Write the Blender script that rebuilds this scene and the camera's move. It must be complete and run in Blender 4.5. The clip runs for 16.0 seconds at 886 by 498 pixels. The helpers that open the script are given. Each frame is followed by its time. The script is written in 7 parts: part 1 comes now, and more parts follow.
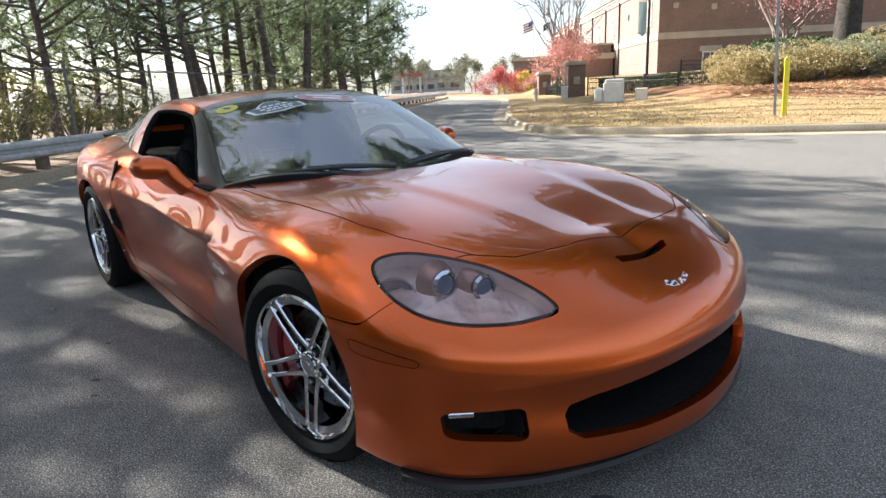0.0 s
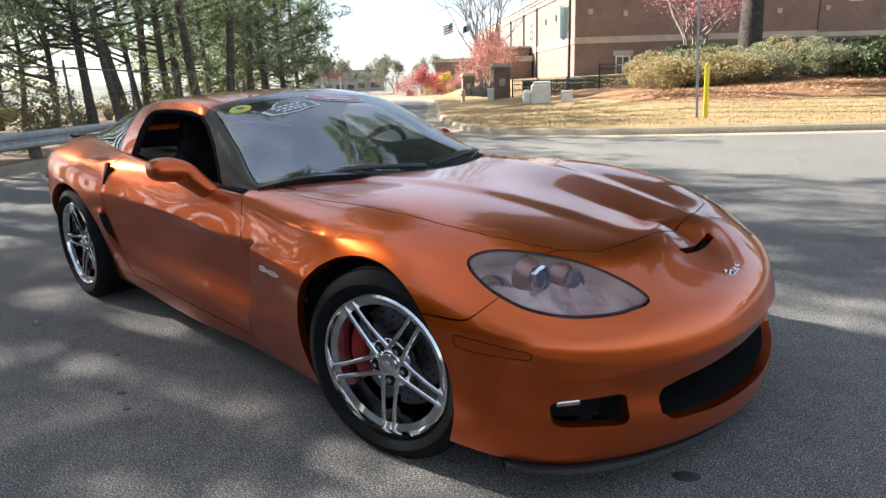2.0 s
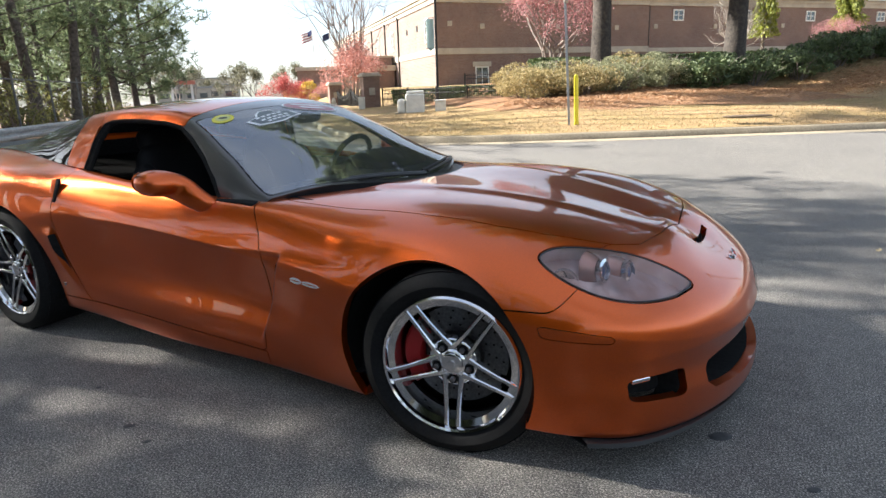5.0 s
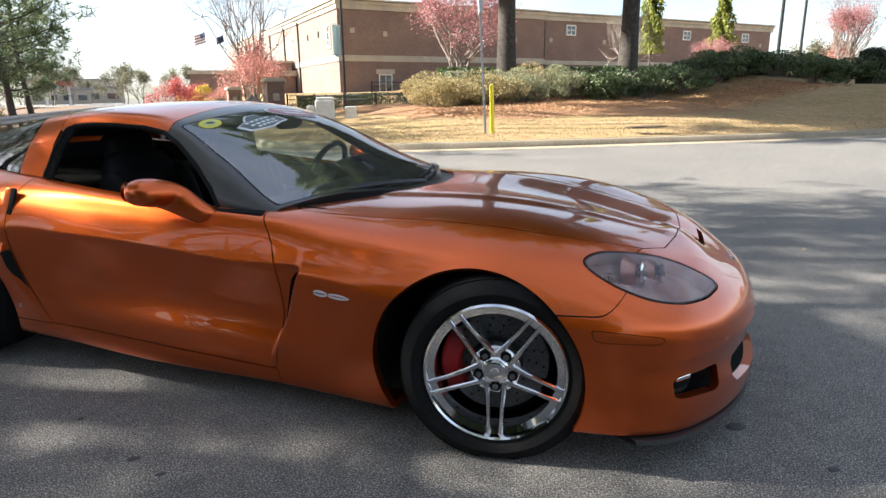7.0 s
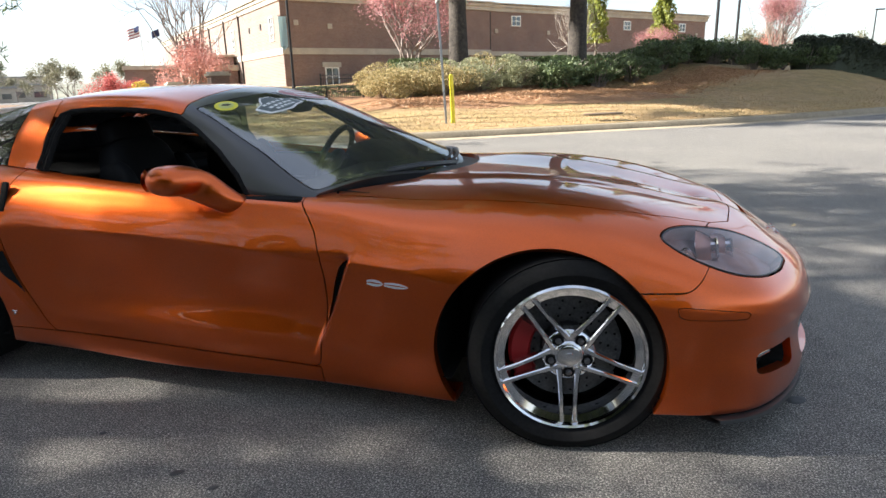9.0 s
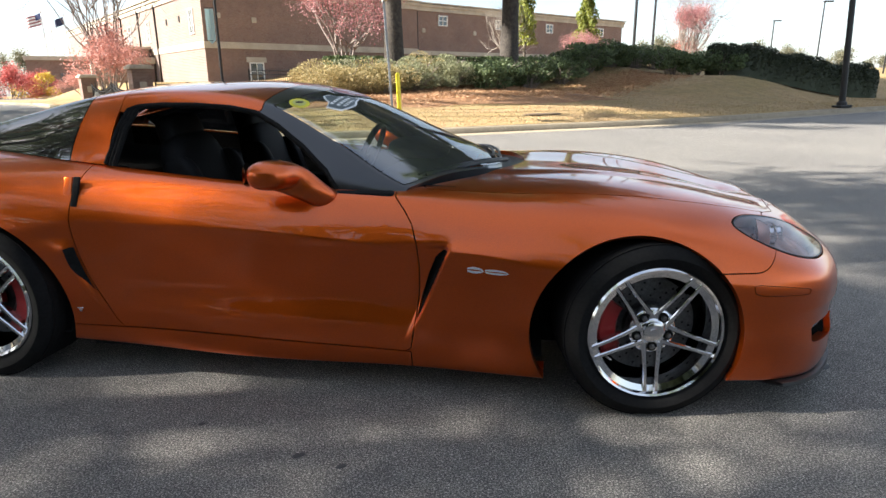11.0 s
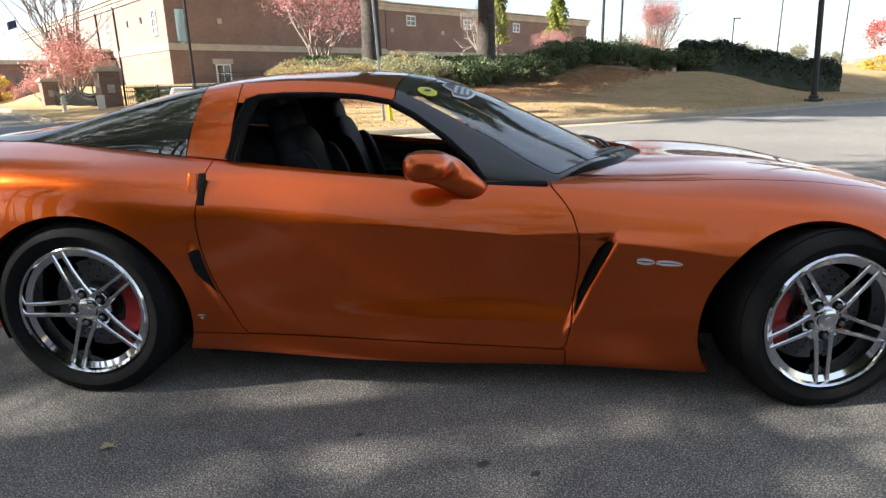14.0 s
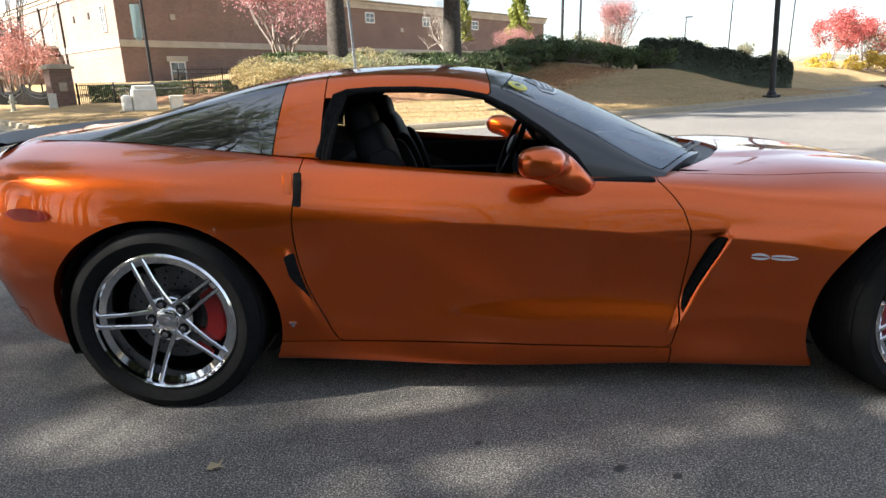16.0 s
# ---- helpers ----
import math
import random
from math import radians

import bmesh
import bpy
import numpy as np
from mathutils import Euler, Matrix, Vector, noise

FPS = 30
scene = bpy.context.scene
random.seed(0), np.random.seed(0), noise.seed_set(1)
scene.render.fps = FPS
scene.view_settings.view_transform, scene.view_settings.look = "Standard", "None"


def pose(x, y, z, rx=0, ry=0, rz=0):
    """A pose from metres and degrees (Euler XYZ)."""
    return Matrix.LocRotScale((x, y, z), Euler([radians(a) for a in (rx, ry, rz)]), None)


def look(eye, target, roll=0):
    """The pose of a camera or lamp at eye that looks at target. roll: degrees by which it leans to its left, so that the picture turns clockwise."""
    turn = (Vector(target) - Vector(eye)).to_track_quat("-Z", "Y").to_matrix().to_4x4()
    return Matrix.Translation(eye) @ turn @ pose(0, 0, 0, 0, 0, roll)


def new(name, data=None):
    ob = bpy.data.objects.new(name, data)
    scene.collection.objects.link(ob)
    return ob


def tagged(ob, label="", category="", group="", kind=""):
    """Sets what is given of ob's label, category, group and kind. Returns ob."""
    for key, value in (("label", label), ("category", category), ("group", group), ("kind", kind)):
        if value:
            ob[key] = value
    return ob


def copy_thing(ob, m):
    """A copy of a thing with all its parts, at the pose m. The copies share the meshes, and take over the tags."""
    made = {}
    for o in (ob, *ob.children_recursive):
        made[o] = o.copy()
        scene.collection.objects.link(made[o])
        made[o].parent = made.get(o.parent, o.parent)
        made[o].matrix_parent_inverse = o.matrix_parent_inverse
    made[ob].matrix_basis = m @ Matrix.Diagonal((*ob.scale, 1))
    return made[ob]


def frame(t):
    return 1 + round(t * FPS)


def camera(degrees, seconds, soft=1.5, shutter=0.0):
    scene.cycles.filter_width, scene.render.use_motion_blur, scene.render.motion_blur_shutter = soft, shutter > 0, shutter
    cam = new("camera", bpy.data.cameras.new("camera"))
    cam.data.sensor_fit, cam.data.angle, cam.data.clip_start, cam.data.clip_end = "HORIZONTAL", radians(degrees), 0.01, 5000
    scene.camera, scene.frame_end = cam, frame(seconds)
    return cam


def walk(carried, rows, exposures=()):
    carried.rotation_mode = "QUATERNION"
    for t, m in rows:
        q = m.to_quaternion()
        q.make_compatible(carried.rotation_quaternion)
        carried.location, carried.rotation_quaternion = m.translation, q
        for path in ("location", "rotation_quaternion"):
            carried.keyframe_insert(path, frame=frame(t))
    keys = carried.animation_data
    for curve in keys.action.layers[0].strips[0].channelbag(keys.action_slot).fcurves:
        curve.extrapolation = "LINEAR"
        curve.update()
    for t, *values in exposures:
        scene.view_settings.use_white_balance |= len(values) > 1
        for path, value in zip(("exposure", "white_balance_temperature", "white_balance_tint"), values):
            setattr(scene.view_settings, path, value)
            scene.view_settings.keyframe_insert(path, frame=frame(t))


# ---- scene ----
cam = camera(72.3, 16.0)
PATH = [
    (0, (3.038, -1.7, 1.169), (1.555, -0.46, 0.655), -2.7),
    (0.5, (2.989, -1.836, 1.178), (1.549, -0.545, 0.669), -2.4),
    (1, (2.904, -1.932, 1.193), (1.499, -0.606, 0.677), -2.5),
    (1.5, (2.796, -2.021, 1.187), (1.447, -0.639, 0.67), -2.2),
    (2, (2.729, -2.091, 1.193), (1.423, -0.669, 0.671), -2.1),
    (2.5, (2.7, -2.15, 1.191), (1.424, -0.7, 0.675), -2.3),
    (3, (2.644, -2.253, 1.2), (1.421, -0.755, 0.691), -2.3),
    (3.5, (2.565, -2.345, 1.217), (1.403, -0.801, 0.7), -2.0),
    (4, (2.454, -2.416, 1.212), (1.366, -0.819, 0.694), -1.9),
    (6.5, (1.988, -2.669, 1.225), (1.232, -0.884, 0.731), -1.1),
    (7, (1.85, -2.709, 1.225), (1.179, -0.89, 0.732), -0.7),
    (7.5, (1.745, -2.727, 1.212), (1.131, -0.891, 0.713), -0.7),
    (8, (1.636, -2.708, 1.181), (1.061, -0.86, 0.677), -0.9),
    (8.5, (1.555, -2.694, 1.166), (1.002, -0.841, 0.653), -1.4),
    (11, (0.903, -2.996, 1.187), (0.628, -1.087, 0.661), -0.5),
    (11.5, (0.765, -3.049, 1.196), (0.538, -1.131, 0.675), -0.3),
    (12, (0.611, -3.064, 1.196), (0.443, -1.138, 0.684), 0.2),
    (12.5, (0.49, -3.054, 1.183), (0.346, -1.124, 0.678), 0.1),
    (13, (0.402, -3.031, 1.162), (0.254, -1.101, 0.658), -0.2),
    (13.5, (0.303, -2.967, 1.141), (0.14, -1.04, 0.63), -0.7),
    (14, (0.208, -2.963, 1.143), (0.036, -1.042, 0.616), -1.2),
    (14.5, (0.041, -2.921, 1.142), (-0.079, -0.997, 0.608), -1.1),
    (15, (-0.097, -2.891, 1.143), (-0.179, -0.968, 0.599), -1.2),
    (15.5, (-0.191, -2.884, 1.139), (-0.267, -0.961, 0.593), -1.4),
    (16, (-0.314, -2.912, 1.141), (-0.354, -0.986, 0.604), -1.3),
]
walk(cam, [(t, look(eye, target, roll)) for t, eye, target, roll in PATH], [(0, 2.02, 6120, 9), (4, 2.05, 6180, 9), (8, 2.09, 6250, 9), (11, 2.09, 6330, 9), (14.5, 2.12, 6330, 9), (16, 2.22, 6330, 9)])

# ---------- light ----------
SUN_EL, SUN_AZ = radians(36), radians(-106)      # height, and compass turn from +y towards +x
sun_way = Vector((math.sin(SUN_AZ) * math.cos(SUN_EL), math.cos(SUN_AZ) * math.cos(SUN_EL), math.sin(SUN_EL)))
world = bpy.data.worlds.new("sky")
scene.world = world
world.use_nodes = True
wn, wl = world.node_tree.nodes, world.node_tree.links
sky = wn.new("ShaderNodeTexSky")
sky.sky_type, sky.sun_disc = "NISHITA", False
sky.sun_elevation, sky.sun_rotation = SUN_EL, SUN_AZ
sky.air_density, sky.dust_density, sky.ozone_density = 1.0, 1.2, 1.0
veil_at, veil, veil_mix = wn.new("ShaderNodeTexCoord"), wn.new("ShaderNodeTexNoise"), wn.new("ShaderNodeMix")
veil.inputs["Scale"].default_value, veil.inputs["Detail"].default_value = 3.0, 6.0
wl.new(veil_at.outputs["Generated"], veil.inputs["Vector"])
veil_cut = wn.new("ShaderNodeMapRange")
for k, val in (("From Min", 0.35), ("From Max", 0.7), ("To Min", 0.18), ("To Max", 0.6)):
    veil_cut.inputs[k].default_value = val
wl.new(veil.outputs["Fac"], veil_cut.inputs["Value"])
veil_mix.data_type = "RGBA"
wl.new(veil_cut.outputs["Result"], veil_mix.inputs[0])
wl.new(sky.outputs["Color"], veil_mix.inputs[6])
veil_mix.inputs[7].default_value = (5.6, 5.85, 6.2, 1)
wl.new(veil_mix.outputs[2], wn["Background"].inputs["Color"])
wn["Background"].inputs["Strength"].default_value = 0.06
sun = new("sun", bpy.data.lights.new("sun", "SUN"))
sun.data.energy, sun.data.angle, sun.data.color = 5.0, radians(0.53), (1.0, 0.93, 0.82)
sun.matrix_world = look(sun_way * 60, (0, 0, 0))

# ---------- tools ----------
rng = np.random.default_rng(7)


def spline(keys, flat=False):
    """A smooth curve through (place, value) keys; flat: level at both ends."""
    k = np.array(keys, float)
    x, y = k[:, 0], k[:, 1]
    h = np.diff(x)
    d = np.diff(y) / h
    m = np.concatenate([[0 if flat else d[0]], (d[:-1] * h[1:] + d[1:] * h[:-1]) / (h[1:] + h[:-1]), [0 if flat else d[-1]]])

    def at(q):
        q = np.asarray(q, float)
        i = np.clip(np.searchsorted(x, q) - 1, 0, len(x) - 2)
        t = np.clip((q - x[i]) / h[i], 0, 1)
        t2, t3 = t * t, t * t * t
        return (2 * t3 - 3 * t2 + 1) * y[i] + (t3 - 2 * t2 + t) * h[i] * m[i] + (3 * t2 - 2 * t3) * y[i + 1] + (t3 - t2) * h[i] * m[i + 1]
    return at


def step(a, b, q):
    t = np.clip((np.asarray(q, float) - a) / (b - a), 0, 1)
    return t * t * (3 - 2 * t)


def loop(points, n=8):
    """A closed smooth outline through a few corners."""
    p = np.array(points, float)
    out = []
    for i in range(len(p)):
        a, b, c, d = p[i - 1], p[i], p[(i + 1) % len(p)], p[(i + 2) % len(p)]
        for t in np.arange(n) / n:
            out.append(0.5 * (2 * b + (c - a) * t + (2 * a - 5 * b + 4 * c - d) * t * t + (3 * b - a - 3 * c + d) * t ** 3))
    return np.array(out)


def outline(points, axes):
    """Signed distance to a closed outline seen along one axis: below zero inside."""
    p = np.array(points, float)

    def f(v):
        q = v[:, axes]
        best, inside = np.full(len(q), 1e9), np.zeros(len(q), bool)
        for a, b in zip(p, np.roll(p, -1, 0)):
            e, w = b - a, q - a
            t = np.clip((w @ e) / max(e @ e, 1e-12), 0, 1)
            best = np.minimum(best, ((w - t[:, None] * e) ** 2).sum(1))
            cross = (a[1] > q[:, 1]) != (b[1] > q[:, 1])
            with np.errstate(divide="ignore", invalid="ignore"):
                inside ^= cross & (q[:, 0] < (b[0] - a[0]) * (q[:, 1] - a[1]) / (b[1] - a[1]) + a[0])
        return np.where(inside, -1, 1) * np.sqrt(best)
    return f


def clip(m, f, gap=0.0):
    """The piece of a skin (points, normals, triangles) on which f < -gap."""
    v, n, t = m
    d = f(v) + gap
    ins = d < 0
    count = ins[t].sum(1)
    tris = [tuple(r) for r in t[count == 3]]
    newv, newn, made = [], [], {}
    base = len(v)

    def cut(a, b):
        k = (a, b) if a < b else (b, a)
        if k not in made:
            s = d[a] / (d[a] - d[b])
            made[k] = base + len(newv)
            newv.append(v[a] + s * (v[b] - v[a]))
            newn.append(n[a] + s * (n[b] - n[a]))
        return made[k]
    for tri in t[(count > 0) & (count < 3)]:
        poly = []
        for a, b in zip(tri, np.roll(tri, -1)):
            if ins[a]:
                poly.append(a)
            if ins[a] != ins[b]:
                poly.append(cut(a, b))
        tris += [(poly[0], poly[i], poly[i + 1]) for i in range(1, len(poly) - 1)]
    if not tris:
        return v[:0], n[:0], np.zeros((0, 3), int)
    v, n = (np.vstack([v, newv]), np.vstack([n, newn])) if newv else (v, n)
    tris = np.array(tris)
    used = np.unique(tris)
    back = np.zeros(len(v), int)
    back[used] = np.arange(len(used))
    return v[used], n[used], back[tris]


def both(m):
    """A skin with its mirror image over the middle plane."""
    v, n, t = m
    return np.vstack([v, v * (1, -1, 1)]), np.vstack([n, n * (1, -1, 1)]), np.vstack([t, t[:, ::-1] + len(v)])


def mirrored(m):
    v, n, t = m
    return v * (1, -1, 1), n * (1, -1, 1), t[:, ::-1]


def moved(m, way=(0, 0, 0), along=0.0):
    v, n, t = m
    return v + np.array(way) + n / np.maximum(np.linalg.norm(n, axis=1, keepdims=True), 1e-9) * along, n, t


def skin_mesh(name, m, lip=0.012):
    """A mesh of a skin with its own smooth normals and its edges turned inwards."""
    v, n, t = m
    n = n / np.maximum(np.linalg.norm(n, axis=1, keepdims=True), 1e-9)
    e = np.vstack([t[:, [0, 1]], t[:, [1, 2]], t[:, [2, 0]]])
    key = {}
    for a, b in e:
        key[(a, b)] = key.get((a, b), 0) + 1
    edge = [k for k in key if (k[1], k[0]) not in key]
    quads, verts = [], v
    if lip and edge:
        rim = sorted({i for k in edge for i in k})
        where = {i: len(v) + j for j, i in enumerate(rim)}
        verts = np.vstack([v, v[rim] - lip * n[rim]])
        quads = [(b, a, where[a], where[b]) for a, b in edge]
    data = bpy.data.meshes.new(name)
    data.from_pydata(verts.tolist(), [], t.tolist() + quads)
    data.polygons.foreach_set("use_smooth", [True] * len(data.polygons))
    normals = np.zeros((len(data.loops), 3))
    normals[: 3 * len(t)] = n[t.ravel()]
    if quads:
        flat = np.zeros(len(data.polygons) * 3)
        data.polygons.foreach_get("normal", flat)
        normals[3 * len(t):] = np.repeat(flat.reshape(-1, 3)[len(t):], 4, 0)
    data.normals_split_custom_set(normals.tolist())
    return data


def skin(name, m, material, parent, label="", lip=0.012):
    data = skin_mesh(name, m, lip)
    data.materials.append(material)
    ob = new(name, data)
    ob.parent = parent
    return tagged(ob, label)


def thing(name, label, category, where=None, group="", kind=""):
    ob = tagged(new(name), label, category, group, kind)
    ob.matrix_world = where if where is not None else Matrix()
    return ob


def part(name, bm, material, parent=None, label="", smooth=False):
    """Links a bmesh as one mesh object under a thing or a part."""
    data = bpy.data.meshes.new(name)
    bm.normal_update()
    bm.to_mesh(data)
    bm.free()
    data.materials.append(material)
    if smooth:
        data.polygons.foreach_set("use_smooth", [True] * len(data.polygons))
        data.set_sharp_from_angle(angle=radians(38))
    ob = new(name, data)
    ob.parent = parent
    return tagged(ob, label)


def box(bm, size, where=(0, 0, 0), turn=(0, 0, 0), bevel=0.0):
    made = bmesh.ops.create_cube(bm, size=1.0, matrix=pose(*where, *turn) @ Matrix.Diagonal((*size, 1)))["verts"]
    if bevel:
        bmesh.ops.bevel(bm, geom=list({e for v in made for e in v.link_edges}), offset=bevel, segments=2, affect="EDGES", profile=0.5)
    return bm


def lathe(bm, profile, n=48, m=Matrix(), close=False):
    """Turns a profile of (radius, height) about z."""
    rings = [[bm.verts.new(m @ Vector((r * math.cos(a), r * math.sin(a), h))) for a in np.arange(n) * 2 * math.pi / n] for r, h in profile]
    if close:
        rings.append(rings[0])
    for a, b in zip(rings, rings[1:]):
        for i in range(n):
            j = (i + 1) % n
            if a[i] is not b[i]:
                bm.faces.new((a[i], a[j], b[j], b[i]))
    return bm


def tube(bm, points, radii, n=8, cap=True):
    """A round bar along points; radii: one number or one for each point."""
    pts = [Vector(p) for p in points]
    rad = [radii] * len(pts) if isinstance(radii, (int, float)) else radii
    rings, side = [], None
    for i, p in enumerate(pts):
        way = (pts[min(i + 1, len(pts) - 1)] - pts[max(i - 1, 0)]).normalized()
        side = (side - way * side.dot(way)) if side else way.orthogonal()
        side.normalize()
        other = way.cross(side)
        rings.append([bm.verts.new(p + rad[i] * (side * math.cos(a) + other * math.sin(a))) for a in np.arange(n) * 2 * math.pi / n])
    for a, b in zip(rings, rings[1:]):
        for i in range(n):
            bm.faces.new((a[i], a[(i + 1) % n], b[(i + 1) % n], b[i]))
    if cap:
        bm.faces.new(rings[0][::-1])
        bm.faces.new(rings[-1])
    return bm


def sheet(bm, pts, faces):
    vs = [bm.verts.new(p) for p in pts]
    for f in faces:
        bm.faces.new([vs[i] for i in f])
    return bm


# ---------- materials ----------
def material(name, color, rough=0.5, metal=0.0, **more):
    """A node material; returns it with its nodes and links."""
    m = bpy.data.materials.new(name)
    m.use_nodes = True
    nodes, links = m.node_tree.nodes, m.node_tree.links
    b = nodes["Principled BSDF"]
    b.inputs["Base Color"].default_value = (*color, 1)
    b.inputs["Roughness"].default_value, b.inputs["Metallic"].default_value = rough, metal
    for k, val in more.items():
        b.inputs[k.replace("_", " ")].default_value = val
    return m, nodes, links, b


def noise_node(nodes, links, scale, detail=4, space="Object", rough=0.55):
    c, n = nodes.new("ShaderNodeTexCoord"), nodes.new("ShaderNodeTexNoise")
    n.inputs["Scale"].default_value, n.inputs["Detail"].default_value, n.inputs["Roughness"].default_value = scale, detail, rough
    links.new(c.outputs[space], n.inputs["Vector"])
    return n


def ramp(nodes, links, source, stops):
    r = nodes.new("ShaderNodeValToRGB")
    while len(r.color_ramp.elements) < len(stops):
        r.color_ramp.elements.new(0.5)
    for e, (p, c) in zip(r.color_ramp.elements, stops):
        e.position, e.color = p, (*c, 1) if len(c) == 3 else c
    links.new(source, r.inputs["Fac"])
    return r


def bump(nodes, links, source, b, strength, distance=0.01):
    n = nodes.new("ShaderNodeBump")
    n.inputs["Strength"].default_value, n.inputs["Distance"].default_value = strength, distance
    links.new(source, n.inputs["Height"])
    links.new(n.outputs["Normal"], b.inputs["Normal"])
    return n


def mixed(nodes, links, a, b, fac, how="MIX"):
    m = nodes.new("ShaderNodeMix")
    m.data_type, m.blend_type = "RGBA", how
    for s, val in ((m.inputs[0], fac), (m.inputs[6], a), (m.inputs[7], b)):
        if hasattr(val, "links"):
            links.new(val, s)
        elif isinstance(val, (int, float)):
            s.default_value = val
        else:
            s.default_value = (*val, 1)
    return m.outputs[2]


def grained(name, dark, light, scale=20, rough=0.7, bumps=0.3, distance=0.005, big=0.6, space="Object", metal=0.0):
    """A surface with fine grain and large soft patches."""
    m, n, l, b = material(name, light, rough, metal)
    fine, wide = noise_node(n, l, scale, 6, space), noise_node(n, l, scale * 0.07, 3, space)
    r = ramp(n, l, fine.outputs["Fac"], [(0.3, dark), (0.7, light)])
    mid = tuple(0.5 * (x + y) for x, y in zip(dark, light))
    w = ramp(n, l, wide.outputs["Fac"], [(0.35, (0.78, 0.78, 0.78)), (0.65, (1.15, 1.15, 1.15))])
    l.new(mixed(n, l, r.outputs["Color"], w.outputs["Color"], big, "MULTIPLY"), b.inputs["Base Color"])
    if bumps:
        bump(n, l, fine.outputs["Fac"], b, bumps, distance)
    return m


def make_paint():
    m, n, l, b = material("orange_metallic_paint", (0.6, 0.1, 0.01), 0.3, 0.93, Coat_Weight=1.0, Coat_Roughness=0.006, Coat_IOR=1.46)
    flake = noise_node(n, l, 300, 2)
    r = ramp(n, l, flake.outputs["Fac"], [(0.35, (0.57, 0.09, 0.0055)), (0.65, (0.655, 0.107, 0.0075))])
    l.new(r.outputs["Color"], b.inputs["Base Color"])
    dust_haze = noise_node(n, l, 7, 4)
    rr = ramp(n, l, dust_haze.outputs["Fac"], [(0.3, (0.29,) * 3), (0.7, (0.35,) * 3)])
    l.new(rr.outputs["Color"], b.inputs["Roughness"])
    return m


def make_asphalt():
    m, n, l, b = material("asphalt", (0.06, 0.06, 0.062), 0.85)
    stone, mid, wide = noise_node(n, l, 170, 3), noise_node(n, l, 9, 5), noise_node(n, l, 0.5, 4)
    vor = n.new("ShaderNodeTexVoronoi")
    vor.inputs["Scale"].default_value = 120
    l.new(n.new("ShaderNodeTexCoord").outputs["Object"], vor.inputs["Vector"])
    r = ramp(n, l, stone.outputs["Fac"], [(0.33, (0.044, 0.042, 0.040)), (0.5, (0.125, 0.118, 0.110)), (0.69, (0.46, 0.43, 0.395))])
    v = ramp(n, l, vor.outputs["Color"], [(0.1, (0.6,) * 3), (0.9, (1.35,) * 3)])
    c = mixed(n, l, r.outputs["Color"], v.outputs["Color"], 0.7, "MULTIPLY")
    w = ramp(n, l, mid.outputs["Fac"], [(0.3, (0.84, 0.82, 0.82)), (0.7, (1.12, 1.11, 1.08))])
    c = mixed(n, l, c, w.outputs["Color"], 1.0, "MULTIPLY")
    w2 = ramp(n, l, wide.outputs["Fac"], [(0.3, (0.85, 0.85, 0.86)), (0.7, (1.1, 1.1, 1.08))])
    l.new(mixed(n, l, c, w2.outputs["Color"], 1.0, "MULTIPLY"), b.inputs["Base Color"])
    bump(n, l, stone.outputs["Fac"], b, 0.8, 0.008)
    return m


def make_glass(name, color=(0.85, 0.9, 0.88), alpha=0.0, rough=0.0, dust_haze=0.0):
    """Thin glass: clear with a gloss that grows at grazing angles; alpha: added to its index, for brighter reflections;
    the last value: a thin pale film painted in for sky sheen.
    """
    m, n, l, b = material(name, color, rough)
    for x in list(n):
        if x.type == "BSDF_PRINCIPLED":
            n.remove(x)
    clear, gloss, mix = n.new("ShaderNodeBsdfTransparent"), n.new("ShaderNodeBsdfGlossy"), n.new("ShaderNodeMixShader")
    fres = n.new("ShaderNodeFresnel")
    fres.inputs["IOR"].default_value = 1.52 + alpha
    clear.inputs["Color"].default_value = (*color, 1)
    gloss.inputs["Roughness"].default_value = rough
    l.new(fres.outputs[0], mix.inputs[0])
    l.new(clear.outputs[0], mix.inputs[1])
    l.new(gloss.outputs[0], mix.inputs[2])
    film, top = n.new("ShaderNodeBsdfDiffuse"), n.new("ShaderNodeMixShader")
    film.inputs["Color"].default_value = (0.55, 0.58, 0.6, 1)
    sheen_fac = ramp(n, l, noise_node(n, l, 2.5, 4).outputs["Fac"], [(0.3, (dust_haze * 0.5,) * 3), (0.7, (dust_haze * 1.5,) * 3)])
    l.new(sheen_fac.outputs["Color"], top.inputs[0])
    l.new(mix.outputs[0], top.inputs[1])
    l.new(film.outputs[0], top.inputs[2])
    l.new(top.outputs[0], n["Material Output"].inputs["Surface"])
    return m


def make_leaf(name, dark, light, glow=0.35):
    m, n, l, b = material(name, light, 0.6)
    g = n.new("ShaderNodeNewGeometry")
    r = ramp(n, l, g.outputs["Random Per Island"], [(0.0, dark), (1.0, light)])
    l.new(r.outputs["Color"], b.inputs["Base Color"])
    t, mix = n.new("ShaderNodeBsdfTranslucent"), n.new("ShaderNodeMixShader")
    l.new(r.outputs["Color"], t.inputs["Color"])
    mix.inputs[0].default_value = glow
    l.new(b.outputs[0], mix.inputs[1])
    l.new(t.outputs[0], mix.inputs[2])
    l.new(mix.outputs[0], n["Material Output"].inputs["Surface"])
    return m


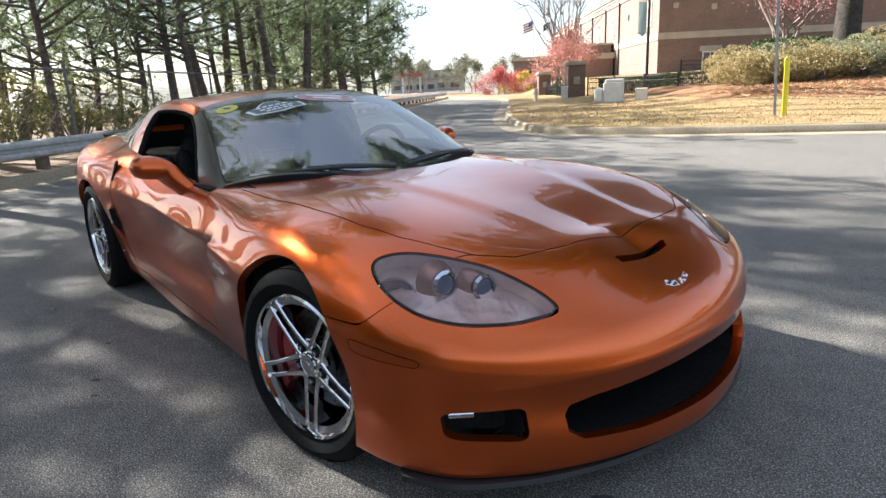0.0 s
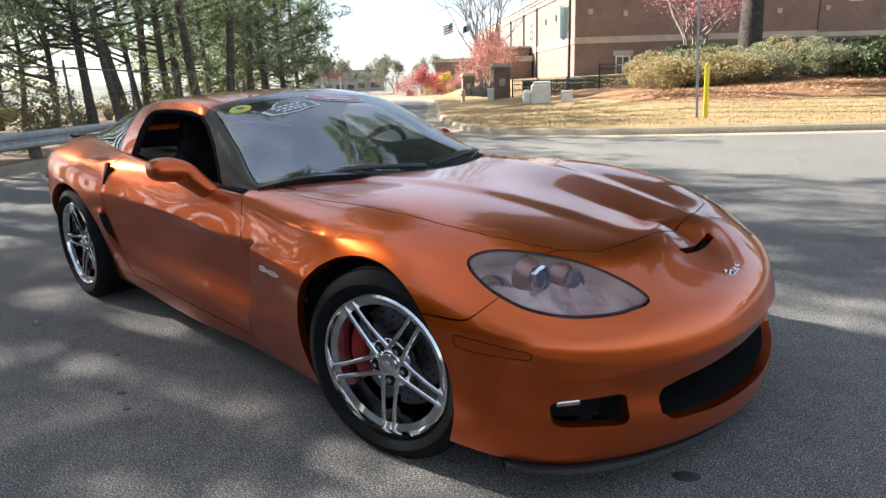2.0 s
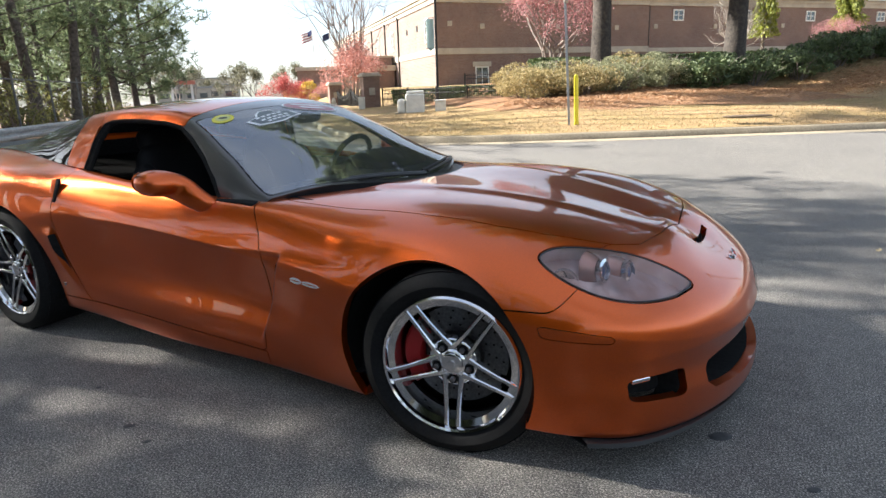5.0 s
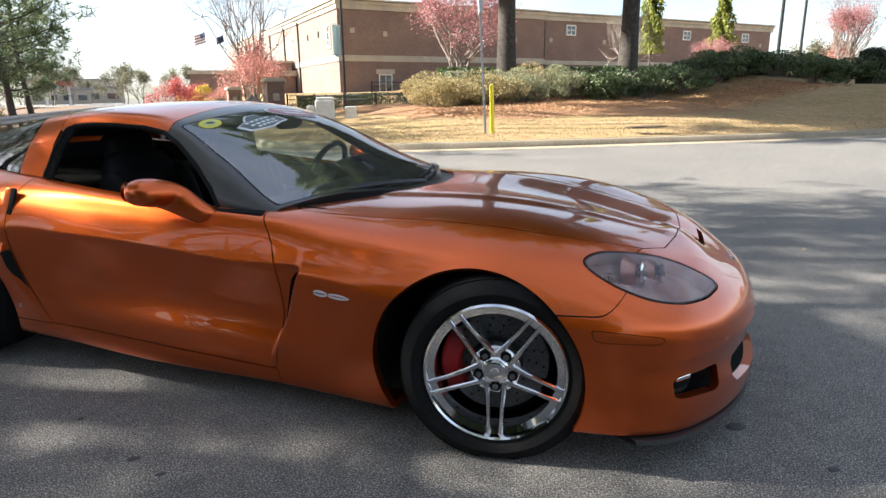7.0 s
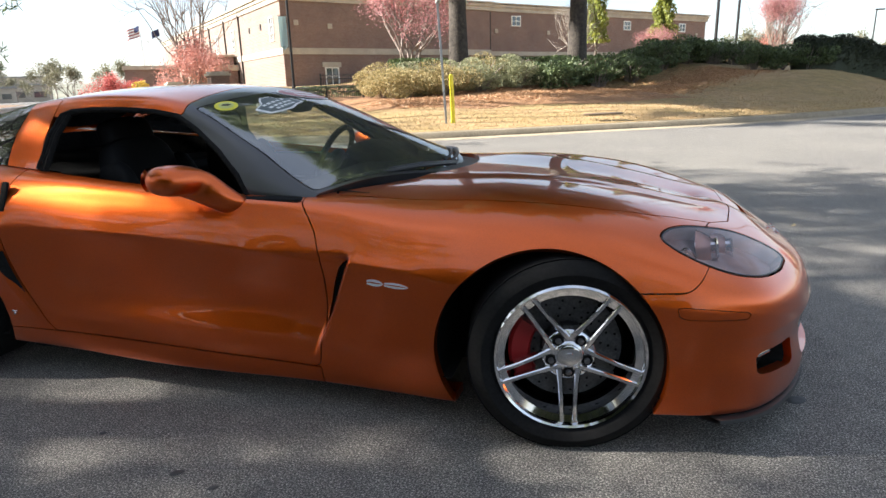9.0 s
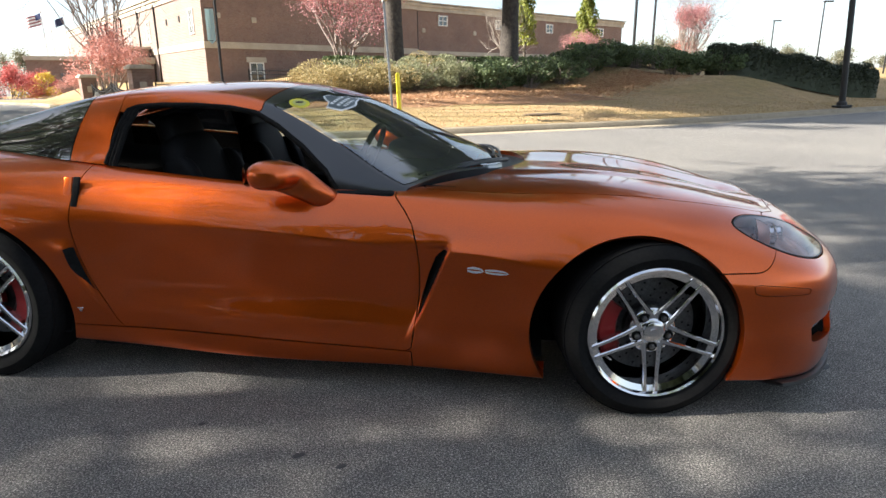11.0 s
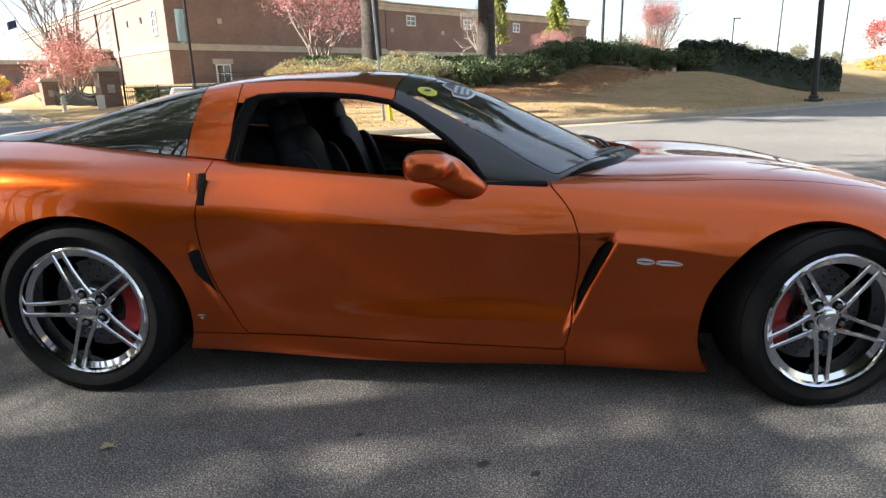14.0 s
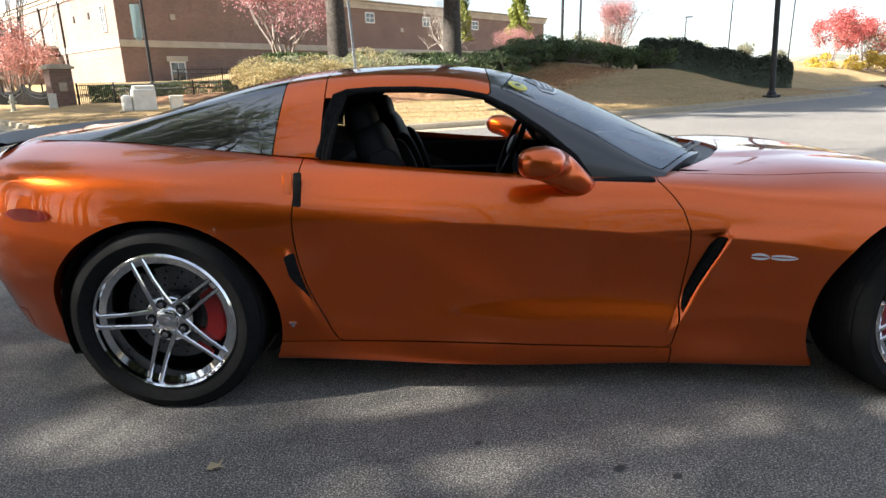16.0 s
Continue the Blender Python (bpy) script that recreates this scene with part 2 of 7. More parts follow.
PAINT = make_paint()
ASPHALT = make_asphalt()
# the pale film lifts dark panes in place of a brighter sky reflection
GLASS = make_glass("windscreen_glass", (0.62, 0.7, 0.67), 1.8, dust_haze=0.035)
DARK_GLASS = make_glass("smoked_glass", (0.1, 0.12, 0.12), 1.2, dust_haze=0.03)
LENS = make_glass("lamp_cover", (0.93, 0.89, 0.9), 0.1)
BLACK = grained("black_plastic", (0.012, 0.012, 0.013), (0.022, 0.022, 0.024), 300, 0.45, 0.1, 0.0005)
LINER = grained("dark_liner", (0.006, 0.006, 0.006), (0.014, 0.014, 0.014), 60, 0.9, 0.2)
LEATHER = grained("black_leather", (0.006, 0.006, 0.0065), (0.012, 0.012, 0.013), 160, 0.6, 0.3, 0.001)
RUBBER = grained("tyre_rubber", (0.006, 0.006, 0.0065), (0.011, 0.011, 0.0115), 90, 0.8, 0.2, 0.001)
CHROME = material("chrome", (0.7, 0.7, 0.715), 0.06, 1.0)[0]
STEEL = grained("brushed_steel", (0.07, 0.07, 0.073), (0.13, 0.13, 0.133), 120, 0.45, 0.1, 0.0005, metal=1.0)
for m, gloss in ((RUBBER, 0.12), (LINER, 0.1), (LEATHER, 0.1)):
    m.node_tree.nodes["Principled BSDF"].inputs["Specular IOR Level"].default_value = gloss
LUG = material("lug_steel", (0.22, 0.22, 0.23), 0.3, 1.0)[0]
SILVER = material("silver_emblem", (0.8, 0.8, 0.8), 0.35, 0.4)[0]
PILLAR = material("satin_black_paint", (0.02, 0.019, 0.02), 0.35, 0.0, Coat_Weight=0.7, Coat_Roughness=0.12)[0]
DARK_METAL = material("dark_steel", (0.05, 0.05, 0.052), 0.35, 1.0)[0]
CALIPER = material("red_caliper_paint", (0.27, 0.01, 0.011), 0.35)[0]
RED_LENS = material("red_lens", (0.42, 0.03, 0.02), 0.25, Coat_Weight=0.3)[0]
MIRROR = material("mirror_glass", (0.9, 0.92, 0.93), 0.01, 1.0)[0]
WHITE = material("white_vinyl", (0.78, 0.78, 0.78), 0.4)[0]
RED_VINYL = material("red_vinyl", (0.5, 0.03, 0.03), 0.4)[0]
YELLOW_VINYL = material("yellow_vinyl", (0.7, 0.62, 0.05), 0.4)[0]

# ---------- ground and kerbs ----------
CURB = loop([(-60, 62), (-30, 33), (-13.5, 15.6), (-8.6, 11.0), (-6.6, 9.75), (-4.6, 9.95), (-2.7, 10.75), (0.5, 12.7),
             (5.8, 16.2), (12.0, 21.8), (18.5, 27.4), (21.5, 31.0), (21.5, 34.0), (60, 75), (60, 120)], 14)
CURB = CURB[: 13 * 14 + 1]
RAIL = np.array([(30, -30), (8, -15), (-3.4, -5.8), (-7.9, -1.2), (-9.7, 0.85), (-12.5, 4.2), (-18, 10.5), (-30, 23.5), (-50, 45)], float)


def far_side(x, y):
    """Distance behind the far kerb (positive on the lawn)."""
    p = np.stack([np.atleast_1d(x), np.atleast_1d(y)], 1).astype(float)
    best, sign = np.full(len(p), 1e9), np.ones(len(p))
    for a, b in zip(CURB, CURB[1:]):
        e, w = b - a, p - a
        t = np.clip((w @ e) / (e @ e), 0, 1)
        d = ((w - t[:, None] * e) ** 2).sum(1)
        s = np.sign(e[0] * w[:, 1] - e[1] * w[:, 0])
        sign = np.where(d < best - 1e-9, s, sign)
        best = np.minimum(best, d)
    return sign * np.sqrt(best)


def rail_side(x, y):
    """Distance behind the guard rail's kerb (positive in the wood)."""
    p = np.stack([np.atleast_1d(x), np.atleast_1d(y)], 1).astype(float)
    best, sign = np.full(len(p), 1e9), np.ones(len(p))
    for a, b in zip(RAIL, RAIL[1:]):
        e, w = b - a, p - a
        t = np.clip((w @ e) / (e @ e), 0, 1)
        d = ((w - t[:, None] * e) ** 2).sum(1)
        s = np.sign(e[0] * w[:, 1] - e[1] * w[:, 0])
        sign = np.where(d < best - 1e-9, s, sign)
        best = np.minimum(best, d)
    return sign * np.sqrt(best)


def lawn_height(x, y):
    """The lawn behind the far kerb: a strip, then a bank that carries the shrubs, level ground by the gate."""
    x, y = np.atleast_1d(x).astype(float), np.atleast_1d(y).astype(float)
    d = far_side(x, y)
    along = 0.7 * (x + 2) + 0.7 * (y - 12)
    low = step(2.0, -6.0, along)
    rise = 0.045 * d.clip(0, 11) + 0.9 * step(10, 17, d)
    mound = 0.95 * step(13, 22, along) * step(2.5, 8, d)
    return 0.16 + rise * (1 - low) + mound - 0.75 * low * step(3, 14, d) + 0.04 * np.sin(x * 0.9) * np.cos(y * 0.7) * step(1, 4, d)


def ground_z(x, y):
    return float(lawn_height(x, y)[0])


def strip(name, line, profile, mat, label):
    """A long moulding: a profile of (sideways, height) swept along a line on the ground; the side is to the line's left."""
    bm, rings = bmesh.new(), []
    line = np.asarray(line, float)
    for i, p in enumerate(line):
        e = line[min(i + 1, len(line) - 1)] - line[max(i - 1, 0)]
        e = e / np.hypot(*e)
        rings.append([bm.verts.new((p[0] - e[1] * s, p[1] + e[0] * s, h)) for s, h in profile])
    for a, b in zip(rings, rings[1:]):
        for i in range(len(profile) - 1):
            bm.faces.new((a[i], b[i], b[i + 1], a[i + 1]))
    ob = part(name, bm, mat, None, label, True)
    return tagged(ob, kind="structure", category=name)


CONCRETE = grained("kerb_concrete", (0.21, 0.17, 0.115), (0.34, 0.285, 0.205), 30, 0.9, 0.4, 0.004)
GUTTER = grained("gutter_concrete", (0.25, 0.24, 0.22), (0.36, 0.35, 0.32), 22, 0.9, 0.3, 0.004)


def make_lawn():
    m, n, l, b = material("dry_lawn", (0.4, 0.3, 0.14), 0.95)
    fine, mid, wide = noise_node(n, l, 40, 5), noise_node(n, l, 2.5, 5), noise_node(n, l, 0.25, 4)
    r = ramp(n, l, fine.outputs["Fac"], [(0.3, (0.21, 0.132, 0.058)), (0.7, (0.42, 0.288, 0.155))])
    g = ramp(n, l, mid.outputs["Fac"], [(0.35, (0.8, 0.82, 0.72)), (0.65, (1.12, 1.08, 1.0))])
    c = mixed(n, l, r.outputs["Color"], g.outputs["Color"], 1.0, "MULTIPLY")
    w = ramp(n, l, wide.outputs["Fac"], [(0.42, (1, 1, 1)), (0.62, (0.8, 0.86, 0.66))])
    l.new(mixed(n, l, c, w.outputs["Color"], 0.8, "MULTIPLY"), b.inputs["Base Color"])
    bump(n, l, fine.outputs["Fac"], b, 0.9, 0.03)
    return m


LAWN = make_lawn()
STRAW = grained("pine_straw_mulch", (0.12, 0.055, 0.025), (0.4, 0.215, 0.1), 45, 0.95, 1.0, 0.04)
LITTER = grained("leaf_litter", (0.06, 0.036, 0.02), (0.23, 0.14, 0.075), 14, 0.95, 0.9, 0.03)

bm = bmesh.new()
sheet(bm, [(-2500, -2500, 0), (2500, -2500, 0), (2500, 2500, 0), (-2500, 2500, 0)], [(0, 1, 2, 3)])
road = tagged(part("road", bm, ASPHALT), "grey worn asphalt road dappled with tree shade", "road", kind="structure")

KERB_PROFILE = [(-0.5, 0.004), (-0.04, 0.012), (0.0, 0.13), (0.03, 0.155), (0.16, 0.16), (0.17, 0.05)]
strip("kerb", CURB, KERB_PROFILE, CONCRETE, "pale concrete kerb and gutter along the lawn")


def ground_sheet(name, side, height, mat, spans, cell, keep, label):
    """A field of ground on one side of a line, on a fitted grid."""
    xs, ys = np.arange(spans[0], spans[1], cell), np.arange(spans[2], spans[3], cell)
    gx, gy = np.meshgrid(xs, ys, indexing="ij")
    v = np.stack([gx.ravel(), gy.ravel(), np.zeros(gx.size)], 1)
    i = np.arange(gx.size).reshape(gx.shape)
    a, b, c, d = i[:-1, :-1].ravel(), i[1:, :-1].ravel(), i[1:, 1:].ravel(), i[:-1, 1:].ravel()
    t = np.vstack([np.stack([a, b, c], 1), np.stack([a, c, d], 1)])
    m = clip((v, np.tile((0.0, 0, 1), (len(v), 1)), t), lambda q: keep - side(q[:, 0], q[:, 1]))
    m[0][:, 2] = height(m[0][:, 0], m[0][:, 1])
    data = bpy.data.meshes.new(name)
    data.from_pydata(m[0].tolist(), [], m[2].tolist())
    data.polygons.foreach_set("use_smooth", [True] * len(data.polygons))
    data.materials.append(mat)
    return tagged(new(name, data), label, name, kind="structure")


ground_sheet("lawn", far_side, lawn_height, LAWN, (-60, 62, 8, 120), 0.8, 0.12, "dry tan winter lawn rising to a bank")


def wood_height(x, y):
    d = rail_side(x, y)
    return 0.12 - 0.9 * step(1.2, 9, d) - 2.0 * step(8, 40, d) + 0.08 * np.sin(1.3 * x) * np.cos(1.1 * y)


# beyond the kerb the wood's floor falls away, so the road sheet is covered by a raised verge there
def verge_height(x, y):
    d = rail_side(x, y)
    return 0.1 + 0.05 * step(0.5, 3, d) + 0.1 * np.sin(0.7 * x + 1) * np.cos(0.6 * y) * step(1, 4, d)


ground_sheet("verge", rail_side, verge_height, LITTER, (-90, 32, -40, 70), 0.8, 0.05, "brown leaf litter under the pines")
strip("rail_kerb", RAIL, [(-0.45, 0.004), (-0.03, 0.012), (0.0, 0.11), (0.05, 0.13), (0.2, 0.13), (0.21, 0.05)], CONCRETE, "low concrete kerb under the guard rail")

# ---------- the car: body skin ----------
# plan outline of one side from the tail's middle to the nose's middle
PLAN = np.array([(-2.165, 0), (-2.15, -0.4), (-2.085, -0.72), (-1.98, -0.845), (-1.75, -0.93), (-1.345, -0.962), (-0.95, -0.93), (-0.6, -0.888),
                 (0, -0.872), (0.46, -0.88), (0.764, -0.915), (1.05, -0.945), (1.345, -0.953), (1.6, -0.925), (1.8, -0.88), (1.93, -0.805),
                 (2.055, -0.65), (2.138, -0.48), (2.203, -0.25), (2.222, 0)])
arc = np.concatenate([[0], np.cumsum(np.hypot(*np.diff(PLAN, axis=0).T))])
arc -= arc[8]
plan_x, plan_y = spline(np.stack([arc, PLAN[:, 0]], 1), True), spline(np.stack([arc, PLAN[:, 1]], 1))
spine_x = spline([(arc[0], -1.75), (arc[2], -1.70), (arc[4], -1.58), (arc[5], -1.335), (arc[8], 0), (arc[11], 1.05), (arc[12], 1.32), (arc[14], 1.62),
                  (arc[16], 1.745), (arc[19], 1.81)])
z_bottom = spline([(-2.9, 0.3), (-2.2, 0.29), (-1.95, 0.24), (-1.77, 0.2), (-0.95, 0.152), (-0.3, 0.114), (0.4, 0.108), (0.9, 0.1), (1.65, 0.142), (2.0, 0.136), (2.85, 0.122)])
d_sill = spline([(-2.9, 0.1), (-2.0, 0.1), (-1.4, 0.09), (-0.9, 0.075), (-0.45, 0.035), (0, 0.022), (0.4, 0.032), (0.8, 0.062), (1.65, 0.03), (2.1, 0.014), (2.85, -0.018)])
d_low = spline([(-2.9, 0.05), (-2.0, 0.05), (-0.9, 0.035), (-0.5, 0.02), (0, 0.008), (0.45, 0.008), (0.9, 0.02), (1.65, 0.008), (2.1, 0.0), (2.85, -0.022)])
z_low = spline([(-2.9, 0.42), (-1.9, 0.36), (-0.9, 0.29), (0.8, 0.275), (1.6, 0.28), (2.85, 0.2)])
d_mid = spline([(-2.9, 0.015), (-1.3, 0.008), (-0.8, 0.022), (-0.3, 0.033), (0.3, 0.032), (0.75, 0.01), (1.3, 0.003), (1.7, 0.004), (2.1, 0.01), (2.85, 0.012)])
z_mid = spline([(-2.9, 0.58), (-1.4, 0.48), (-0.5, 0.42), (0.4, 0.41), (1.5, 0.41), (2.2, 0.33), (2.85, 0.31)])
z_wide = spline([(-2.9, 0.74), (-2.0, 0.7), (-1.345, 0.63), (-0.8, 0.685), (-0.15, 0.652), (0.25, 0.618), (0.5, 0.592), (0.764, 0.575), (1.345, 0.55), (1.83, 0.5), (2.3, 0.43), (2.85, 0.42)])
d_shoulder = spline([(-2.9, 0.03), (-2.18, 0.04), (-1.36, 0.045), (-0.6, 0.042), (0, 0.045), (0.46, 0.05), (0.8, 0.07), (1.345, 0.072), (1.62, 0.055), (1.9, 0.04), (2.4, 0.045), (2.85, 0.05)])
z_shoulder = spline([(-2.9, 0.9), (-2.18, 0.86), (-1.77, 0.85), (-1.36, 0.825), (-0.95, 0.8), (-0.6, 0.782), (0, 0.752), (0.46, 0.732), (0.8, 0.716), (1.1, 0.708),
                     (1.36, 0.69), (1.62, 0.64), (1.83, 0.582), (2.0, 0.548), (2.4, 0.522), (2.85, 0.528)])
d_top = spline([(-2.9, 0.07), (-2.18, 0.17), (-1.77, 0.21), (-1.36, 0.22), (-0.95, 0.17), (-0.6, 0.12), (0, 0.113), (0.46, 0.122), (0.8, 0.2), (1.345, 0.235), (1.62, 0.215), (1.9, 0.22), (2.85, 0.225)])
z_top = spline([(-2.9, 0.955), (-2.18, 0.937), (-1.77, 0.932), (-1.36, 0.915), (-0.95, 0.888), (-0.6, 0.853), (0, 0.806), (0.46, 0.788), (0.8, 0.784), (1.1, 0.788),
                (1.36, 0.772), (1.62, 0.732), (1.83, 0.684), (2.0, 0.653), (2.4, 0.632), (2.85, 0.626)])
z_spine = spline([(-2.9, 0.968), (-1.4, 0.955), (0, 0.8), (0.6, 0.822), (0.85, 0.818), (1.1, 0.808), (1.345, 0.785), (1.62, 0.75), (1.9, 0.716), (2.3, 0.69), (2.85, 0.682)])


door_rear = spline([(0.2, -0.70), (0.23, -0.735), (0.33, -0.785), (0.42, -0.825), (0.54, -0.855), (0.66, -0.866), (0.86, -0.85), (1.0, -0.844)])


vent_line = lambda z: 0.492 + (np.asarray(z) - 0.312) * 0.434
swage_z = spline([(-0.9, 0.69), (-0.69, 0.676), (-0.15, 0.652), (0.25, 0.618), (0.5, 0.592), (0.62, 0.6)])


def body_skin(nu=620, nv=112):
    """One side of the body as points, normals and triangles."""
    u = np.linspace(arc[0], arc[-1], nu)
    c = np.stack([plan_x(u), plan_y(u)], 1)
    c[-1, 1] = c[0, 1] = 0
    a = np.stack([spine_x(u), 0 * u], 1)
    span = np.hypot(*(c - a).T)
    zb, zl, zm, zw = z_bottom(u), z_low(u), z_mid(u), z_wide(u)
    knots = [(d_sill(u) + 0.1, zb - 0.004), (d_sill(u), zb + 0.004), (d_low(u), zl), (d_mid(u), zm), (0 * u, zw), (d_shoulder(u), z_shoulder(u)), (d_top(u), z_top(u)), (span, z_spine(u))]
    place = np.array([0, 0.6, 1.6, 2.5, 3.6, 4.6, 5.6, 8.2])
    q = np.concatenate([np.linspace(0, 0.6, 6)[:-1], np.linspace(0.6, 5.6, 82)[:-1], np.linspace(5.6, 8.2, nv - 86)])
    k = np.array(knots)                       # knot, (inset, height), station
    h = np.diff(place)
    d = np.diff(k, axis=0) / h[:, None, None]
    m = np.zeros_like(k)
    m[1:-1] = (d[:-1] * h[1:, None, None] + d[1:] * h[:-1, None, None]) / (h[1:] + h[:-1])[:, None, None]
    m[0], m[-1] = d[0], d[-1]
    m[1] *= 0.35
    m[4] *= 0.6
    m[-1, 1] = 0
    i = np.clip(np.searchsorted(place, q) - 1, 0, len(h) - 1)
    t = ((q - place[i]) / h[i])[:, None, None]
    hh = h[i][:, None, None]
    s = (2 * t**3 - 3 * t**2 + 1) * k[i] + (t**3 - 2 * t**2 + t) * hh * m[i] + (3 * t**2 - 2 * t**3) * k[i + 1] + (t**3 - t**2) * hh * m[i + 1]
    inset, z = s[:, 0], s[:, 1]               # row, station
    r = inset / span
    x = c[:, 0] + r * (a - c)[:, 0]
    y = c[:, 1] + r * (a - c)[:, 1]
    # side coves behind the front vent and before the rear scoop
    on_side = step(-0.72, -0.8, y)
    back = vent_line(z) - x
    low_side = step(0.2, 0.36, z) * step(0.625, 0.595, z)
    front_cove = 0.03 * step(0, 0.016, back) * np.exp(-back.clip(0) / 0.17) * low_side
    wing_lip = 0.014 * step(0.004, -0.004, back) * np.exp(back.clip(None, 0) / 0.22) * step(0.22, 0.36, z) * step(0.64, 0.6, z)
    ahead = x - (door_rear(z) - 0.03)
    rear_lip = 0.02 * np.exp(-(-ahead).clip(0) / 0.1) * step(0.022, -0.01, ahead) * step(0.26, 0.46, z) * step(0.62, 0.56, z)
    crest = 0.006 * np.exp(-np.abs(z - 0.607 + 0.1 * (x - 0.62)) / 0.016) * step(0.59, 0.63, x) * step(1.0, 0.72, x)
    swage = 0.007 * np.exp(-np.abs(z - swage_z(x)) / 0.022) * step(-0.8, -0.5, x) * step(0.62, 0.5, x)
    y = y + on_side * (front_cove - wing_lip - rear_lip - crest - swage)
    # a soft fold across the bumper above the mouth
    fold = 0.008 * np.exp(-np.abs(z - 0.405) / 0.03) * step(1.78, 2.0, x)
    x, y = x + fold * step(0.75, 0.2, np.abs(y)), y - fold * step(0.2, 0.75, np.abs(y)) * 0.7
    # raised middle of the bonnet, with soft ridges
    w = 0.40 - 0.17 * step(0.7, 1.95, x)
    z = z + 0.010 * step(0.05, -0.03, np.abs(y) - w) * step(0.55, 0.8, x) * step(2.1, 1.6, x)
    p = np.stack([x, y, z], 2)
    n = np.cross(np.gradient(p, axis=1), np.gradient(p, axis=0))
    n /= np.maximum(np.linalg.norm(n, axis=2, keepdims=True), 1e-12)
    n[:, 0, 1] = n[:, -1, 1] = 0
    n[-1, :, 1] = 0
    idx = np.arange(p.shape[0] * p.shape[1]).reshape(p.shape[:2])
    e, f, g, hq = idx[:-1, :-1].ravel(), idx[:-1, 1:].ravel(), idx[1:, 1:].ravel(), idx[1:, :-1].ravel()
    tris = np.vstack([np.stack([e, f, g], 1), np.stack([e, g, hq], 1)])
    v, n = p.reshape(-1, 3), n.reshape(-1, 3)
    mid = idx[50, nu // 2]
    if n[mid, 1] > 0:
        n = -n
    face = np.cross(v[tris[:, 1]] - v[tris[:, 0]], v[tris[:, 2]] - v[tris[:, 0]])
    if (face * n[tris[:, 0]]).sum() < 0:
        tris = tris[:, ::-1]
    return v, n, tris


# upper body: belt line, roof rail and middle line
belt_y = spline([(-1.9, 0.62), (-1.51, 0.665), (-1.28, 0.70), (-0.95, 0.745), (-0.78, 0.75), (-0.5, 0.757), (0, 0.757), (0.41, 0.752), (0.6, 0.725), (0.78, 0.66)])
belt_z = spline([(-1.9, 0.958), (-1.51, 0.945), (-1.28, 0.925), (-0.95, 0.896), (-0.78, 0.88), (-0.5, 0.846), (0, 0.803), (0.41, 0.785), (0.78, 0.785)])
rail_y = spline([(-1.9, 0.54), (-1.64, 0.575), (-1.3, 0.59), (-0.9, 0.59), (-0.5, 0.588), (-0.17, 0.588), (0.15, 0.66), (0.47, 0.735), (0.6, 0.722), (0.78, 0.655)])
rail_z = spline([(-1.9, 0.962), (-1.64, 0.985), (-1.3, 1.06), (-0.9, 1.145), (-0.5, 1.165), (-0.17, 1.12), (0.15, 0.965), (0.47, 0.80), (0.6, 0.79), (0.78, 0.787)])
roof_z = spline([(-1.9, 0.966), (-1.75, 0.99), (-1.5, 1.055), (-1.25, 1.125), (-0.95, 1.182), (-0.55, 1.208), (-0.3, 1.203), (-0.1, 1.175), (0.1, 1.115), (0.4, 0.985), (0.7, 0.845), (0.78, 0.808)])


def cabin_skin(nu=190, nv=56):
    x = np.linspace(-1.9, 0.78, nu)
    by, bz, ry, rz, tz = belt_y(x), belt_z(x), rail_y(x), rail_z(x), roof_z(x)
    ry, rz = np.minimum(ry, by), np.maximum(rz, bz + 0.001)
    tz = np.maximum(tz, rz + 0.004)
    rows = []
    low = 22
    for i in range(low):                      # belt to rail, slightly bowed
        t = i / low
        bow = 0.022 * 4 * t * (1 - t) * np.minimum(1, (rz - bz) / 0.2)
        rows.append((-(by + (ry - by) * t + bow), bz + (rz - bz) * t))
    for i in range(nv - low):                 # rail to middle, a flat arch
        t = i / (nv - low - 1)
        rows.append((-ry * (1 - t), rz + (tz - rz) * (1 - (1 - t) ** 2.3)))
    p = np.stack([np.tile(x, (nv, 1)), np.array([r[0] for r in rows]), np.array([r[1] for r in rows])], 2)
    p[low + 1:low + 2] = 0.5 * (p[low:low + 1] + p[low + 2:low + 3])
    # smooth across the rail
    for _ in range(3):
        p[low - 2:low + 5] = 0.25 * p[low - 3:low + 4] + 0.5 * p[low - 2:low + 5] + 0.25 * p[low - 1:low + 6]
    n = np.cross(np.gradient(p, axis=1), np.gradient(p, axis=0))
    n /= np.maximum(np.linalg.norm(n, axis=2, keepdims=True), 1e-12)
    n[-1, :, 1] = 0
    idx = np.arange(nv * nu).reshape(nv, nu)
    e, f, g, hq = idx[:-1, :-1].ravel(), idx[:-1, 1:].ravel(), idx[1:, 1:].ravel(), idx[1:, :-1].ravel()
    tris = np.vstack([np.stack([e, f, g], 1), np.stack([e, g, hq], 1)])
    v, n = p.reshape(-1, 3), n.reshape(-1, 3)
    if n[idx[-1, nu // 2], 2] < 0:
        n = -n
    face = np.cross(v[tris[:, 1]] - v[tris[:, 0]], v[tris[:, 2]] - v[tris[:, 0]])
    if (face * n[tris[:, 0]]).sum() < 0:
        tris = tris[:, ::-1]
    return v, n, tris


XZ, XY, YZ = [0, 2], [0, 1], [1, 2]


def outside(f):
    return lambda v: -f(v)


def of(*fs):
    """Inside of all."""
    return lambda v: np.max([f(v) for f in fs], axis=0)


def either(*fs):
    return lambda v: np.min([f(v) for f in fs], axis=0)


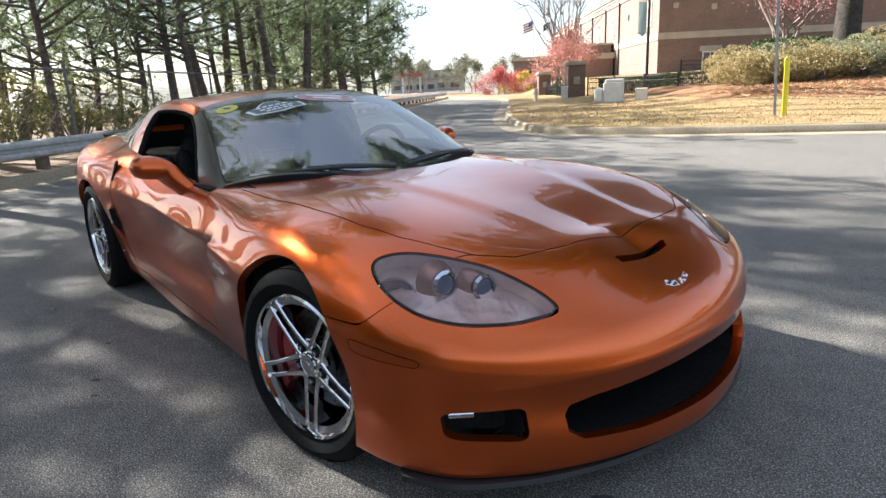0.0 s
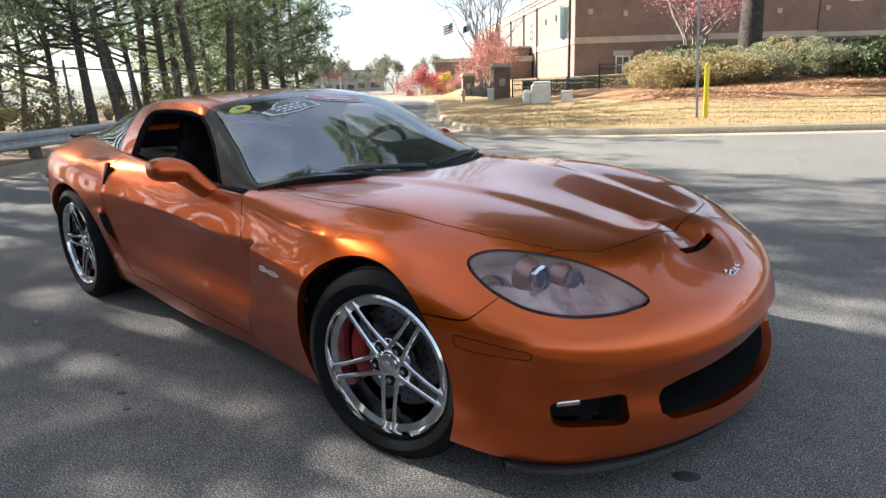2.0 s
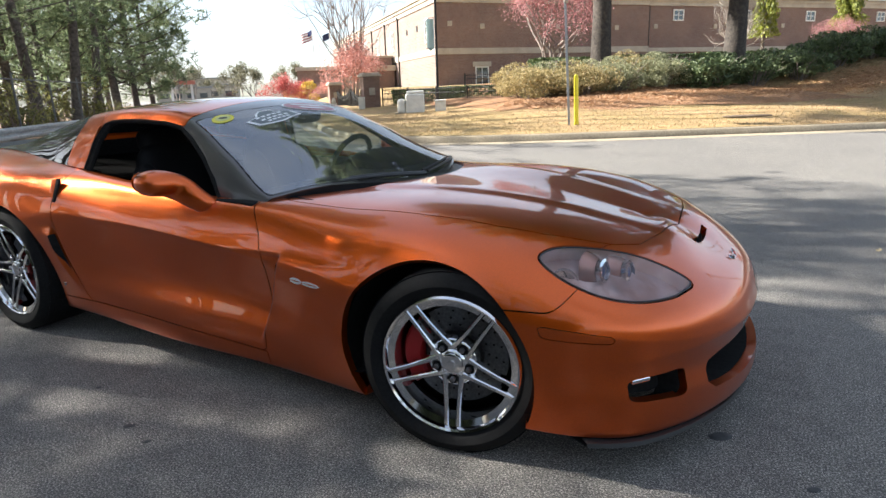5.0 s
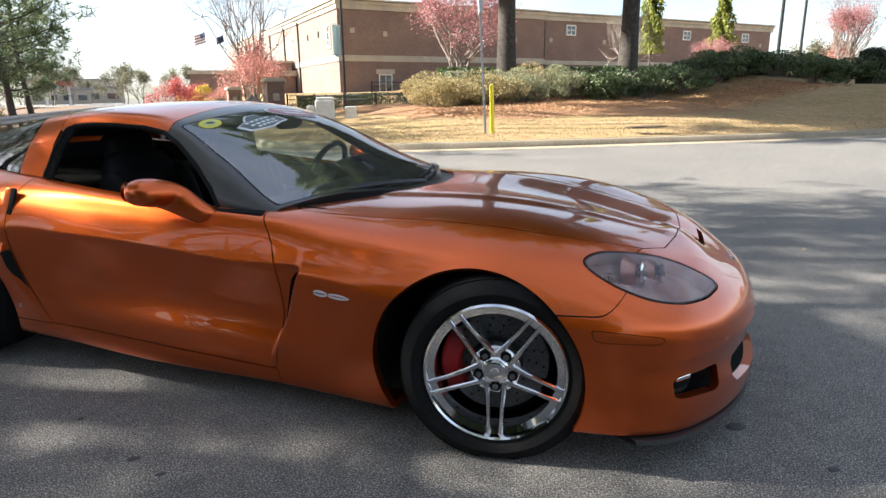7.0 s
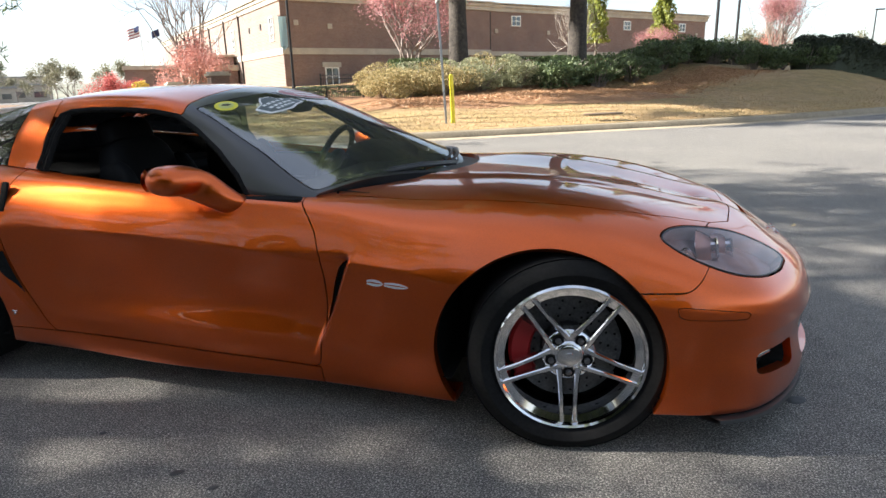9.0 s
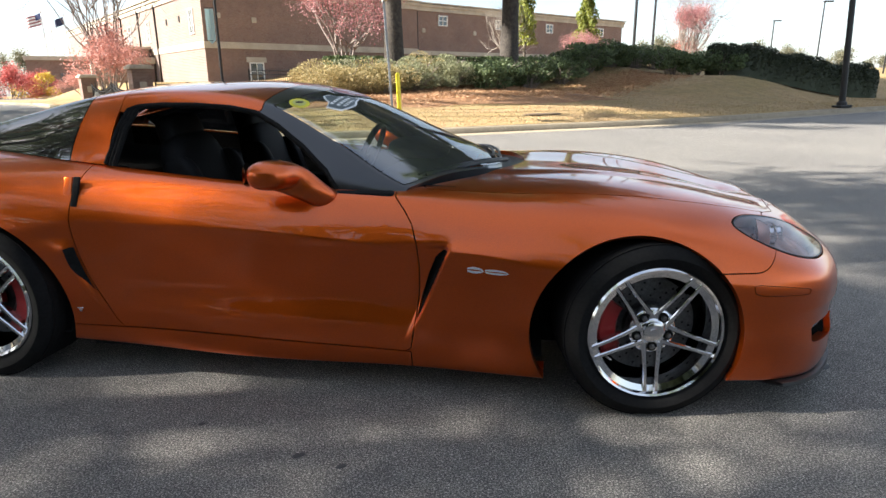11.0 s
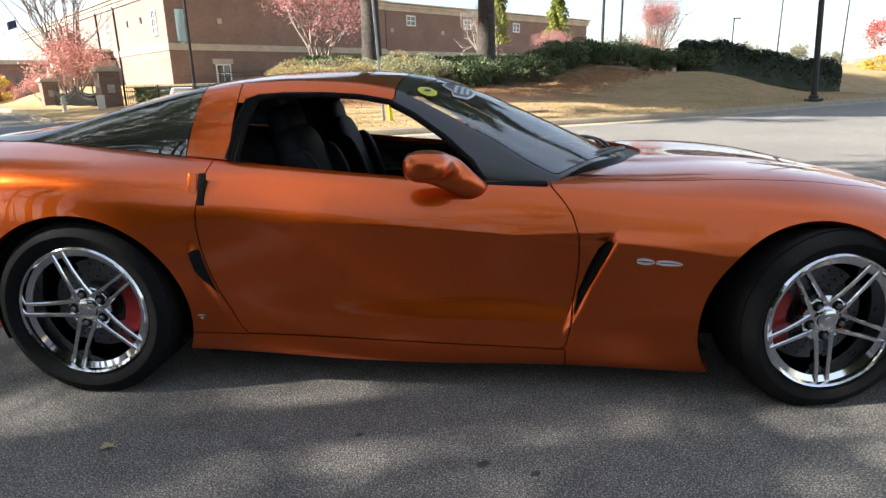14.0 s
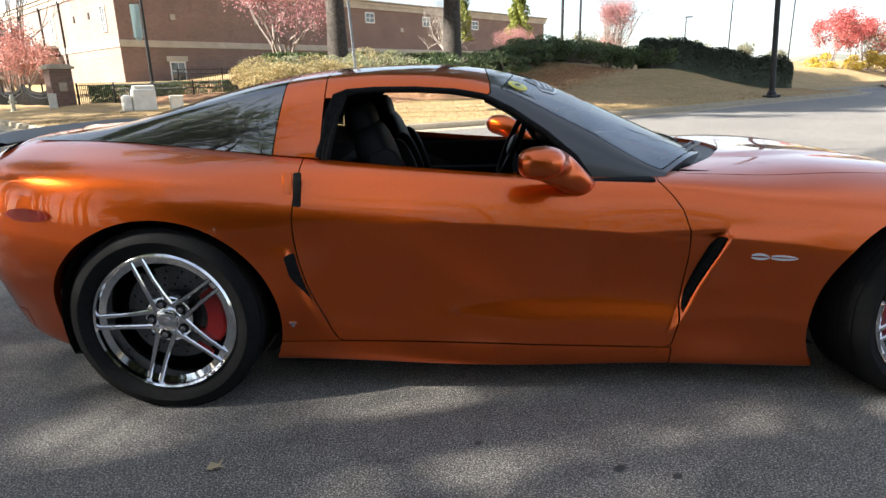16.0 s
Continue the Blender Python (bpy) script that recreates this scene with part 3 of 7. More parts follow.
cowl_front = lambda y: 0.875 - 0.40 * (np.asarray(y) / 0.7) ** 2
ARCH_F = lambda v: np.where(v[:, 1] < -0.5, np.hypot((v[:, 0] - 1.29) / 1.0, v[:, 2] - 0.305) - 0.372, 1.0)
ARCH_R = lambda v: np.where(v[:, 1] < -0.5, np.hypot((v[:, 0] + 1.345) / 1.05, v[:, 2] - 0.325) - 0.386, 1.0)
CABIN = outline([(x, -float(belt_y(x)) + 0.004) for x in np.linspace(-1.86, 0.435, 40)] + [(float(cowl_front(y)), -y) for y in np.linspace(0.73, 0, 14)] + [(0.875, 0.1), (-1.86, 0.1)], XY)
OPEN = of(CABIN, lambda v: 0.7 - v[:, 2])
DOOR = outline([(float(door_rear(z)), z) for z in np.linspace(1.0, 0.23, 24)] + [(0.444, 0.183), (0.467, 0.196), (0.485, 0.3),
                (0.501, 0.437), (0.505, 0.53), (0.499, 0.617), (0.477, 0.69), (0.446, 0.736), (0.406, 0.78), (0.388, 1.0)], XZ)
SILL = of(lambda v: v[:, 2] - 0.228 + 0.0385 * (v[:, 0] + 0.735), lambda v: -0.98 - v[:, 0], lambda v: v[:, 0] - 0.468, lambda v: v[:, 1] + 0.6)
BONNET = outline([(0.875, 0.1)] + [(float(cowl_front(y)), -y) for y in np.linspace(0, 0.69, 12)] + [(0.53, -0.712), (0.66, -0.712), (0.9, -0.715), (1.2, -0.715), (1.45, -0.70), (1.6, -0.665), (1.72, -0.60), (1.80, -0.545), (1.868, -0.45), (1.905, -0.25), (1.925, 0.0), (1.925, 0.1)], XY)
LAMP = of(outline(loop([(1.622, -0.772), (1.66, -0.705), (1.76, -0.618), (1.89, -0.53), (2.04, -0.468), (2.028, -0.56), (1.982, -0.655), (1.922, -0.735), (1.842, -0.79), (1.745, -0.814), (1.66, -0.805)]), XY),
          lambda v: 0.46 - v[:, 2])
MOUTH = of(outline([(0.1, 0.355), (-0.2, 0.352), (-0.44, 0.338), (-0.51, 0.325), (-0.525, 0.30), (-0.522, 0.255), (-0.48, 0.222), (-0.3, 0.205), (0.1, 0.195)], YZ), lambda v: 1.9 - v[:, 0])
FOG = of(outline(loop([(-0.792, 0.34), (-0.70, 0.342), (-0.632, 0.338), (-0.622, 0.30), (-0.632, 0.252), (-0.71, 0.258), (-0.79, 0.27), (-0.803, 0.305)], 5), YZ), lambda v: 1.8 - v[:, 0])
NOSTRIL = of(outline([(1.994, -0.14), (2.004, -0.142), (2.018, -0.13), (2.024, -0.05), (2.026, 0.1), (2.004, 0.1), (2.001, -0.05)], XY), lambda v: 0.5 - v[:, 2])
front_edge = spline([(0, 1.925), (0.25, 1.905), (0.45, 1.868), (0.56, 1.79), (0.7, 1.77)], False)
BUMPER = either(of(lambda v: v[:, 2] - 0.556 - 0.09 * step(1.66, 1.8, v[:, 0]) ** 2, lambda v: 1.45 - v[:, 0]), lambda v: front_edge(np.abs(v[:, 1])) - 0.05 * step(0.54, 0.46, np.abs(v[:, 1])) - v[:, 0])
MARKER = of(outline([(1.672, 0.512), (1.69, 0.516), (1.78, 0.507), (1.88, 0.49), (1.888, 0.48), (1.88, 0.468), (1.70, 0.478), (1.68, 0.485)], XZ), lambda v: v[:, 1] + 0.6)
VENT = of(outline([(float(vent_line(z)) - w, z) for z, w in ((0.604, 0.0), (0.5, 0.0), (0.4, 0.0), (0.318, 0.0), (0.33, 0.008), (0.4, 0.022), (0.5, 0.034), (0.57, 0.036), (0.596, 0.022))], XZ), lambda v: v[:, 1] + 0.6)
TAIL_CUT = either(lambda v: v[:, 0] + 1.955 - 0.12 * (v[:, 2] - 0.75), of(lambda v: v[:, 2] - 0.36, lambda v: v[:, 0] + 1.9))

car = thing("sports_car", "orange metallic two-seat coupe parked on the asphalt", "car")
GAP = 0.0022
half = body_skin()
half = clip(clip(half, outside(ARCH_F)), outside(ARCH_R))
half = clip(half, outside(OPEN))
lamp_patch = clip(half, LAMP, 0.004)
half = clip(half, outside(LAMP), 0.003)
door_patch = clip(half, DOOR, GAP)
rest = clip(half, outside(DOOR), GAP)
sill_patch = clip(rest, SILL, GAP)
rest = clip(rest, outside(SILL), GAP)
bonnet = clip(rest, BONNET, GAP)
rest = clip(rest, outside(BONNET), GAP)
bumper = clip(rest, BUMPER, GAP)
rest = clip(rest, outside(BUMPER), GAP)
tail = clip(rest, TAIL_CUT, GAP)
rest = clip(rest, outside(TAIL_CUT), GAP)
vent_patch = clip(rest, VENT)
rest = clip(rest, outside(VENT))
mouth_patch, fog_patch, nostril_patch, marker_patch = clip(bumper, MOUTH), clip(bumper, FOG), clip(bumper, NOSTRIL), clip(bumper, MARKER, 0.0014)
for hole in (MOUTH, FOG, NOSTRIL):
    bumper = clip(bumper, outside(hole))
bumper = clip(bumper, outside(MARKER), 0.001)

wing_patch = clip(rest, lambda v: -0.2 - v[:, 0])
rest = clip(rest, lambda v: v[:, 0] + 0.2)
body = skin("body", both(rest), PAINT, car, "glossy orange metallic rear quarters", 0.03)
front_wing = {1: skin("front_wing", wing_patch, PAINT, car, "orange front wing with a slanted vent", 0.03), -1: skin("front_wing", mirrored(wing_patch), PAINT, car, "orange front wing with a slanted vent", 0.03)}
skin("bonnet", both(bonnet), PAINT, car, "orange bonnet with a raised middle", 0.02)
front_bumper = skin("front_bumper", both(bumper), PAINT, car, "orange front bumper", 0.035)
skin("rear_bumper", both(tail), PAINT, car, "orange rear bumper", 0.02)
skin("grille", moved(both(mouth_patch), (-0.3, 0, -0.02)), LINER, front_bumper, "black open grille", 0.0)
skin("air_slot", moved(both(nostril_patch), (-0.01, 0, -0.03)), LINER, front_bumper, "dark slot in the nose", 0.0)
for side, flip in (("right", lambda m: m), ("left", mirrored)):
    skin("sill", flip(sill_patch), PAINT, car, "orange sill under the door", 0.02)
    door = skin("door", flip(door_patch), PAINT, car, "orange door with a lowered window", 0.03)
    skin("headlamp_cover", flip(lamp_patch), LENS, car, "clear swept-back headlamp cover", 0.0).visible_shadow = False
    skin("fog_lamp", moved(flip(fog_patch), (-0.09, 0, 0)), LINER, front_bumper, "dark fog lamp recess", 0.0)
    skin("side_marker", flip(marker_patch), PAINT, front_bumper, "orange side marker", 0.006)
    skin("wing_vent", moved(flip(vent_patch), (0, 0.014 if side == "right" else -0.014, 0)), LINER, front_wing[1 if side == "right" else -1], "black slanted wing vent", 0.0)

# upper body pieces
cabin = cabin_skin()
header = lambda v: v[:, 0] + 0.135 - 0.09 * (1 - (v[:, 1] / 0.59) ** 2)
inner = lambda v: np.abs(v[:, 1]) - (rail_y(v[:, 0]) - 0.006)
SCREEN = of(lambda v: -header(v), inner, lambda v: v[:, 0] - (0.765 - 0.309 * (v[:, 1] / 0.7) ** 2))
SIDE = of(outline([(-0.785, 0.84), (-0.80, 0.888), (-0.77, 1.02), (-0.742, 1.098), (-0.70, 1.112), (-0.6, 1.118), (-0.45, 1.116), (-0.31, 1.106), (-0.2, 1.086),
                   (-0.1, 1.035), (0.02, 0.955), (0.12, 0.87), (0.17, 0.80), (0.16, 0.75)], XZ), lambda v: v[:, 1] + 0.3)
hoop = lambda v: np.abs(v[:, 0] + 0.865 + 0.18 * (1.147 - v[:, 2]).clip(0) / 0.25 * 0.5) - 0.06 - 0.04 * (1.147 - v[:, 2]).clip(0)
ROOF = of(header, lambda v: -0.785 - v[:, 0], lambda v: 1.0 - v[:, 2])
HATCH = lambda v: v[:, 0] + 0.925 + 0.26 * (1.147 - v[:, 2]).clip(-0.06, 0.25) * 0.55
shell = clip(cabin, outside(SIDE))
screen = clip(shell, SCREEN, 0.003)
shell = clip(shell, outside(SCREEN), 0.002)
hatch = clip(shell, HATCH, GAP)
shell = clip(shell, outside(HATCH), GAP)
HOOP = lambda v: v[:, 0] + 0.775 + 0.06 * (1.147 - v[:, 2]).clip(0)
hoop_skin = clip(shell, HOOP, GAP)
shell = clip(shell, outside(HOOP), GAP)
roof = clip(shell, of(header, lambda v: 1.085 - v[:, 2], lambda v: v[:, 0] + 0.175 + 0.0 * v[:, 1]), GAP)
pillar = clip(shell, outside(of(header, lambda v: 1.085 - v[:, 2], lambda v: v[:, 0] + 0.175)), GAP)
pillar = clip(clip(pillar, lambda v: -0.3 - v[:, 0]), lambda v: v[:, 0] - (0.79 - 0.309 * (v[:, 1] / 0.7) ** 2))
# black lining under the roof and hoop
skin("roof_lining", moved(both(clip(clip(cabin, outside(SIDE)), of(lambda v: 0.86 - v[:, 2], lambda v: header(v) + 0.012, lambda v: -0.95 - v[:, 0]))), (0, 0, 0), -0.03), LINER, car, "black roof lining", 0.0)
skin("roof", both(roof), PAINT, car, "orange removable roof panel", 0.014)
skin("roof_hoop", both(hoop_skin), PAINT, car, "orange hoop behind the doors", 0.014)
for m in (pillar, mirrored(pillar)):
    skin("windscreen_pillar", m, PILLAR, car, "satin black windscreen pillar", 0.04)
windscreen = skin("windscreen", both(screen), GLASS, car, "raked windscreen", 0.0)
hatch_glass = skin("hatch_glass", both(hatch), DARK_GLASS, car, "smoked wrap-around rear hatch glass", 0.0)
# black seal round the side window
WINDOW = [(-0.80, 0.86), (-0.80, 0.888), (-0.77, 1.02), (-0.742, 1.098), (-0.70, 1.112), (-0.6, 1.118), (-0.45, 1.116), (-0.31, 1.106), (-0.2, 1.086), (-0.1, 1.035), (0.02, 0.955), (0.12, 0.87), (0.17, 0.80)]


def cabin_side(x, z):
    by, bz, ry, rz = (float(f(x)) for f in (belt_y, belt_z, rail_y, rail_z))
    t = min(max((z - bz) / max(rz - bz, 0.01), 0), 1)
    return by + (ry - by) * t + 0.022 * 4 * t * (1 - t)


for s in (1, -1):
    bm = bmesh.new()
    line = [(x, -s * (cabin_side(x, z) - 0.004), z - 0.006) for x, z in WINDOW[1:]]
    tube(bm, line, 0.012, 8)
    for dx in (0.018, 0.034):
        tube(bm, [(x + dx, -s * (cabin_side(x, z) - 0.008), z - 0.004) for x, z in WINDOW[:5]], 0.011, 8)
    part("window_seal", bm, LINER, car, "black seal round the door window", True)
for ob in (windscreen, hatch_glass):
    ob.visible_shadow = False

# ---------- the car: fittings ----------
def mirror_y(p, s):
    return (p[0], p[1] * s, p[2])


def arch_liner(x, z, r, s):
    bm = bmesh.new()
    n = 40
    rows = []
    for y in (-0.885, -0.52):
        rows.append([bm.verts.new((x + r * math.cos(a), s * y, max(z + r * math.sin(a), 0.2))) for a in np.linspace(-0.55, math.pi + 0.55, n)])
    for i in range(n - 1):
        bm.faces.new((rows[0][i], rows[0][i + 1], rows[1][i + 1], rows[1][i]))
    bm.faces.new(rows[1])
    part("wheel_arch_liner", bm, LINER, car, "black wheel arch liner")


def blob(bm, size, where, turn=(0, 0, 0), power=0.7, n=20):
    """A rounded block: a ball squared off by power (1 is round)."""
    m = pose(*where, *turn)
    rings = []
    shape = lambda q: math.copysign(abs(q) ** power, q)
    for i in range(1, n):
        t = math.pi * i / n - math.pi / 2
        rings.append([bm.verts.new(m @ Vector((size[0] * shape(math.cos(t)) * shape(math.cos(a)), size[1] * shape(math.cos(t)) * shape(math.sin(a)), size[2] * shape(math.sin(t)))))
                      for a in np.arange(2 * n) * math.pi / n])
    for a, b in zip(rings, rings[1:]):
        for i in range(2 * n):
            bm.faces.new((a[i], a[(i + 1) % (2 * n)], b[(i + 1) % (2 * n)], b[i]))
    bm.faces.new(rings[0][::-1])
    bm.faces.new(rings[-1])
    return bm


def car_wheel(x, y, s, radius, rim_r, width, steer, spin, caliper_at):
    """A wheel whose outer side looks to -y (s = 1) or +y (s = -1)."""
    base = pose(x, y, radius - 0.006, 0, 0, steer) @ pose(0, 0, 0, 90 if s > 0 else -90, 0, 0)      # local z points outwards
    hub = new("wheel")
    hub.parent, hub.matrix_world = car, base
    tagged(hub, "wide tyre on a chrome ten-spoke rim")
    half = width / 2
    bm = bmesh.new()
    side = rim_r + 0.006
    prof = [(side, half - 0.022), (side + 0.012, half - 0.006), (radius - 0.045, half + 0.006), (radius - 0.018, half - 0.004), (radius - 0.004, half - 0.026)]
    tread = []
    for k in np.linspace(half - 0.03, -half + 0.03, 9):
        tread += [(radius, k + 0.006), (radius, k - 0.006), (radius - 0.006, k - 0.008), (radius - 0.006, k - 0.010)]
    prof += tread + [(radius - 0.02, -half), (side, -half + 0.02)]
    lathe(bm, prof, 72)
    part("tyre", bm, RUBBER, hub, "black low-profile tyre", True)
    bm = bmesh.new()
    lathe(bm, [(rim_r - 0.03, -half + 0.03), (rim_r - 0.035, half - 0.075), (rim_r - 0.03, half - 0.03), (rim_r - 0.008, half - 0.022), (rim_r - 0.004, half - 0.008), (rim_r + 0.003, half - 0.004),
               (rim_r + 0.010, half - 0.010), (rim_r + 0.010, half - 0.022), (rim_r - 0.01, half - 0.03)], 96)
    rim = part("rim", bm, CHROME, hub, "polished chrome rim", True)
    face = half - 0.018
    for k in range(5):
        for off in (-1, 1):
            a = spin + k * 72
            bm = bmesh.new()
            pts = []
            for rr, dd, ww, hh in ((0.045, 0.03, 0.011, face - 0.026), (0.1, 0.0255, 0.0085, face - 0.016), (0.16, 0.022, 0.0075, face - 0.008), (rim_r - 0.012, 0.021, 0.0085, face - 0.001), (rim_r - 0.004, 0.021, 0.0085, face - 0.002)):
                pts.append((rr, off * dd, ww, hh))
            rings = []
            for rr, cc, ww, hh in pts:
                rings.append([bm.verts.new(pose(0, 0, 0, 0, 0, a) @ Vector(q)) for q in ((rr, cc - ww, hh - 0.028), (rr, cc - ww, hh - 0.004), (rr, cc - ww * 0.6, hh), (rr, cc + ww * 0.6, hh), (rr, cc + ww, hh - 0.004), (rr, cc + ww, hh - 0.028))])
            for p, q in zip(rings, rings[1:]):
                for i in range(6):
                    bm.faces.new((p[i], q[i], q[(i + 1) % 6], p[(i + 1) % 6]))
            bm.faces.new(rings[0]), bm.faces.new(rings[-1][::-1])
            bmesh.ops.recalc_face_normals(bm, faces=bm.faces)
            part("spoke", bm, CHROME, rim, "", True)
    bm = bmesh.new()
    lathe(bm, [(0.0001, face - 0.0125), (0.012, face - 0.0125), (0.013, face - 0.0135), (0.033, face - 0.014), (0.036, face - 0.016), (0.0375, face - 0.022), (0.043, face - 0.024), (0.047, face - 0.028), (0.08, face - 0.03), (0.085, face - 0.034), (0.086, face - 0.06), (0.05, face - 0.075)], 40)
    part("hub_cap", bm, CHROME, rim, "chrome centre cap", True)
    for k in range(5):
        a = radians(spin + 72 * k)
        bm = bmesh.new()
        m = Matrix.Translation((0.06 * math.cos(a), 0.06 * math.sin(a), 0))
        lathe(bm, [(0.0001, face - 0.0265), (0.0155, face - 0.0265), (0.0175, face - 0.0255), (0.0185, face - 0.027), (0.019, face - 0.034)], 24, m)
        part("lug_seat", bm, LINER, rim, "dark lug recess", True)
        bm = bmesh.new()
        lathe(bm, [(0.0001, face - 0.014), (0.0075, face - 0.015), (0.0098, face - 0.018), (0.0098, face - 0.034)], 6, m)
        part("lug_nut", bm, LUG, rim, "grey lug nut")
    bm = bmesh.new()
    inner = half - 0.13
    lathe(bm, [(0.07, inner + 0.028), (0.085, inner + 0.028), (0.09, inner + 0.014), (0.178, inner + 0.014), (0.178, inner - 0.014), (0.07, inner - 0.014)], 56)
    for ring in (0.11, 0.135, 0.16):
        for k in range(18):
            a = 2 * math.pi * (k + ring * 30) / 18
            bmesh.ops.create_circle(bm, cap_ends=True, radius=0.0045, segments=8, matrix=Matrix.Translation((ring * math.cos(a), ring * math.sin(a), inner + 0.0155)))
    disc = part("brake_disc", bm, STEEL, hub, "drilled steel brake disc", True)
    disc.data.materials.append(LINER)
    for f in disc.data.polygons:
        f.material_index = 1 if len(f.vertices) == 8 else 0
    bm = bmesh.new()
    ring = []
    for a in np.linspace(-36, 36, 13):
        q, k = radians(caliper_at + a), 0.004 * math.cos(radians(a * 2.4))
        ring.append([bm.verts.new((rr * math.cos(q), rr * math.sin(q), hh)) for rr, hh in ((0.125, inner - 0.03), (0.122, inner + 0.044), (0.13, inner + 0.052 + k), (0.18 + k, inner + 0.05 + k), (0.19 + k, inner + 0.04), (0.19, inner - 0.03))])
    for a, b in zip(ring, ring[1:]):
        for i in range(6):
            bm.faces.new((a[i], b[i], b[(i + 1) % 6], a[(i + 1) % 6]))
    bm.faces.new(ring[0]), bm.faces.new(ring[-1])
    bmesh.ops.recalc_face_normals(bm, faces=bm.faces)
    part("brake_caliper", bm, CALIPER, hub, "red brake caliper", True)
    bm = bmesh.new()
    lathe(bm, [(0.0001, -half + 0.06), (rim_r - 0.035, -half + 0.06)], 40)
    part("wheel_back", bm, LINER, hub, "dark inside of the wheel")
    return hub


FRONT_STEER = 10.0
for s in (1, -1):
    arch_liner(1.29, 0.305, 0.378, s)
    arch_liner(-1.345, 0.325, 0.395, s)
car_wheel(1.345, -0.80, 1, 0.328, 0.237, 0.255, FRONT_STEER, 54, 180)
car_wheel(1.345, 0.80, -1, 0.328, 0.237, 0.255, FRONT_STEER, 20, 180)
car_wheel(-1.345, -0.795, 1, 0.342, 0.245, 0.30, 0, 36, 0)
car_wheel(-1.345, 0.795, -1, 0.342, 0.245, 0.30, 0, 10, 0)

# floor, cockpit and seats
bm = bmesh.new()
box(bm, (3.7, 1.16, 0.06), (0, 0, 0.165))
box(bm, (1.76, 1.64, 0.06), (-0.04, 0, 0.155))
part("floor_pan", bm, LINER, car, "black floor pan")
bm = bmesh.new()
sheet(bm, [(0.62, -0.68, 0.80), (0.62, 0.68, 0.80), (0.28, 0.68, 0.815), (0.28, -0.68, 0.815), (0.2, 0.68, 0.78), (0.2, -0.68, 0.78), (0.16, 0.68, 0.5), (0.16, -0.68, 0.5)],
      [(0, 1, 2, 3), (3, 2, 4, 5), (5, 4, 6, 7)])
blob(bm, (0.16, 0.25, 0.055), (0.29, 0.37, 0.835), (0, 8, 0), 0.7, 12)
part("dashboard", bm, LEATHER, car, "black dashboard", True)
bm = bmesh.new()
box(bm, (0.9, 0.18, 0.3), (-0.2, 0, 0.42), (0, 0, 0), 0.04)
box(bm, (0.3, 1.42, 0.45), (-0.98, 0, 0.58), (0, 0, 0), 0.05)
box(bm, (0.75, 1.2, 0.05), (-1.42, 0, 0.80), (0, 4, 0), 0.01)
part("centre_console", bm, LEATHER, car, "black console and rear shelf")
bm = bmesh.new()
hull = [(-0.72, -0.715), (-1.2, -0.66), (-1.6, -0.6), (-1.82, -0.5), (-1.82, 0.5), (-1.6, 0.6), (-1.2, 0.66), (-0.72, 0.715)]
low, high = [bm.verts.new((x, y, 0.45)) for x, y in hull], [bm.verts.new((x, y, float(belt_z(x)) - 0.004)) for x, y in hull]
for i in range(len(hull) - 1):
    bm.faces.new((low[i], low[i + 1], high[i + 1], high[i]))
part("luggage_lining", bm, LINER, car, "black lining of the luggage bay")
for s in (1, -1):
    bm = bmesh.new()
    box(bm, (1.2, 0.05, 0.42), (-0.2, s * 0.755, 0.585), (s * -3, 0, 0), 0.015)
    box(bm, (0.5, 0.09, 0.06), (-0.3, s * 0.70, 0.62), (0, 0, 0), 0.02)
    part("door_lining", bm, LEATHER, car, "black door lining", True)
    seat = new("seat")
    seat.parent = car
    tagged(seat, "black leather bucket seat")
    y = s * 0.37
    bm = bmesh.new()
    blob(bm, (0.27, 0.23, 0.09), (-0.28, y, 0.40), (0, 8, 0), 0.5, 12)
    for k in (-1, 1):
        blob(bm, (0.25, 0.05, 0.085), (-0.28, y + k * 0.21, 0.43), (0, 6, 0), 0.6, 10)
    part("cushion", bm, LEATHER, seat, "", True)
    bm = bmesh.new()
    blob(bm, (0.075, 0.21, 0.31), (-0.575, y, 0.69), (0, -18, 0), 0.55, 14)
    for k in (-1, 1):
        blob(bm, (0.085, 0.05, 0.24), (-0.53, y + k * 0.2, 0.66), (0, -18, 0), 0.6, 10)
    part("backrest", bm, LEATHER, seat, "", True)
    bm = bmesh.new()
    blob(bm, (0.055, 0.14, 0.085), (-0.68, y, 0.985), (0, -14, 0), 0.55, 12)
    part("headrest", bm, LEATHER, seat, "", True)

steering = new("steering_wheel")
steering.parent = car
steering.matrix_world = pose(0.0, 0.37, 0.80, 0, -66, 0)
tagged(steering, "black leather steering wheel")
bm = bmesh.new()
lathe(bm, [(0.182 + 0.016 * math.cos(a), 0.016 * math.sin(a)) for a in np.arange(10) * math.pi / 5], 40, Matrix(), True)
part("steering_rim", bm, LEATHER, steering, "", True)
bm = bmesh.new()
blob(bm, (0.06, 0.06, 0.03), (0, 0, -0.01), (0, 0, 0), 0.7, 10)
for a in (90, 270, 180):
    box(bm, (0.14, 0.03, 0.012), (0.11 * math.cos(radians(a)), 0.11 * math.sin(radians(a)), -0.008), (0, 0, a), 0.004)
part("steering_hub", bm, BLACK, steering, "", True)
bm = bmesh.new()
blob(bm, (0.02, 0.11, 0.035), (0.02, 0.0, 1.10), (0, 20, 0), 0.6, 10)
tube(bm, [(0.03, 0, 1.11), (0.05, 0, 1.135)], 0.01, 8)
part("rear_view_mirror", bm, BLACK, car, "black rear-view mirror", True)

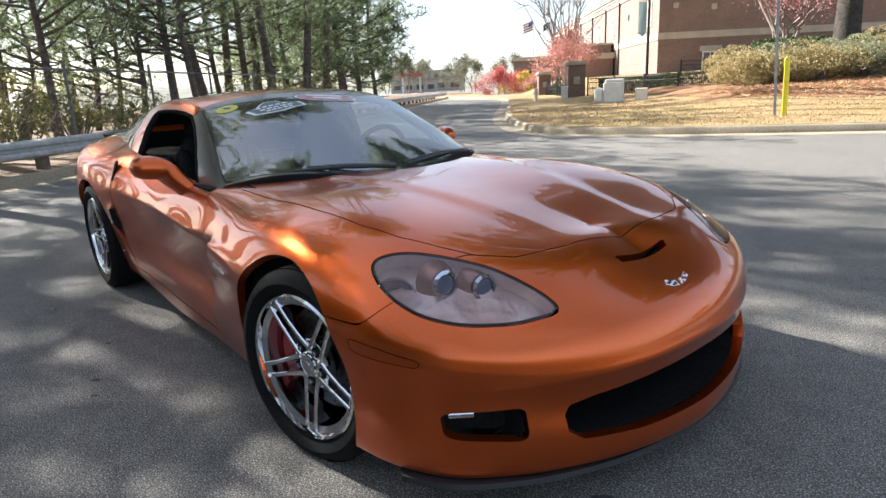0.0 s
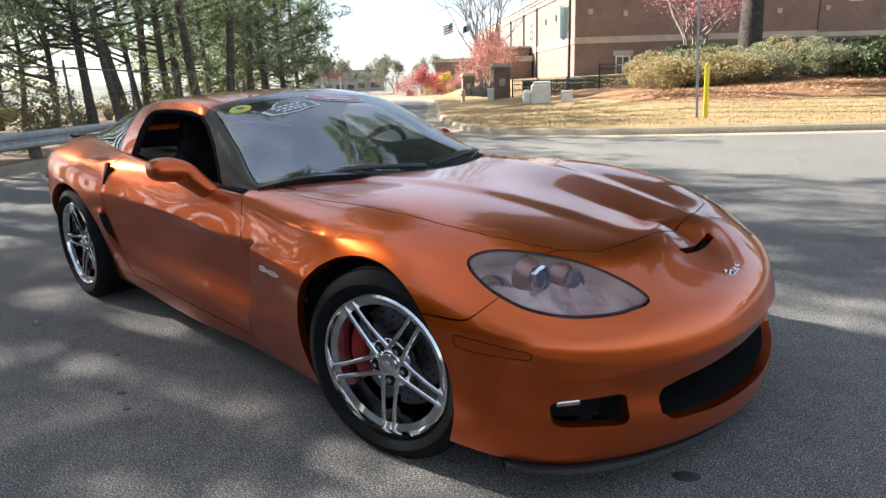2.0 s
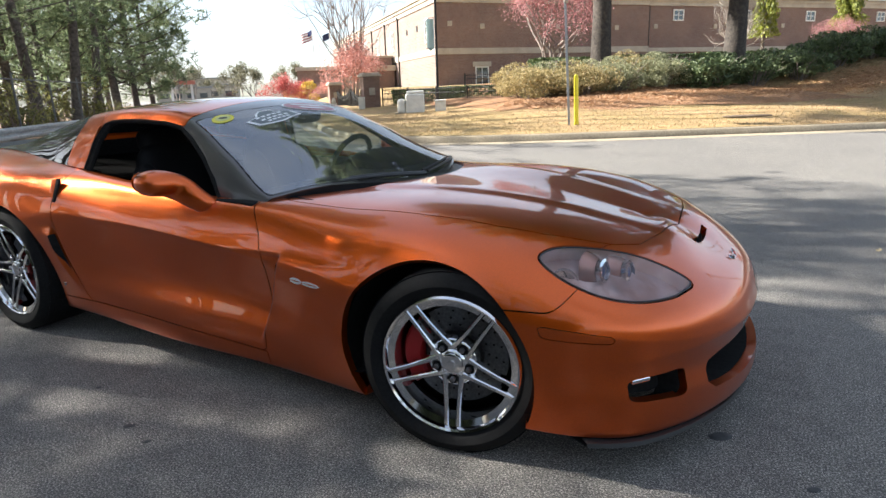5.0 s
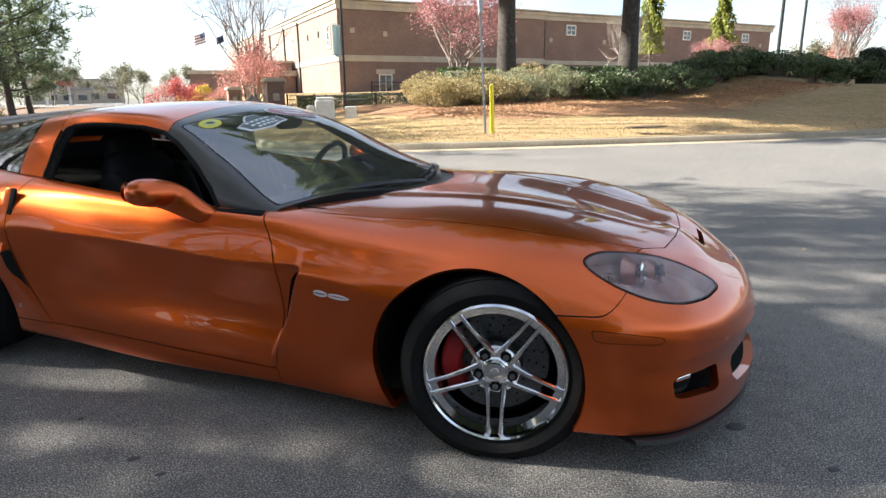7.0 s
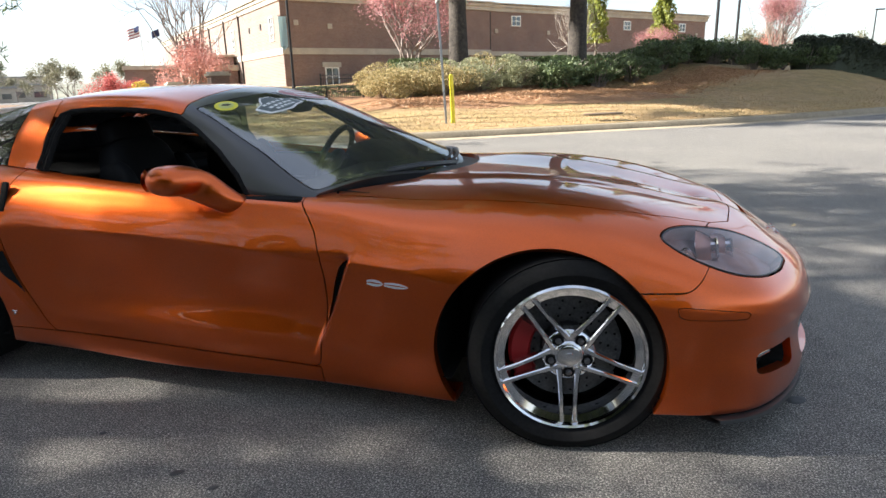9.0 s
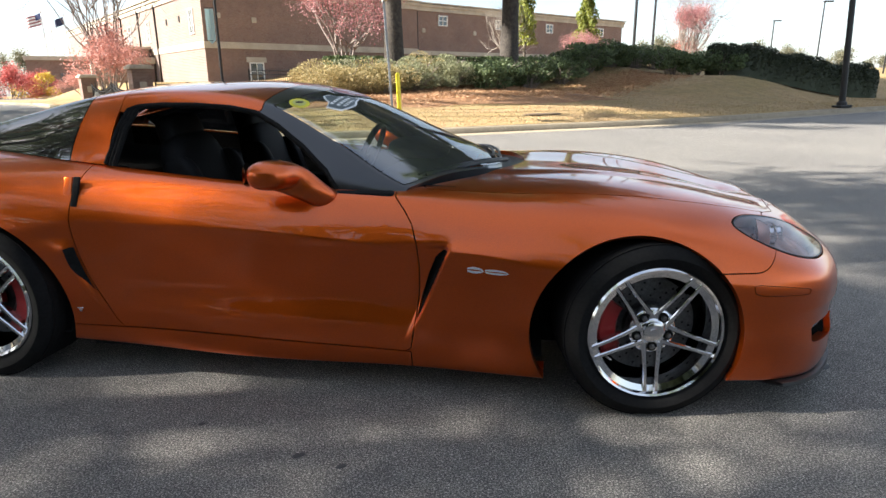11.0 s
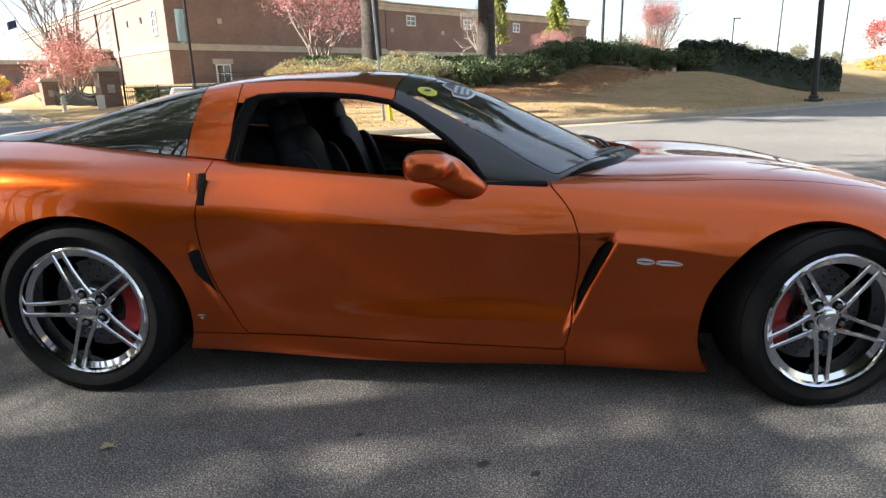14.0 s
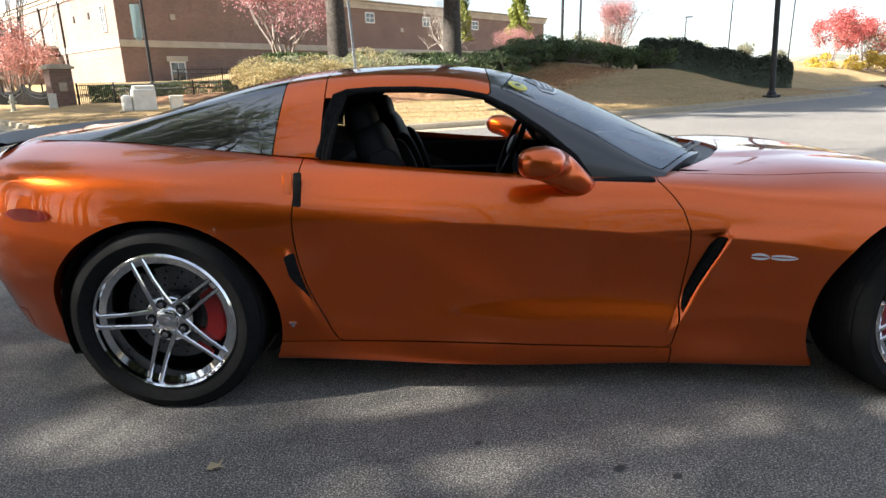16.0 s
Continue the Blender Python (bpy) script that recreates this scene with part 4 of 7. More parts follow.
# cowl, wipers
bm = bmesh.new()
rows = []
for y in np.linspace(-0.725, 0.725, 35):
    e = (y / 0.7) ** 2
    g0, g1 = 0.765 - 0.309 * e, float(cowl_front(y))
    rows.append([bm.verts.new((g0 - 0.03 + (g1 - g0 + 0.036) * t, y, 0.826 - 0.022 * e - 0.018 * math.sin(math.pi * t) + (0.0 if t < 1 else -0.012))) for t in (0, 0.25, 0.5, 0.75, 1.0)])
for a, b in zip(rows, rows[1:]):
    for i in range(4):
        bm.faces.new((a[i], b[i], b[i + 1], a[i + 1]))
part("cowl", bm, BLACK, car, "black plastic cowl under the windscreen")
for y0, y1 in ((-0.08, -0.60), (0.55, 0.02)):
    bm = bmesh.new()
    pts = []
    for t in np.linspace(0, 1, 9):
        y = y0 + (y1 - y0) * t
        x = 0.80 - 0.35 * (y / 0.7) ** 2 - 0.05 * t
        pts.append((x, y, 0.838 + 0.018 * math.sin(math.pi * t) - 0.005 * t))
    tube(bm, pts, [0.011] * 4 + [0.007] * 5, 6)
    tube(bm, [(p[0] - 0.03, p[1], p[2] + 0.004) for p in pts[2:]], 0.006, 6)
    part("wiper", bm, BLACK, car, "black wiper arm and blade")

# door mirrors: sections from the outer end of the shell to the foot on the door (centre, half length, half height, turn)
MIRROR_LOFT = (((-0.03, -0.988, 0.872), 0.012, 0.01, 0), ((-0.03, -0.984, 0.872), 0.04, 0.026, 0), ((-0.03, -0.97, 0.872), 0.064, 0.043, 0), ((-0.028, -0.945, 0.872), 0.078, 0.053, 0),
               ((-0.024, -0.91, 0.871), 0.084, 0.058, 0), ((-0.014, -0.875, 0.867), 0.084, 0.055, 0.1), ((0.02, -0.852, 0.852), 0.076, 0.05, 0.4), ((0.06, -0.836, 0.825), 0.062, 0.045, 0.75),
               ((0.1, -0.82, 0.795), 0.052, 0.04, 1), ((0.135, -0.80, 0.768), 0.047, 0.036, 1), ((0.16, -0.775, 0.75), 0.044, 0.034, 1))
for s in (1, -1):
    stand = new("door_mirror")
    stand.parent = car
    tagged(stand, "orange door mirror")
    bm = bmesh.new()
    rings = []
    for c, a, b, turn in MIRROR_LOFT:
        u = Vector((1, 0, 0)).lerp(Vector((0.72, 0.1, 0.69)), turn).normalized()
        v = Vector((0, 0, 1)).lerp(Vector((-0.279, 0.93, 0.156)), turn)
        v = (v - u * v.dot(u)).normalized()
        ring = []
        for q in np.arange(32) * math.pi / 16:
            cu, cv = math.cos(q), math.sin(q)
            k = 0.72 if cu < 0 and turn < 0.5 else 0.95      # the rear is squared off round the pane
            p = Vector(c) + u * (a * math.copysign(abs(cu) ** k, cu)) + v * (b * math.copysign(abs(cv) ** 0.9, cv))
            ring.append(bm.verts.new((p.x, s * p.y, p.z)))
        rings.append(ring)
    for a, b in zip(rings, rings[1:]):
        for i in range(32):
            bm.faces.new((a[i], a[(i + 1) % 32], b[(i + 1) % 32], b[i]))
    bm.faces.new(rings[0]), bm.faces.new(rings[-1])
    bmesh.ops.recalc_face_normals(bm, faces=bm.faces)
    shell_ob = part("mirror_shell", bm, PAINT, stand, "", True)
    sub = shell_ob.modifiers.new("round", "SUBSURF")
    sub.levels = sub.render_levels = 1
    bm = bmesh.new()
    bmesh.ops.create_circle(bm, cap_ends=True, radius=1, segments=28, matrix=pose(-0.1135, s * -0.918, 0.872, 0, -90, s * 5) @ Matrix.Diagonal((0.044, 0.05, 1, 1)))
    part("mirror_pane", bm, MIRROR, stand, "mirror pane")

# dark ducts behind the mouth and the fog lamp openings
def duct(name, m, depth, label):
    v, n, t = m
    e = {(int(a), int(b)) for tri in t for a, b in zip(tri, np.roll(tri, -1))}
    bm = bmesh.new()
    for a, b in e:
        if (b, a) not in e and not (abs(v[a][1]) < 1e-3 and abs(v[b][1]) < 1e-3):
            q = [Vector(v[i]) - 0.004 * Vector(n[i]) for i in (a, b)]
            bm.faces.new([bm.verts.new(p) for p in (q[0], q[1], q[1] - Vector((depth, 0, 0.02)), q[0] - Vector((depth, 0, 0.02)))])
    bmesh.ops.remove_doubles(bm, verts=bm.verts, dist=1e-5)
    part(name, bm, LINER, front_bumper, label)


duct("grille_duct", moved(both(mouth_patch), (-0.03, 0, 0)), 0.28, "black duct behind the mouth")
for s in (1, -1):
    duct("fog_duct", moved(fog_patch if s > 0 else mirrored(fog_patch), (-0.02, 0, 0)), 0.075, "black duct round the fog lamp")

# headlamps
LAMP_BOWL = grained("lamp_bowl", (0.55, 0.36, 0.31), (0.9, 0.8, 0.77), 7, 0.25, 0.5, 0.03, metal=0.45)
BEZEL = grained("lamp_bezel", (0.3, 0.15, 0.11), (0.5, 0.3, 0.25), 12, 0.25, 0.0, metal=0.6)
PROJECTOR = material("projector_glass", (0.05, 0.06, 0.12), 0.02, 0.0, Coat_Weight=1.0)[0]
for s in (1, -1):
    lampbody = new("headlamp")
    lampbody.parent = car
    tagged(lampbody, "headlamp with two round projectors")
    bowl = lamp_patch if s > 0 else mirrored(lamp_patch)
    skin("reflector_bowl", moved(bowl, (0, 0, 0), -0.054), LAMP_BOWL, lampbody, "pale reflector bowl", -0.03)
    for (x, y, z), r in (((1.79, -0.662, 0.636), 0.034), ((1.85, -0.57, 0.616), 0.034)):
        bm = bmesh.new()
        m = look((x, s * y, z), (x - 0.9, s * (y + 0.15), z - 0.12))
        lathe(bm, [(r, -0.05), (r, 0.012), (r + 0.006, 0.016), (r - 0.004, 0.02), (r - 0.006, 0.008)], 32, m)
        part("lamp_ring", bm, CHROME, lampbody, "chrome lamp ring", True)
        bm = bmesh.new()
        lathe(bm, [(r + 0.03, -0.045), (r + 0.024, -0.03), (r + 0.012, -0.012), (r + 0.003, -0.002)], 32, m)
        part("lamp_bezel", bm, BEZEL, lampbody, "warm tinted bezel round the projector", True)
        bm = bmesh.new()
        lathe(bm, [(0.0001, 0.018), (r * 0.4, 0.016), (r * 0.75, 0.01), (r - 0.004, 0.0)], 32, m)
        part("projector_lens", bm, PROJECTOR, lampbody, "dark blue projector lens", True)
    # silvered turn reflector in the outer corner
    bm = bmesh.new()
    m = look((1.70, s * -0.765, 0.6), (1.2, s * -0.45, 0.4))
    lathe(bm, [(0.0001, -0.02), (0.02, -0.016), (0.02, -0.011), (0.036, -0.008), (0.036, -0.002), (0.052, 0.004), (0.055, 0.012), (0.06, 0.012)], 28, m)
    part("turn_reflector", bm, CHROME, lampbody, "ribbed silver turn reflector", True)
    # thin black seal round the cover
    bm = bmesh.new()
    v, n, t = bowl
    e = {}
    for tri in t:
        for a, b in zip(tri, np.roll(tri, -1)):
            e[(a, b)] = 1
    nxt = {a: b for a, b in e if (b, a) not in e}
    start = next(iter(nxt))
    ringp, wall, at = [], [], start
    for _ in range(len(nxt)):
        ringp.append(v[at] - 0.001 * n[at])
        wall.append((v[at] - 0.004 * n[at], v[at] - 0.05 * n[at]))
        at = nxt.get(at, start)
        if at == start:
            break
    ringp = ringp[::3] + [ringp[0]]
    tube(bm, ringp, 0.0028, 6, False)
    part("lamp_seal", bm, BLACK, lampbody, "black rubber seal")
    # pale wall between the cover's edge and the bowl
    bm = bmesh.new()
    wall = [[bm.verts.new(p) for p in pair] for pair in wall[::3]]
    for a, b in zip(wall, wall[1:] + wall[:1]):
        bm.faces.new((a[0], b[0], b[1], a[1]))
    part("bowl_wall", bm, LAMP_BOWL, lampbody, "pale wall of the reflector bowl", True)

for s in (1, -1):
    bm = bmesh.new()
    box(bm, (0.014, 0.07, 0.016), (1.95, s * -0.755, 0.33), (0, 0, s * -39), 0.004)
    part("fog_lens", bm, CHROME, front_bumper, "chrome fog lamp edge")

# splitter under the nose
bm = bmesh.new()
us = np.linspace(1.83, arc[-1], 60)
for s in (1, -1):
    rows = []
    for u in us:
        x, y = float(plan_x(u)), float(plan_y(u)) * s
        k = 0.995 if u < 2 else 1.0
        zz = float(z_bottom(u))
        rows.append([bm.verts.new(p) for p in ((x * 0.96, y * 0.94, zz + 0.006), (x * 1.0 + 0.006, y * 1.0, zz - 0.002), (x * 1.0 + 0.01, y * 1.002, zz - 0.016), (x * 0.96, y * 0.94, zz - 0.022))])
    for a, b in zip(rows, rows[1:]):
        for i in range(3):
            bm.faces.new((a[i], b[i], b[i + 1], a[i + 1]) if s < 0 else (a[i + 1], b[i + 1], b[i], a[i]))
part("splitter", bm, BLACK, front_bumper, "black lip spoiler under the nose")

# rear lip spoiler, rear markers, tail lamps
bm = bmesh.new()
rows = []
for y in np.linspace(-0.66, 0.66, 30):
    e = (y / 0.66) ** 2
    lift = 0.022 * (1 - e ** 3)
    rows.append([bm.verts.new(p) for p in ((-2.03 + 0.06 * e, y, 0.948), (-2.12 + 0.1 * e, y, 0.957 + lift * 0.5), (-2.17 + 0.12 * e, y, 0.955 + lift), (-2.172 + 0.12 * e, y, 0.945 + lift * 0.6), (-2.13 + 0.1 * e, y, 0.93))])
for a, b in zip(rows, rows[1:]):
    for i in range(4):
        bm.faces.new((a[i], b[i], b[i + 1], a[i + 1]))
part("lip_spoiler", bm, BLACK, car, "dark lip spoiler on the tail", True)


def side_point(x, z, s, out=0.0):
    """A point on the car's flank at a length and height."""
    v, n, t = FLANK
    i = int(np.argmin((v[:, 0] - x) ** 2 + (v[:, 2] - z) ** 2 + np.where(v[:, 1] < -0.6, 0, 9)))
    p = v[i] + out * n[i]
    return Vector((x, s * p[1], z)), Vector((n[i][0], s * n[i][1], n[i][2]))


FLANK = body_skin(1100, 112)
for s in (1, -1):
    # black strip on the lip behind the door, for the scoop's shaded opening
    bm = bmesh.new()
    rows = []
    for z in np.linspace(0.578, 0.4, 24):
        w = 0.034 * min(1, max(0.05, (z - 0.398) / 0.1)) * min(1, (0.585 - z) / 0.014)
        x1 = float(door_rear(z)) - 0.006
        rows.append([bm.verts.new(side_point(x1 - w * k, z, s, 0.004 + 0.002 * math.sin(math.pi * k))[0]) for k in (1, 0.66, 0.33, 0)])
    for a, b in zip(rows, rows[1:]):
        for i in range(3):
            bm.faces.new((a[i], b[i], b[i + 1], a[i + 1]) if s > 0 else (a[i + 1], b[i + 1], b[i], a[i]))
    part("brake_scoop", bm, LINER, body, "black strip standing in for the shaded brake scoop opening", True)
    bm = bmesh.new()
    top, bot = [], []
    for t in np.linspace(0, 1, 15):
        x = -1.85 + 0.175 * t
        h = 0.021 * (1 - abs(2 * t - 1) ** 4)
        c = 0.734 - 0.006 * t
        a, _ = side_point(x, c + h, s, 0.01)
        b, _ = side_point(x, c - h, s, 0.01)
        top.append(bm.verts.new(a)), bot.append(bm.verts.new(b))
    for i in range(14):
        bm.faces.new((top[i], top[i + 1], bot[i + 1], bot[i]) if s < 0 else (bot[i], bot[i + 1], top[i + 1], top[i]))
    solid = bmesh.ops.solidify(bm, geom=bm.faces[:], thickness=0.004)
    part("rear_marker", bm, RED_LENS, car, "dark red rear side marker", True)
    # door handle recess with a dark pull
    bm = bmesh.new()
    a, n = side_point(-0.868, 0.792, s)
    box(bm, (0.028, 0.012, 0.12), (a.x + 0.02, a.y + s * 0.0005, a.z), (s * -22, 0, 0), 0.005)
    part("handle_recess", bm, LINER, car, "dark door handle recess", True)
    bm = bmesh.new()
    box(bm, (0.034, 0.012, 0.118), (a.x - 0.014, a.y + s * 0.002, a.z), (s * -22, 0, s * 6), 0.005)
    part("door_handle", bm, PAINT, car, "orange door pull", True)
    # wing badge: plain chrome bars
    badge = bmesh.new()
    def on_wing(px, pz):
        return badge.verts.new(side_point(px, 0.541 - 0.05 * (px - 0.69) + pz, s, 0.006)[0])
    sweep = [(t, 0.0125 * math.sin(math.pi * (0.12 + 0.88 * t)) ** 0.6) for t in np.linspace(0, 1, 9)]
    for x0, w, k in ((0.692, 0.06, 1.0), (0.756, 0.086, 0.8)):          # a pointed plate and a long slotted bar
        top = [on_wing(x0 + w * t, k * hh) for t, hh in sweep]
        mid = [on_wing(x0 + w * t, k * hh * 0.3) for t, hh in sweep]
        low = [on_wing(x0 + w * t, -k * hh * 0.25) for t, hh in sweep]
        bot = [on_wing(x0 + w * t, -k * hh * 0.9) for t, hh in sweep]
        for p, q in ((top, mid), (low, bot)):
            for i in range(8):
                badge.faces.new((p[i], p[i + 1], q[i + 1], q[i]))
    bmesh.ops.recalc_face_normals(badge, faces=badge.faces)
    bmesh.ops.solidify(badge, geom=badge.faces[:], thickness=0.003)
    part("badge", badge, SILVER, front_wing[s], "chrome badge of two plain plates")
    for x, y in ((-2.15, 0.43), (-2.125, 0.6)):
        bm = bmesh.new()
        lathe(bm, [(0.0001, 0.03), (0.04, 0.028), (0.06, 0.02), (0.064, -0.02)], 28, pose(x, s * y, 0.80, 0, -86, 0))
        part("tail_lamp", bm, RED_LENS, car, "round red tail lamp", True)
    bm = bmesh.new()
    a, n = side_point(-0.9, 0.306, s)
    box(bm, (0.028, 0.006, 0.006), (a.x, a.y - s * 0.002, a.z + 0.008), (0, 0, 0), 0.001)
    box(bm, (0.012, 0.006, 0.01), (a.x, a.y - s * 0.002, a.z - 0.002), (0, 0, 0), 0.001)
    part("sill_emblem", bm, CHROME, body, "small chrome emblem by the sill")

# nose emblem: two plain crossed flags
em = new("nose_emblem")
em.parent = car
tagged(em, "small chrome crossed-flag shape")
em.matrix_world = look((2.139, 0, 0.548), (1.6, 0, 0.05)) @ Matrix.Scale(0.72, 4)
for k, mat in ((-1, WHITE), (1, RED_VINYL)):
    bm = bmesh.new()
    box(bm, (0.075, 0.026, 0.006), (k * 0.05, 0.016, 0.002), (0, 0, k * 24), 0.002)
    part("flag_frame", bm, CHROME, em, "chrome flag frame")
    bm = bmesh.new()
    for i in range(4):
        for j in range(2):
            if (i + j) % 2 == 0:
                box(bm, (0.014, 0.009, 0.003), (k * 0.05 + (i - 1.5) * 0.016, 0.016 + (j - 0.5) * 0.011 + k * (i - 1.5) * 0.007, 0.006), (0, 0, k * 24))
    part("flag_field", bm, BLACK if k < 0 else mat, em, "dark check" if k < 0 else "red field")
bm = bmesh.new()
for k in (-1, 1):
    box(bm, (0.011, 0.062, 0.008), (k * 0.012, -0.004, 0.002), (0, 0, -k * 26), 0.002)
part("emblem_stem", bm, SILVER, em, "chrome crossed stems")


# stickers on the windscreen
def on_screen(x, y, out=0.003):
    v, n, t = SCREEN_HALF
    i = int(np.argmin((v[:, 0] - x) ** 2 + (v[:, 1] + abs(y)) ** 2))
    p, q = v[i] + out * n[i], n[i]
    z = p[2] - (q[0] * (x - v[i][0]) + q[1] * (-abs(y) - v[i][1])) / q[2]
    return Vector((x, y, z))


SCREEN_HALF = clip(cabin, lambda v: 0.55 - v[:, 2])


def sticker(parent, shape, mat, name, label, out=0.003):
    """A flat vinyl cut from a closed shape in (x, y) laid on the glass."""
    bm = bmesh.new()
    c = np.mean(shape, axis=0)
    mid = bm.verts.new(on_screen(*c, out))
    ring = [bm.verts.new(on_screen(x, y, out)) for x, y in shape]
    inn = [bm.verts.new(on_screen(*(c + 0.5 * (np.array(p) - c)), out)) for p in shape]
    for i in range(len(ring)):
        j = (i + 1) % len(ring)
        bm.faces.new((ring[i], ring[j], inn[j], inn[i]))
        bm.faces.new((inn[i], inn[j], mid))
    bmesh.ops.recalc_face_normals(bm, faces=bm.faces)
    ob = part(name, bm, mat, parent, label, True)
    ob.visible_shadow = False
    return ob


def oval(cx, cy, a, b, turn, k=1.0, n=40):
    return [(cx + k * (a * math.cos(q) * math.cos(turn) - b * math.sin(q) * math.sin(turn)), cy + k * (a * math.cos(q) * math.sin(turn) + b * math.sin(q) * math.cos(turn))) for q in np.arange(n) * 2 * math.pi / n]


TURN_A = radians(78)
FADED_RED = grained("faded_red_vinyl", (0.4, 0.16, 0.17), (0.52, 0.26, 0.27), 60, 0.4, 0.0)
sticker(windscreen, oval(0.008, 0.045, 0.172, 0.066, TURN_A), WHITE, "oval_sticker", "white oval sticker with a red band")
sticker(windscreen, oval(0.008, 0.045, 0.172, 0.066, TURN_A, 0.92), FADED_RED, "oval_band", "faded red oval band", 0.0045)
for k, w in ((-0.024, 0.2), (0.02, 0.16)):
    cx, cy = 0.008 + k, 0.045
    strip_shape = [(cx + sx * 0.011 + sy * w / 2 * math.cos(TURN_A), cy + sy * w / 2 * math.sin(TURN_A)) for sx, sy in ((-1, -1), (-1, 1), (1, 1), (1, -1))]
    sticker(windscreen, strip_shape, WHITE, "oval_lettering", "white bar of lettering", 0.006)
# shield-shaped club sticker: white edge, clear dark field, bars of lettering
SH = [(0.093, -0.41), (0.036, -0.436), (0.023, -0.364), (0.002, -0.345), (-0.02, -0.306), (-0.011, -0.24), (0.019, -0.228), (0.04, -0.137), (0.095, -0.118), (0.104, -0.189), (0.121, -0.267), (0.112, -0.345)]
sticker(windscreen, SH, WHITE, "club_sticker", "white outlined club sticker")
CEN = np.mean(SH, axis=0)
sticker(windscreen, [tuple(CEN + 0.88 * (np.array(p) - CEN)) for p in SH], material("dark_grey_vinyl", (0.11, 0.13, 0.14), 0.4)[0], "club_field", "dark grey field", 0.0045)
for dx, y0, y1 in ((0.034, -0.38, -0.2), (0.06, -0.37, -0.18), (0.082, -0.345, -0.19)):
    for i in range(5):
        a, b = y0 + (y1 - y0) * i / 5, y0 + (y1 - y0) * (i + 0.72) / 5
        sticker(windscreen, [(dx, a), (dx, b), (dx + 0.013, b), (dx + 0.013, a)], WHITE, "club_lettering", "white bar of lettering", 0.006)
sticker(windscreen, oval(-0.062, -0.487, 0.055, 0.037, radians(80)), YELLOW_VINYL, "round_sticker", "small yellow round sticker")
PALE_YELLOW = material("pale_yellow_vinyl", (0.55, 0.55, 0.2), 0.4)[0]
sticker(windscreen, oval(-0.062, -0.487, 0.055, 0.037, radians(80), 0.66), PALE_YELLOW, "round_sticker_middle", "pale middle of the sticker", 0.0045)
sticker(windscreen, oval(-0.062, -0.487, 0.03, 0.012, radians(60), 0.7), BLACK, "round_sticker_mark", "dark mark on the sticker", 0.006)

# ---------- mulch, far lawn, hills ----------
def bed_side(x, y):
    d = far_side(x, y)
    along = 0.7 * (np.asarray(x) + 2) + 0.7 * (np.asarray(y) - 12)
    wob = 0.35 * np.sin(np.asarray(x) * 1.7) + 0.2 * np.sin(np.asarray(y) * 2.9)
    return np.minimum(np.minimum(d - 6.5 + wob, 16 - d), np.minimum(along - 0.6 + wob, 13.5 - along - wob))


ground_sheet("mulch_bed", bed_side, lambda x, y: lawn_height(x, y) + 0.012 + step(0, 1.4, bed_side(x, y)) * (0.13 + 0.05 * np.abs(np.sin(7 * x) * np.cos(6.3 * y))), STRAW, (-20, 22, 12, 45), 0.3, 0.0, "rust-brown pine straw bed on the bank")

bm = bmesh.new()
sheet(bm, [(27, 37, 0.1), (90, 30, 0.6), (140, 120, 1.5), (72, 110, 1.0)], [(0, 1, 2, 3)])
tagged(part("far_lawn", bm, LAWN), "pale dry lawn across the side road", "lawn", kind="structure")

# hill colours are greyed to carry the distance haze
HILL = grained("hazed_hill", (0.09, 0.1, 0.075), (0.2, 0.19, 0.15), 0.12, 0.95, 0.0, big=1.0)
bm = bmesh.new()
rows = []
for k in range(181):
    a = k * math.pi / 90
    h = 7 + 5 * noise.noise((3 * math.cos(a), 3 * math.sin(a), 1.0)) + 2.5 * noise.noise((19 * math.cos(a), 19 * math.sin(a), 5.0)) + 1.2 * noise.noise((60 * math.cos(a), 60 * math.sin(a), 9.0))
    rows.append([bm.verts.new((r * math.sin(a), r * math.cos(a), z)) for r, z in ((300, -1), (330, h * 0.55), (380, h), (700, h * 1.3), (900, -1))])
for a, b in zip(rows, rows[1:]):
    for i in range(4):
        bm.faces.new((a[i], a[i + 1], b[i + 1], b[i]))
tagged(part("backdrop", bm, HILL, smooth=True), "low wooded hills in the distance", "hills", kind="structure")


# ---------- building ----------
def make_brick(name, dark, light, mortar):
    m, n, l, b = material(name, light, 0.85)
    br = n.new("ShaderNodeTexBrick")
    br.inputs["Color1"].default_value, br.inputs["Color2"].default_value, br.inputs["Mortar"].default_value = (*dark, 1), (*light, 1), (*mortar, 1)
    br.inputs["Scale"].default_value, br.inputs["Mortar Size"].default_value = 1.0, 0.008
    br.inputs["Brick Width"].default_value, br.inputs["Row Height"].default_value = 0.21, 0.075
    c, mp = n.new("ShaderNodeTexCoord"), n.new("ShaderNodeMapping")
    mp.inputs["Rotation"].default_value = (radians(90), 0, 0)
    l.new(c.outputs["Object"], mp.inputs["Vector"])
    l.new(mp.outputs["Vector"], br.inputs["Vector"])
    wide = noise_node(n, l, 0.35, 4)
    w = ramp(n, l, wide.outputs["Fac"], [(0.3, (0.86, 0.86, 0.88)), (0.7, (1.12, 1.1, 1.08))])
    l.new(mixed(n, l, br.outputs["Color"], w.outputs["Color"], 1.0, "MULTIPLY"), b.inputs["Base Color"])
    bump(n, l, br.outputs["Fac"], b, -0.3, 0.006)
    return m


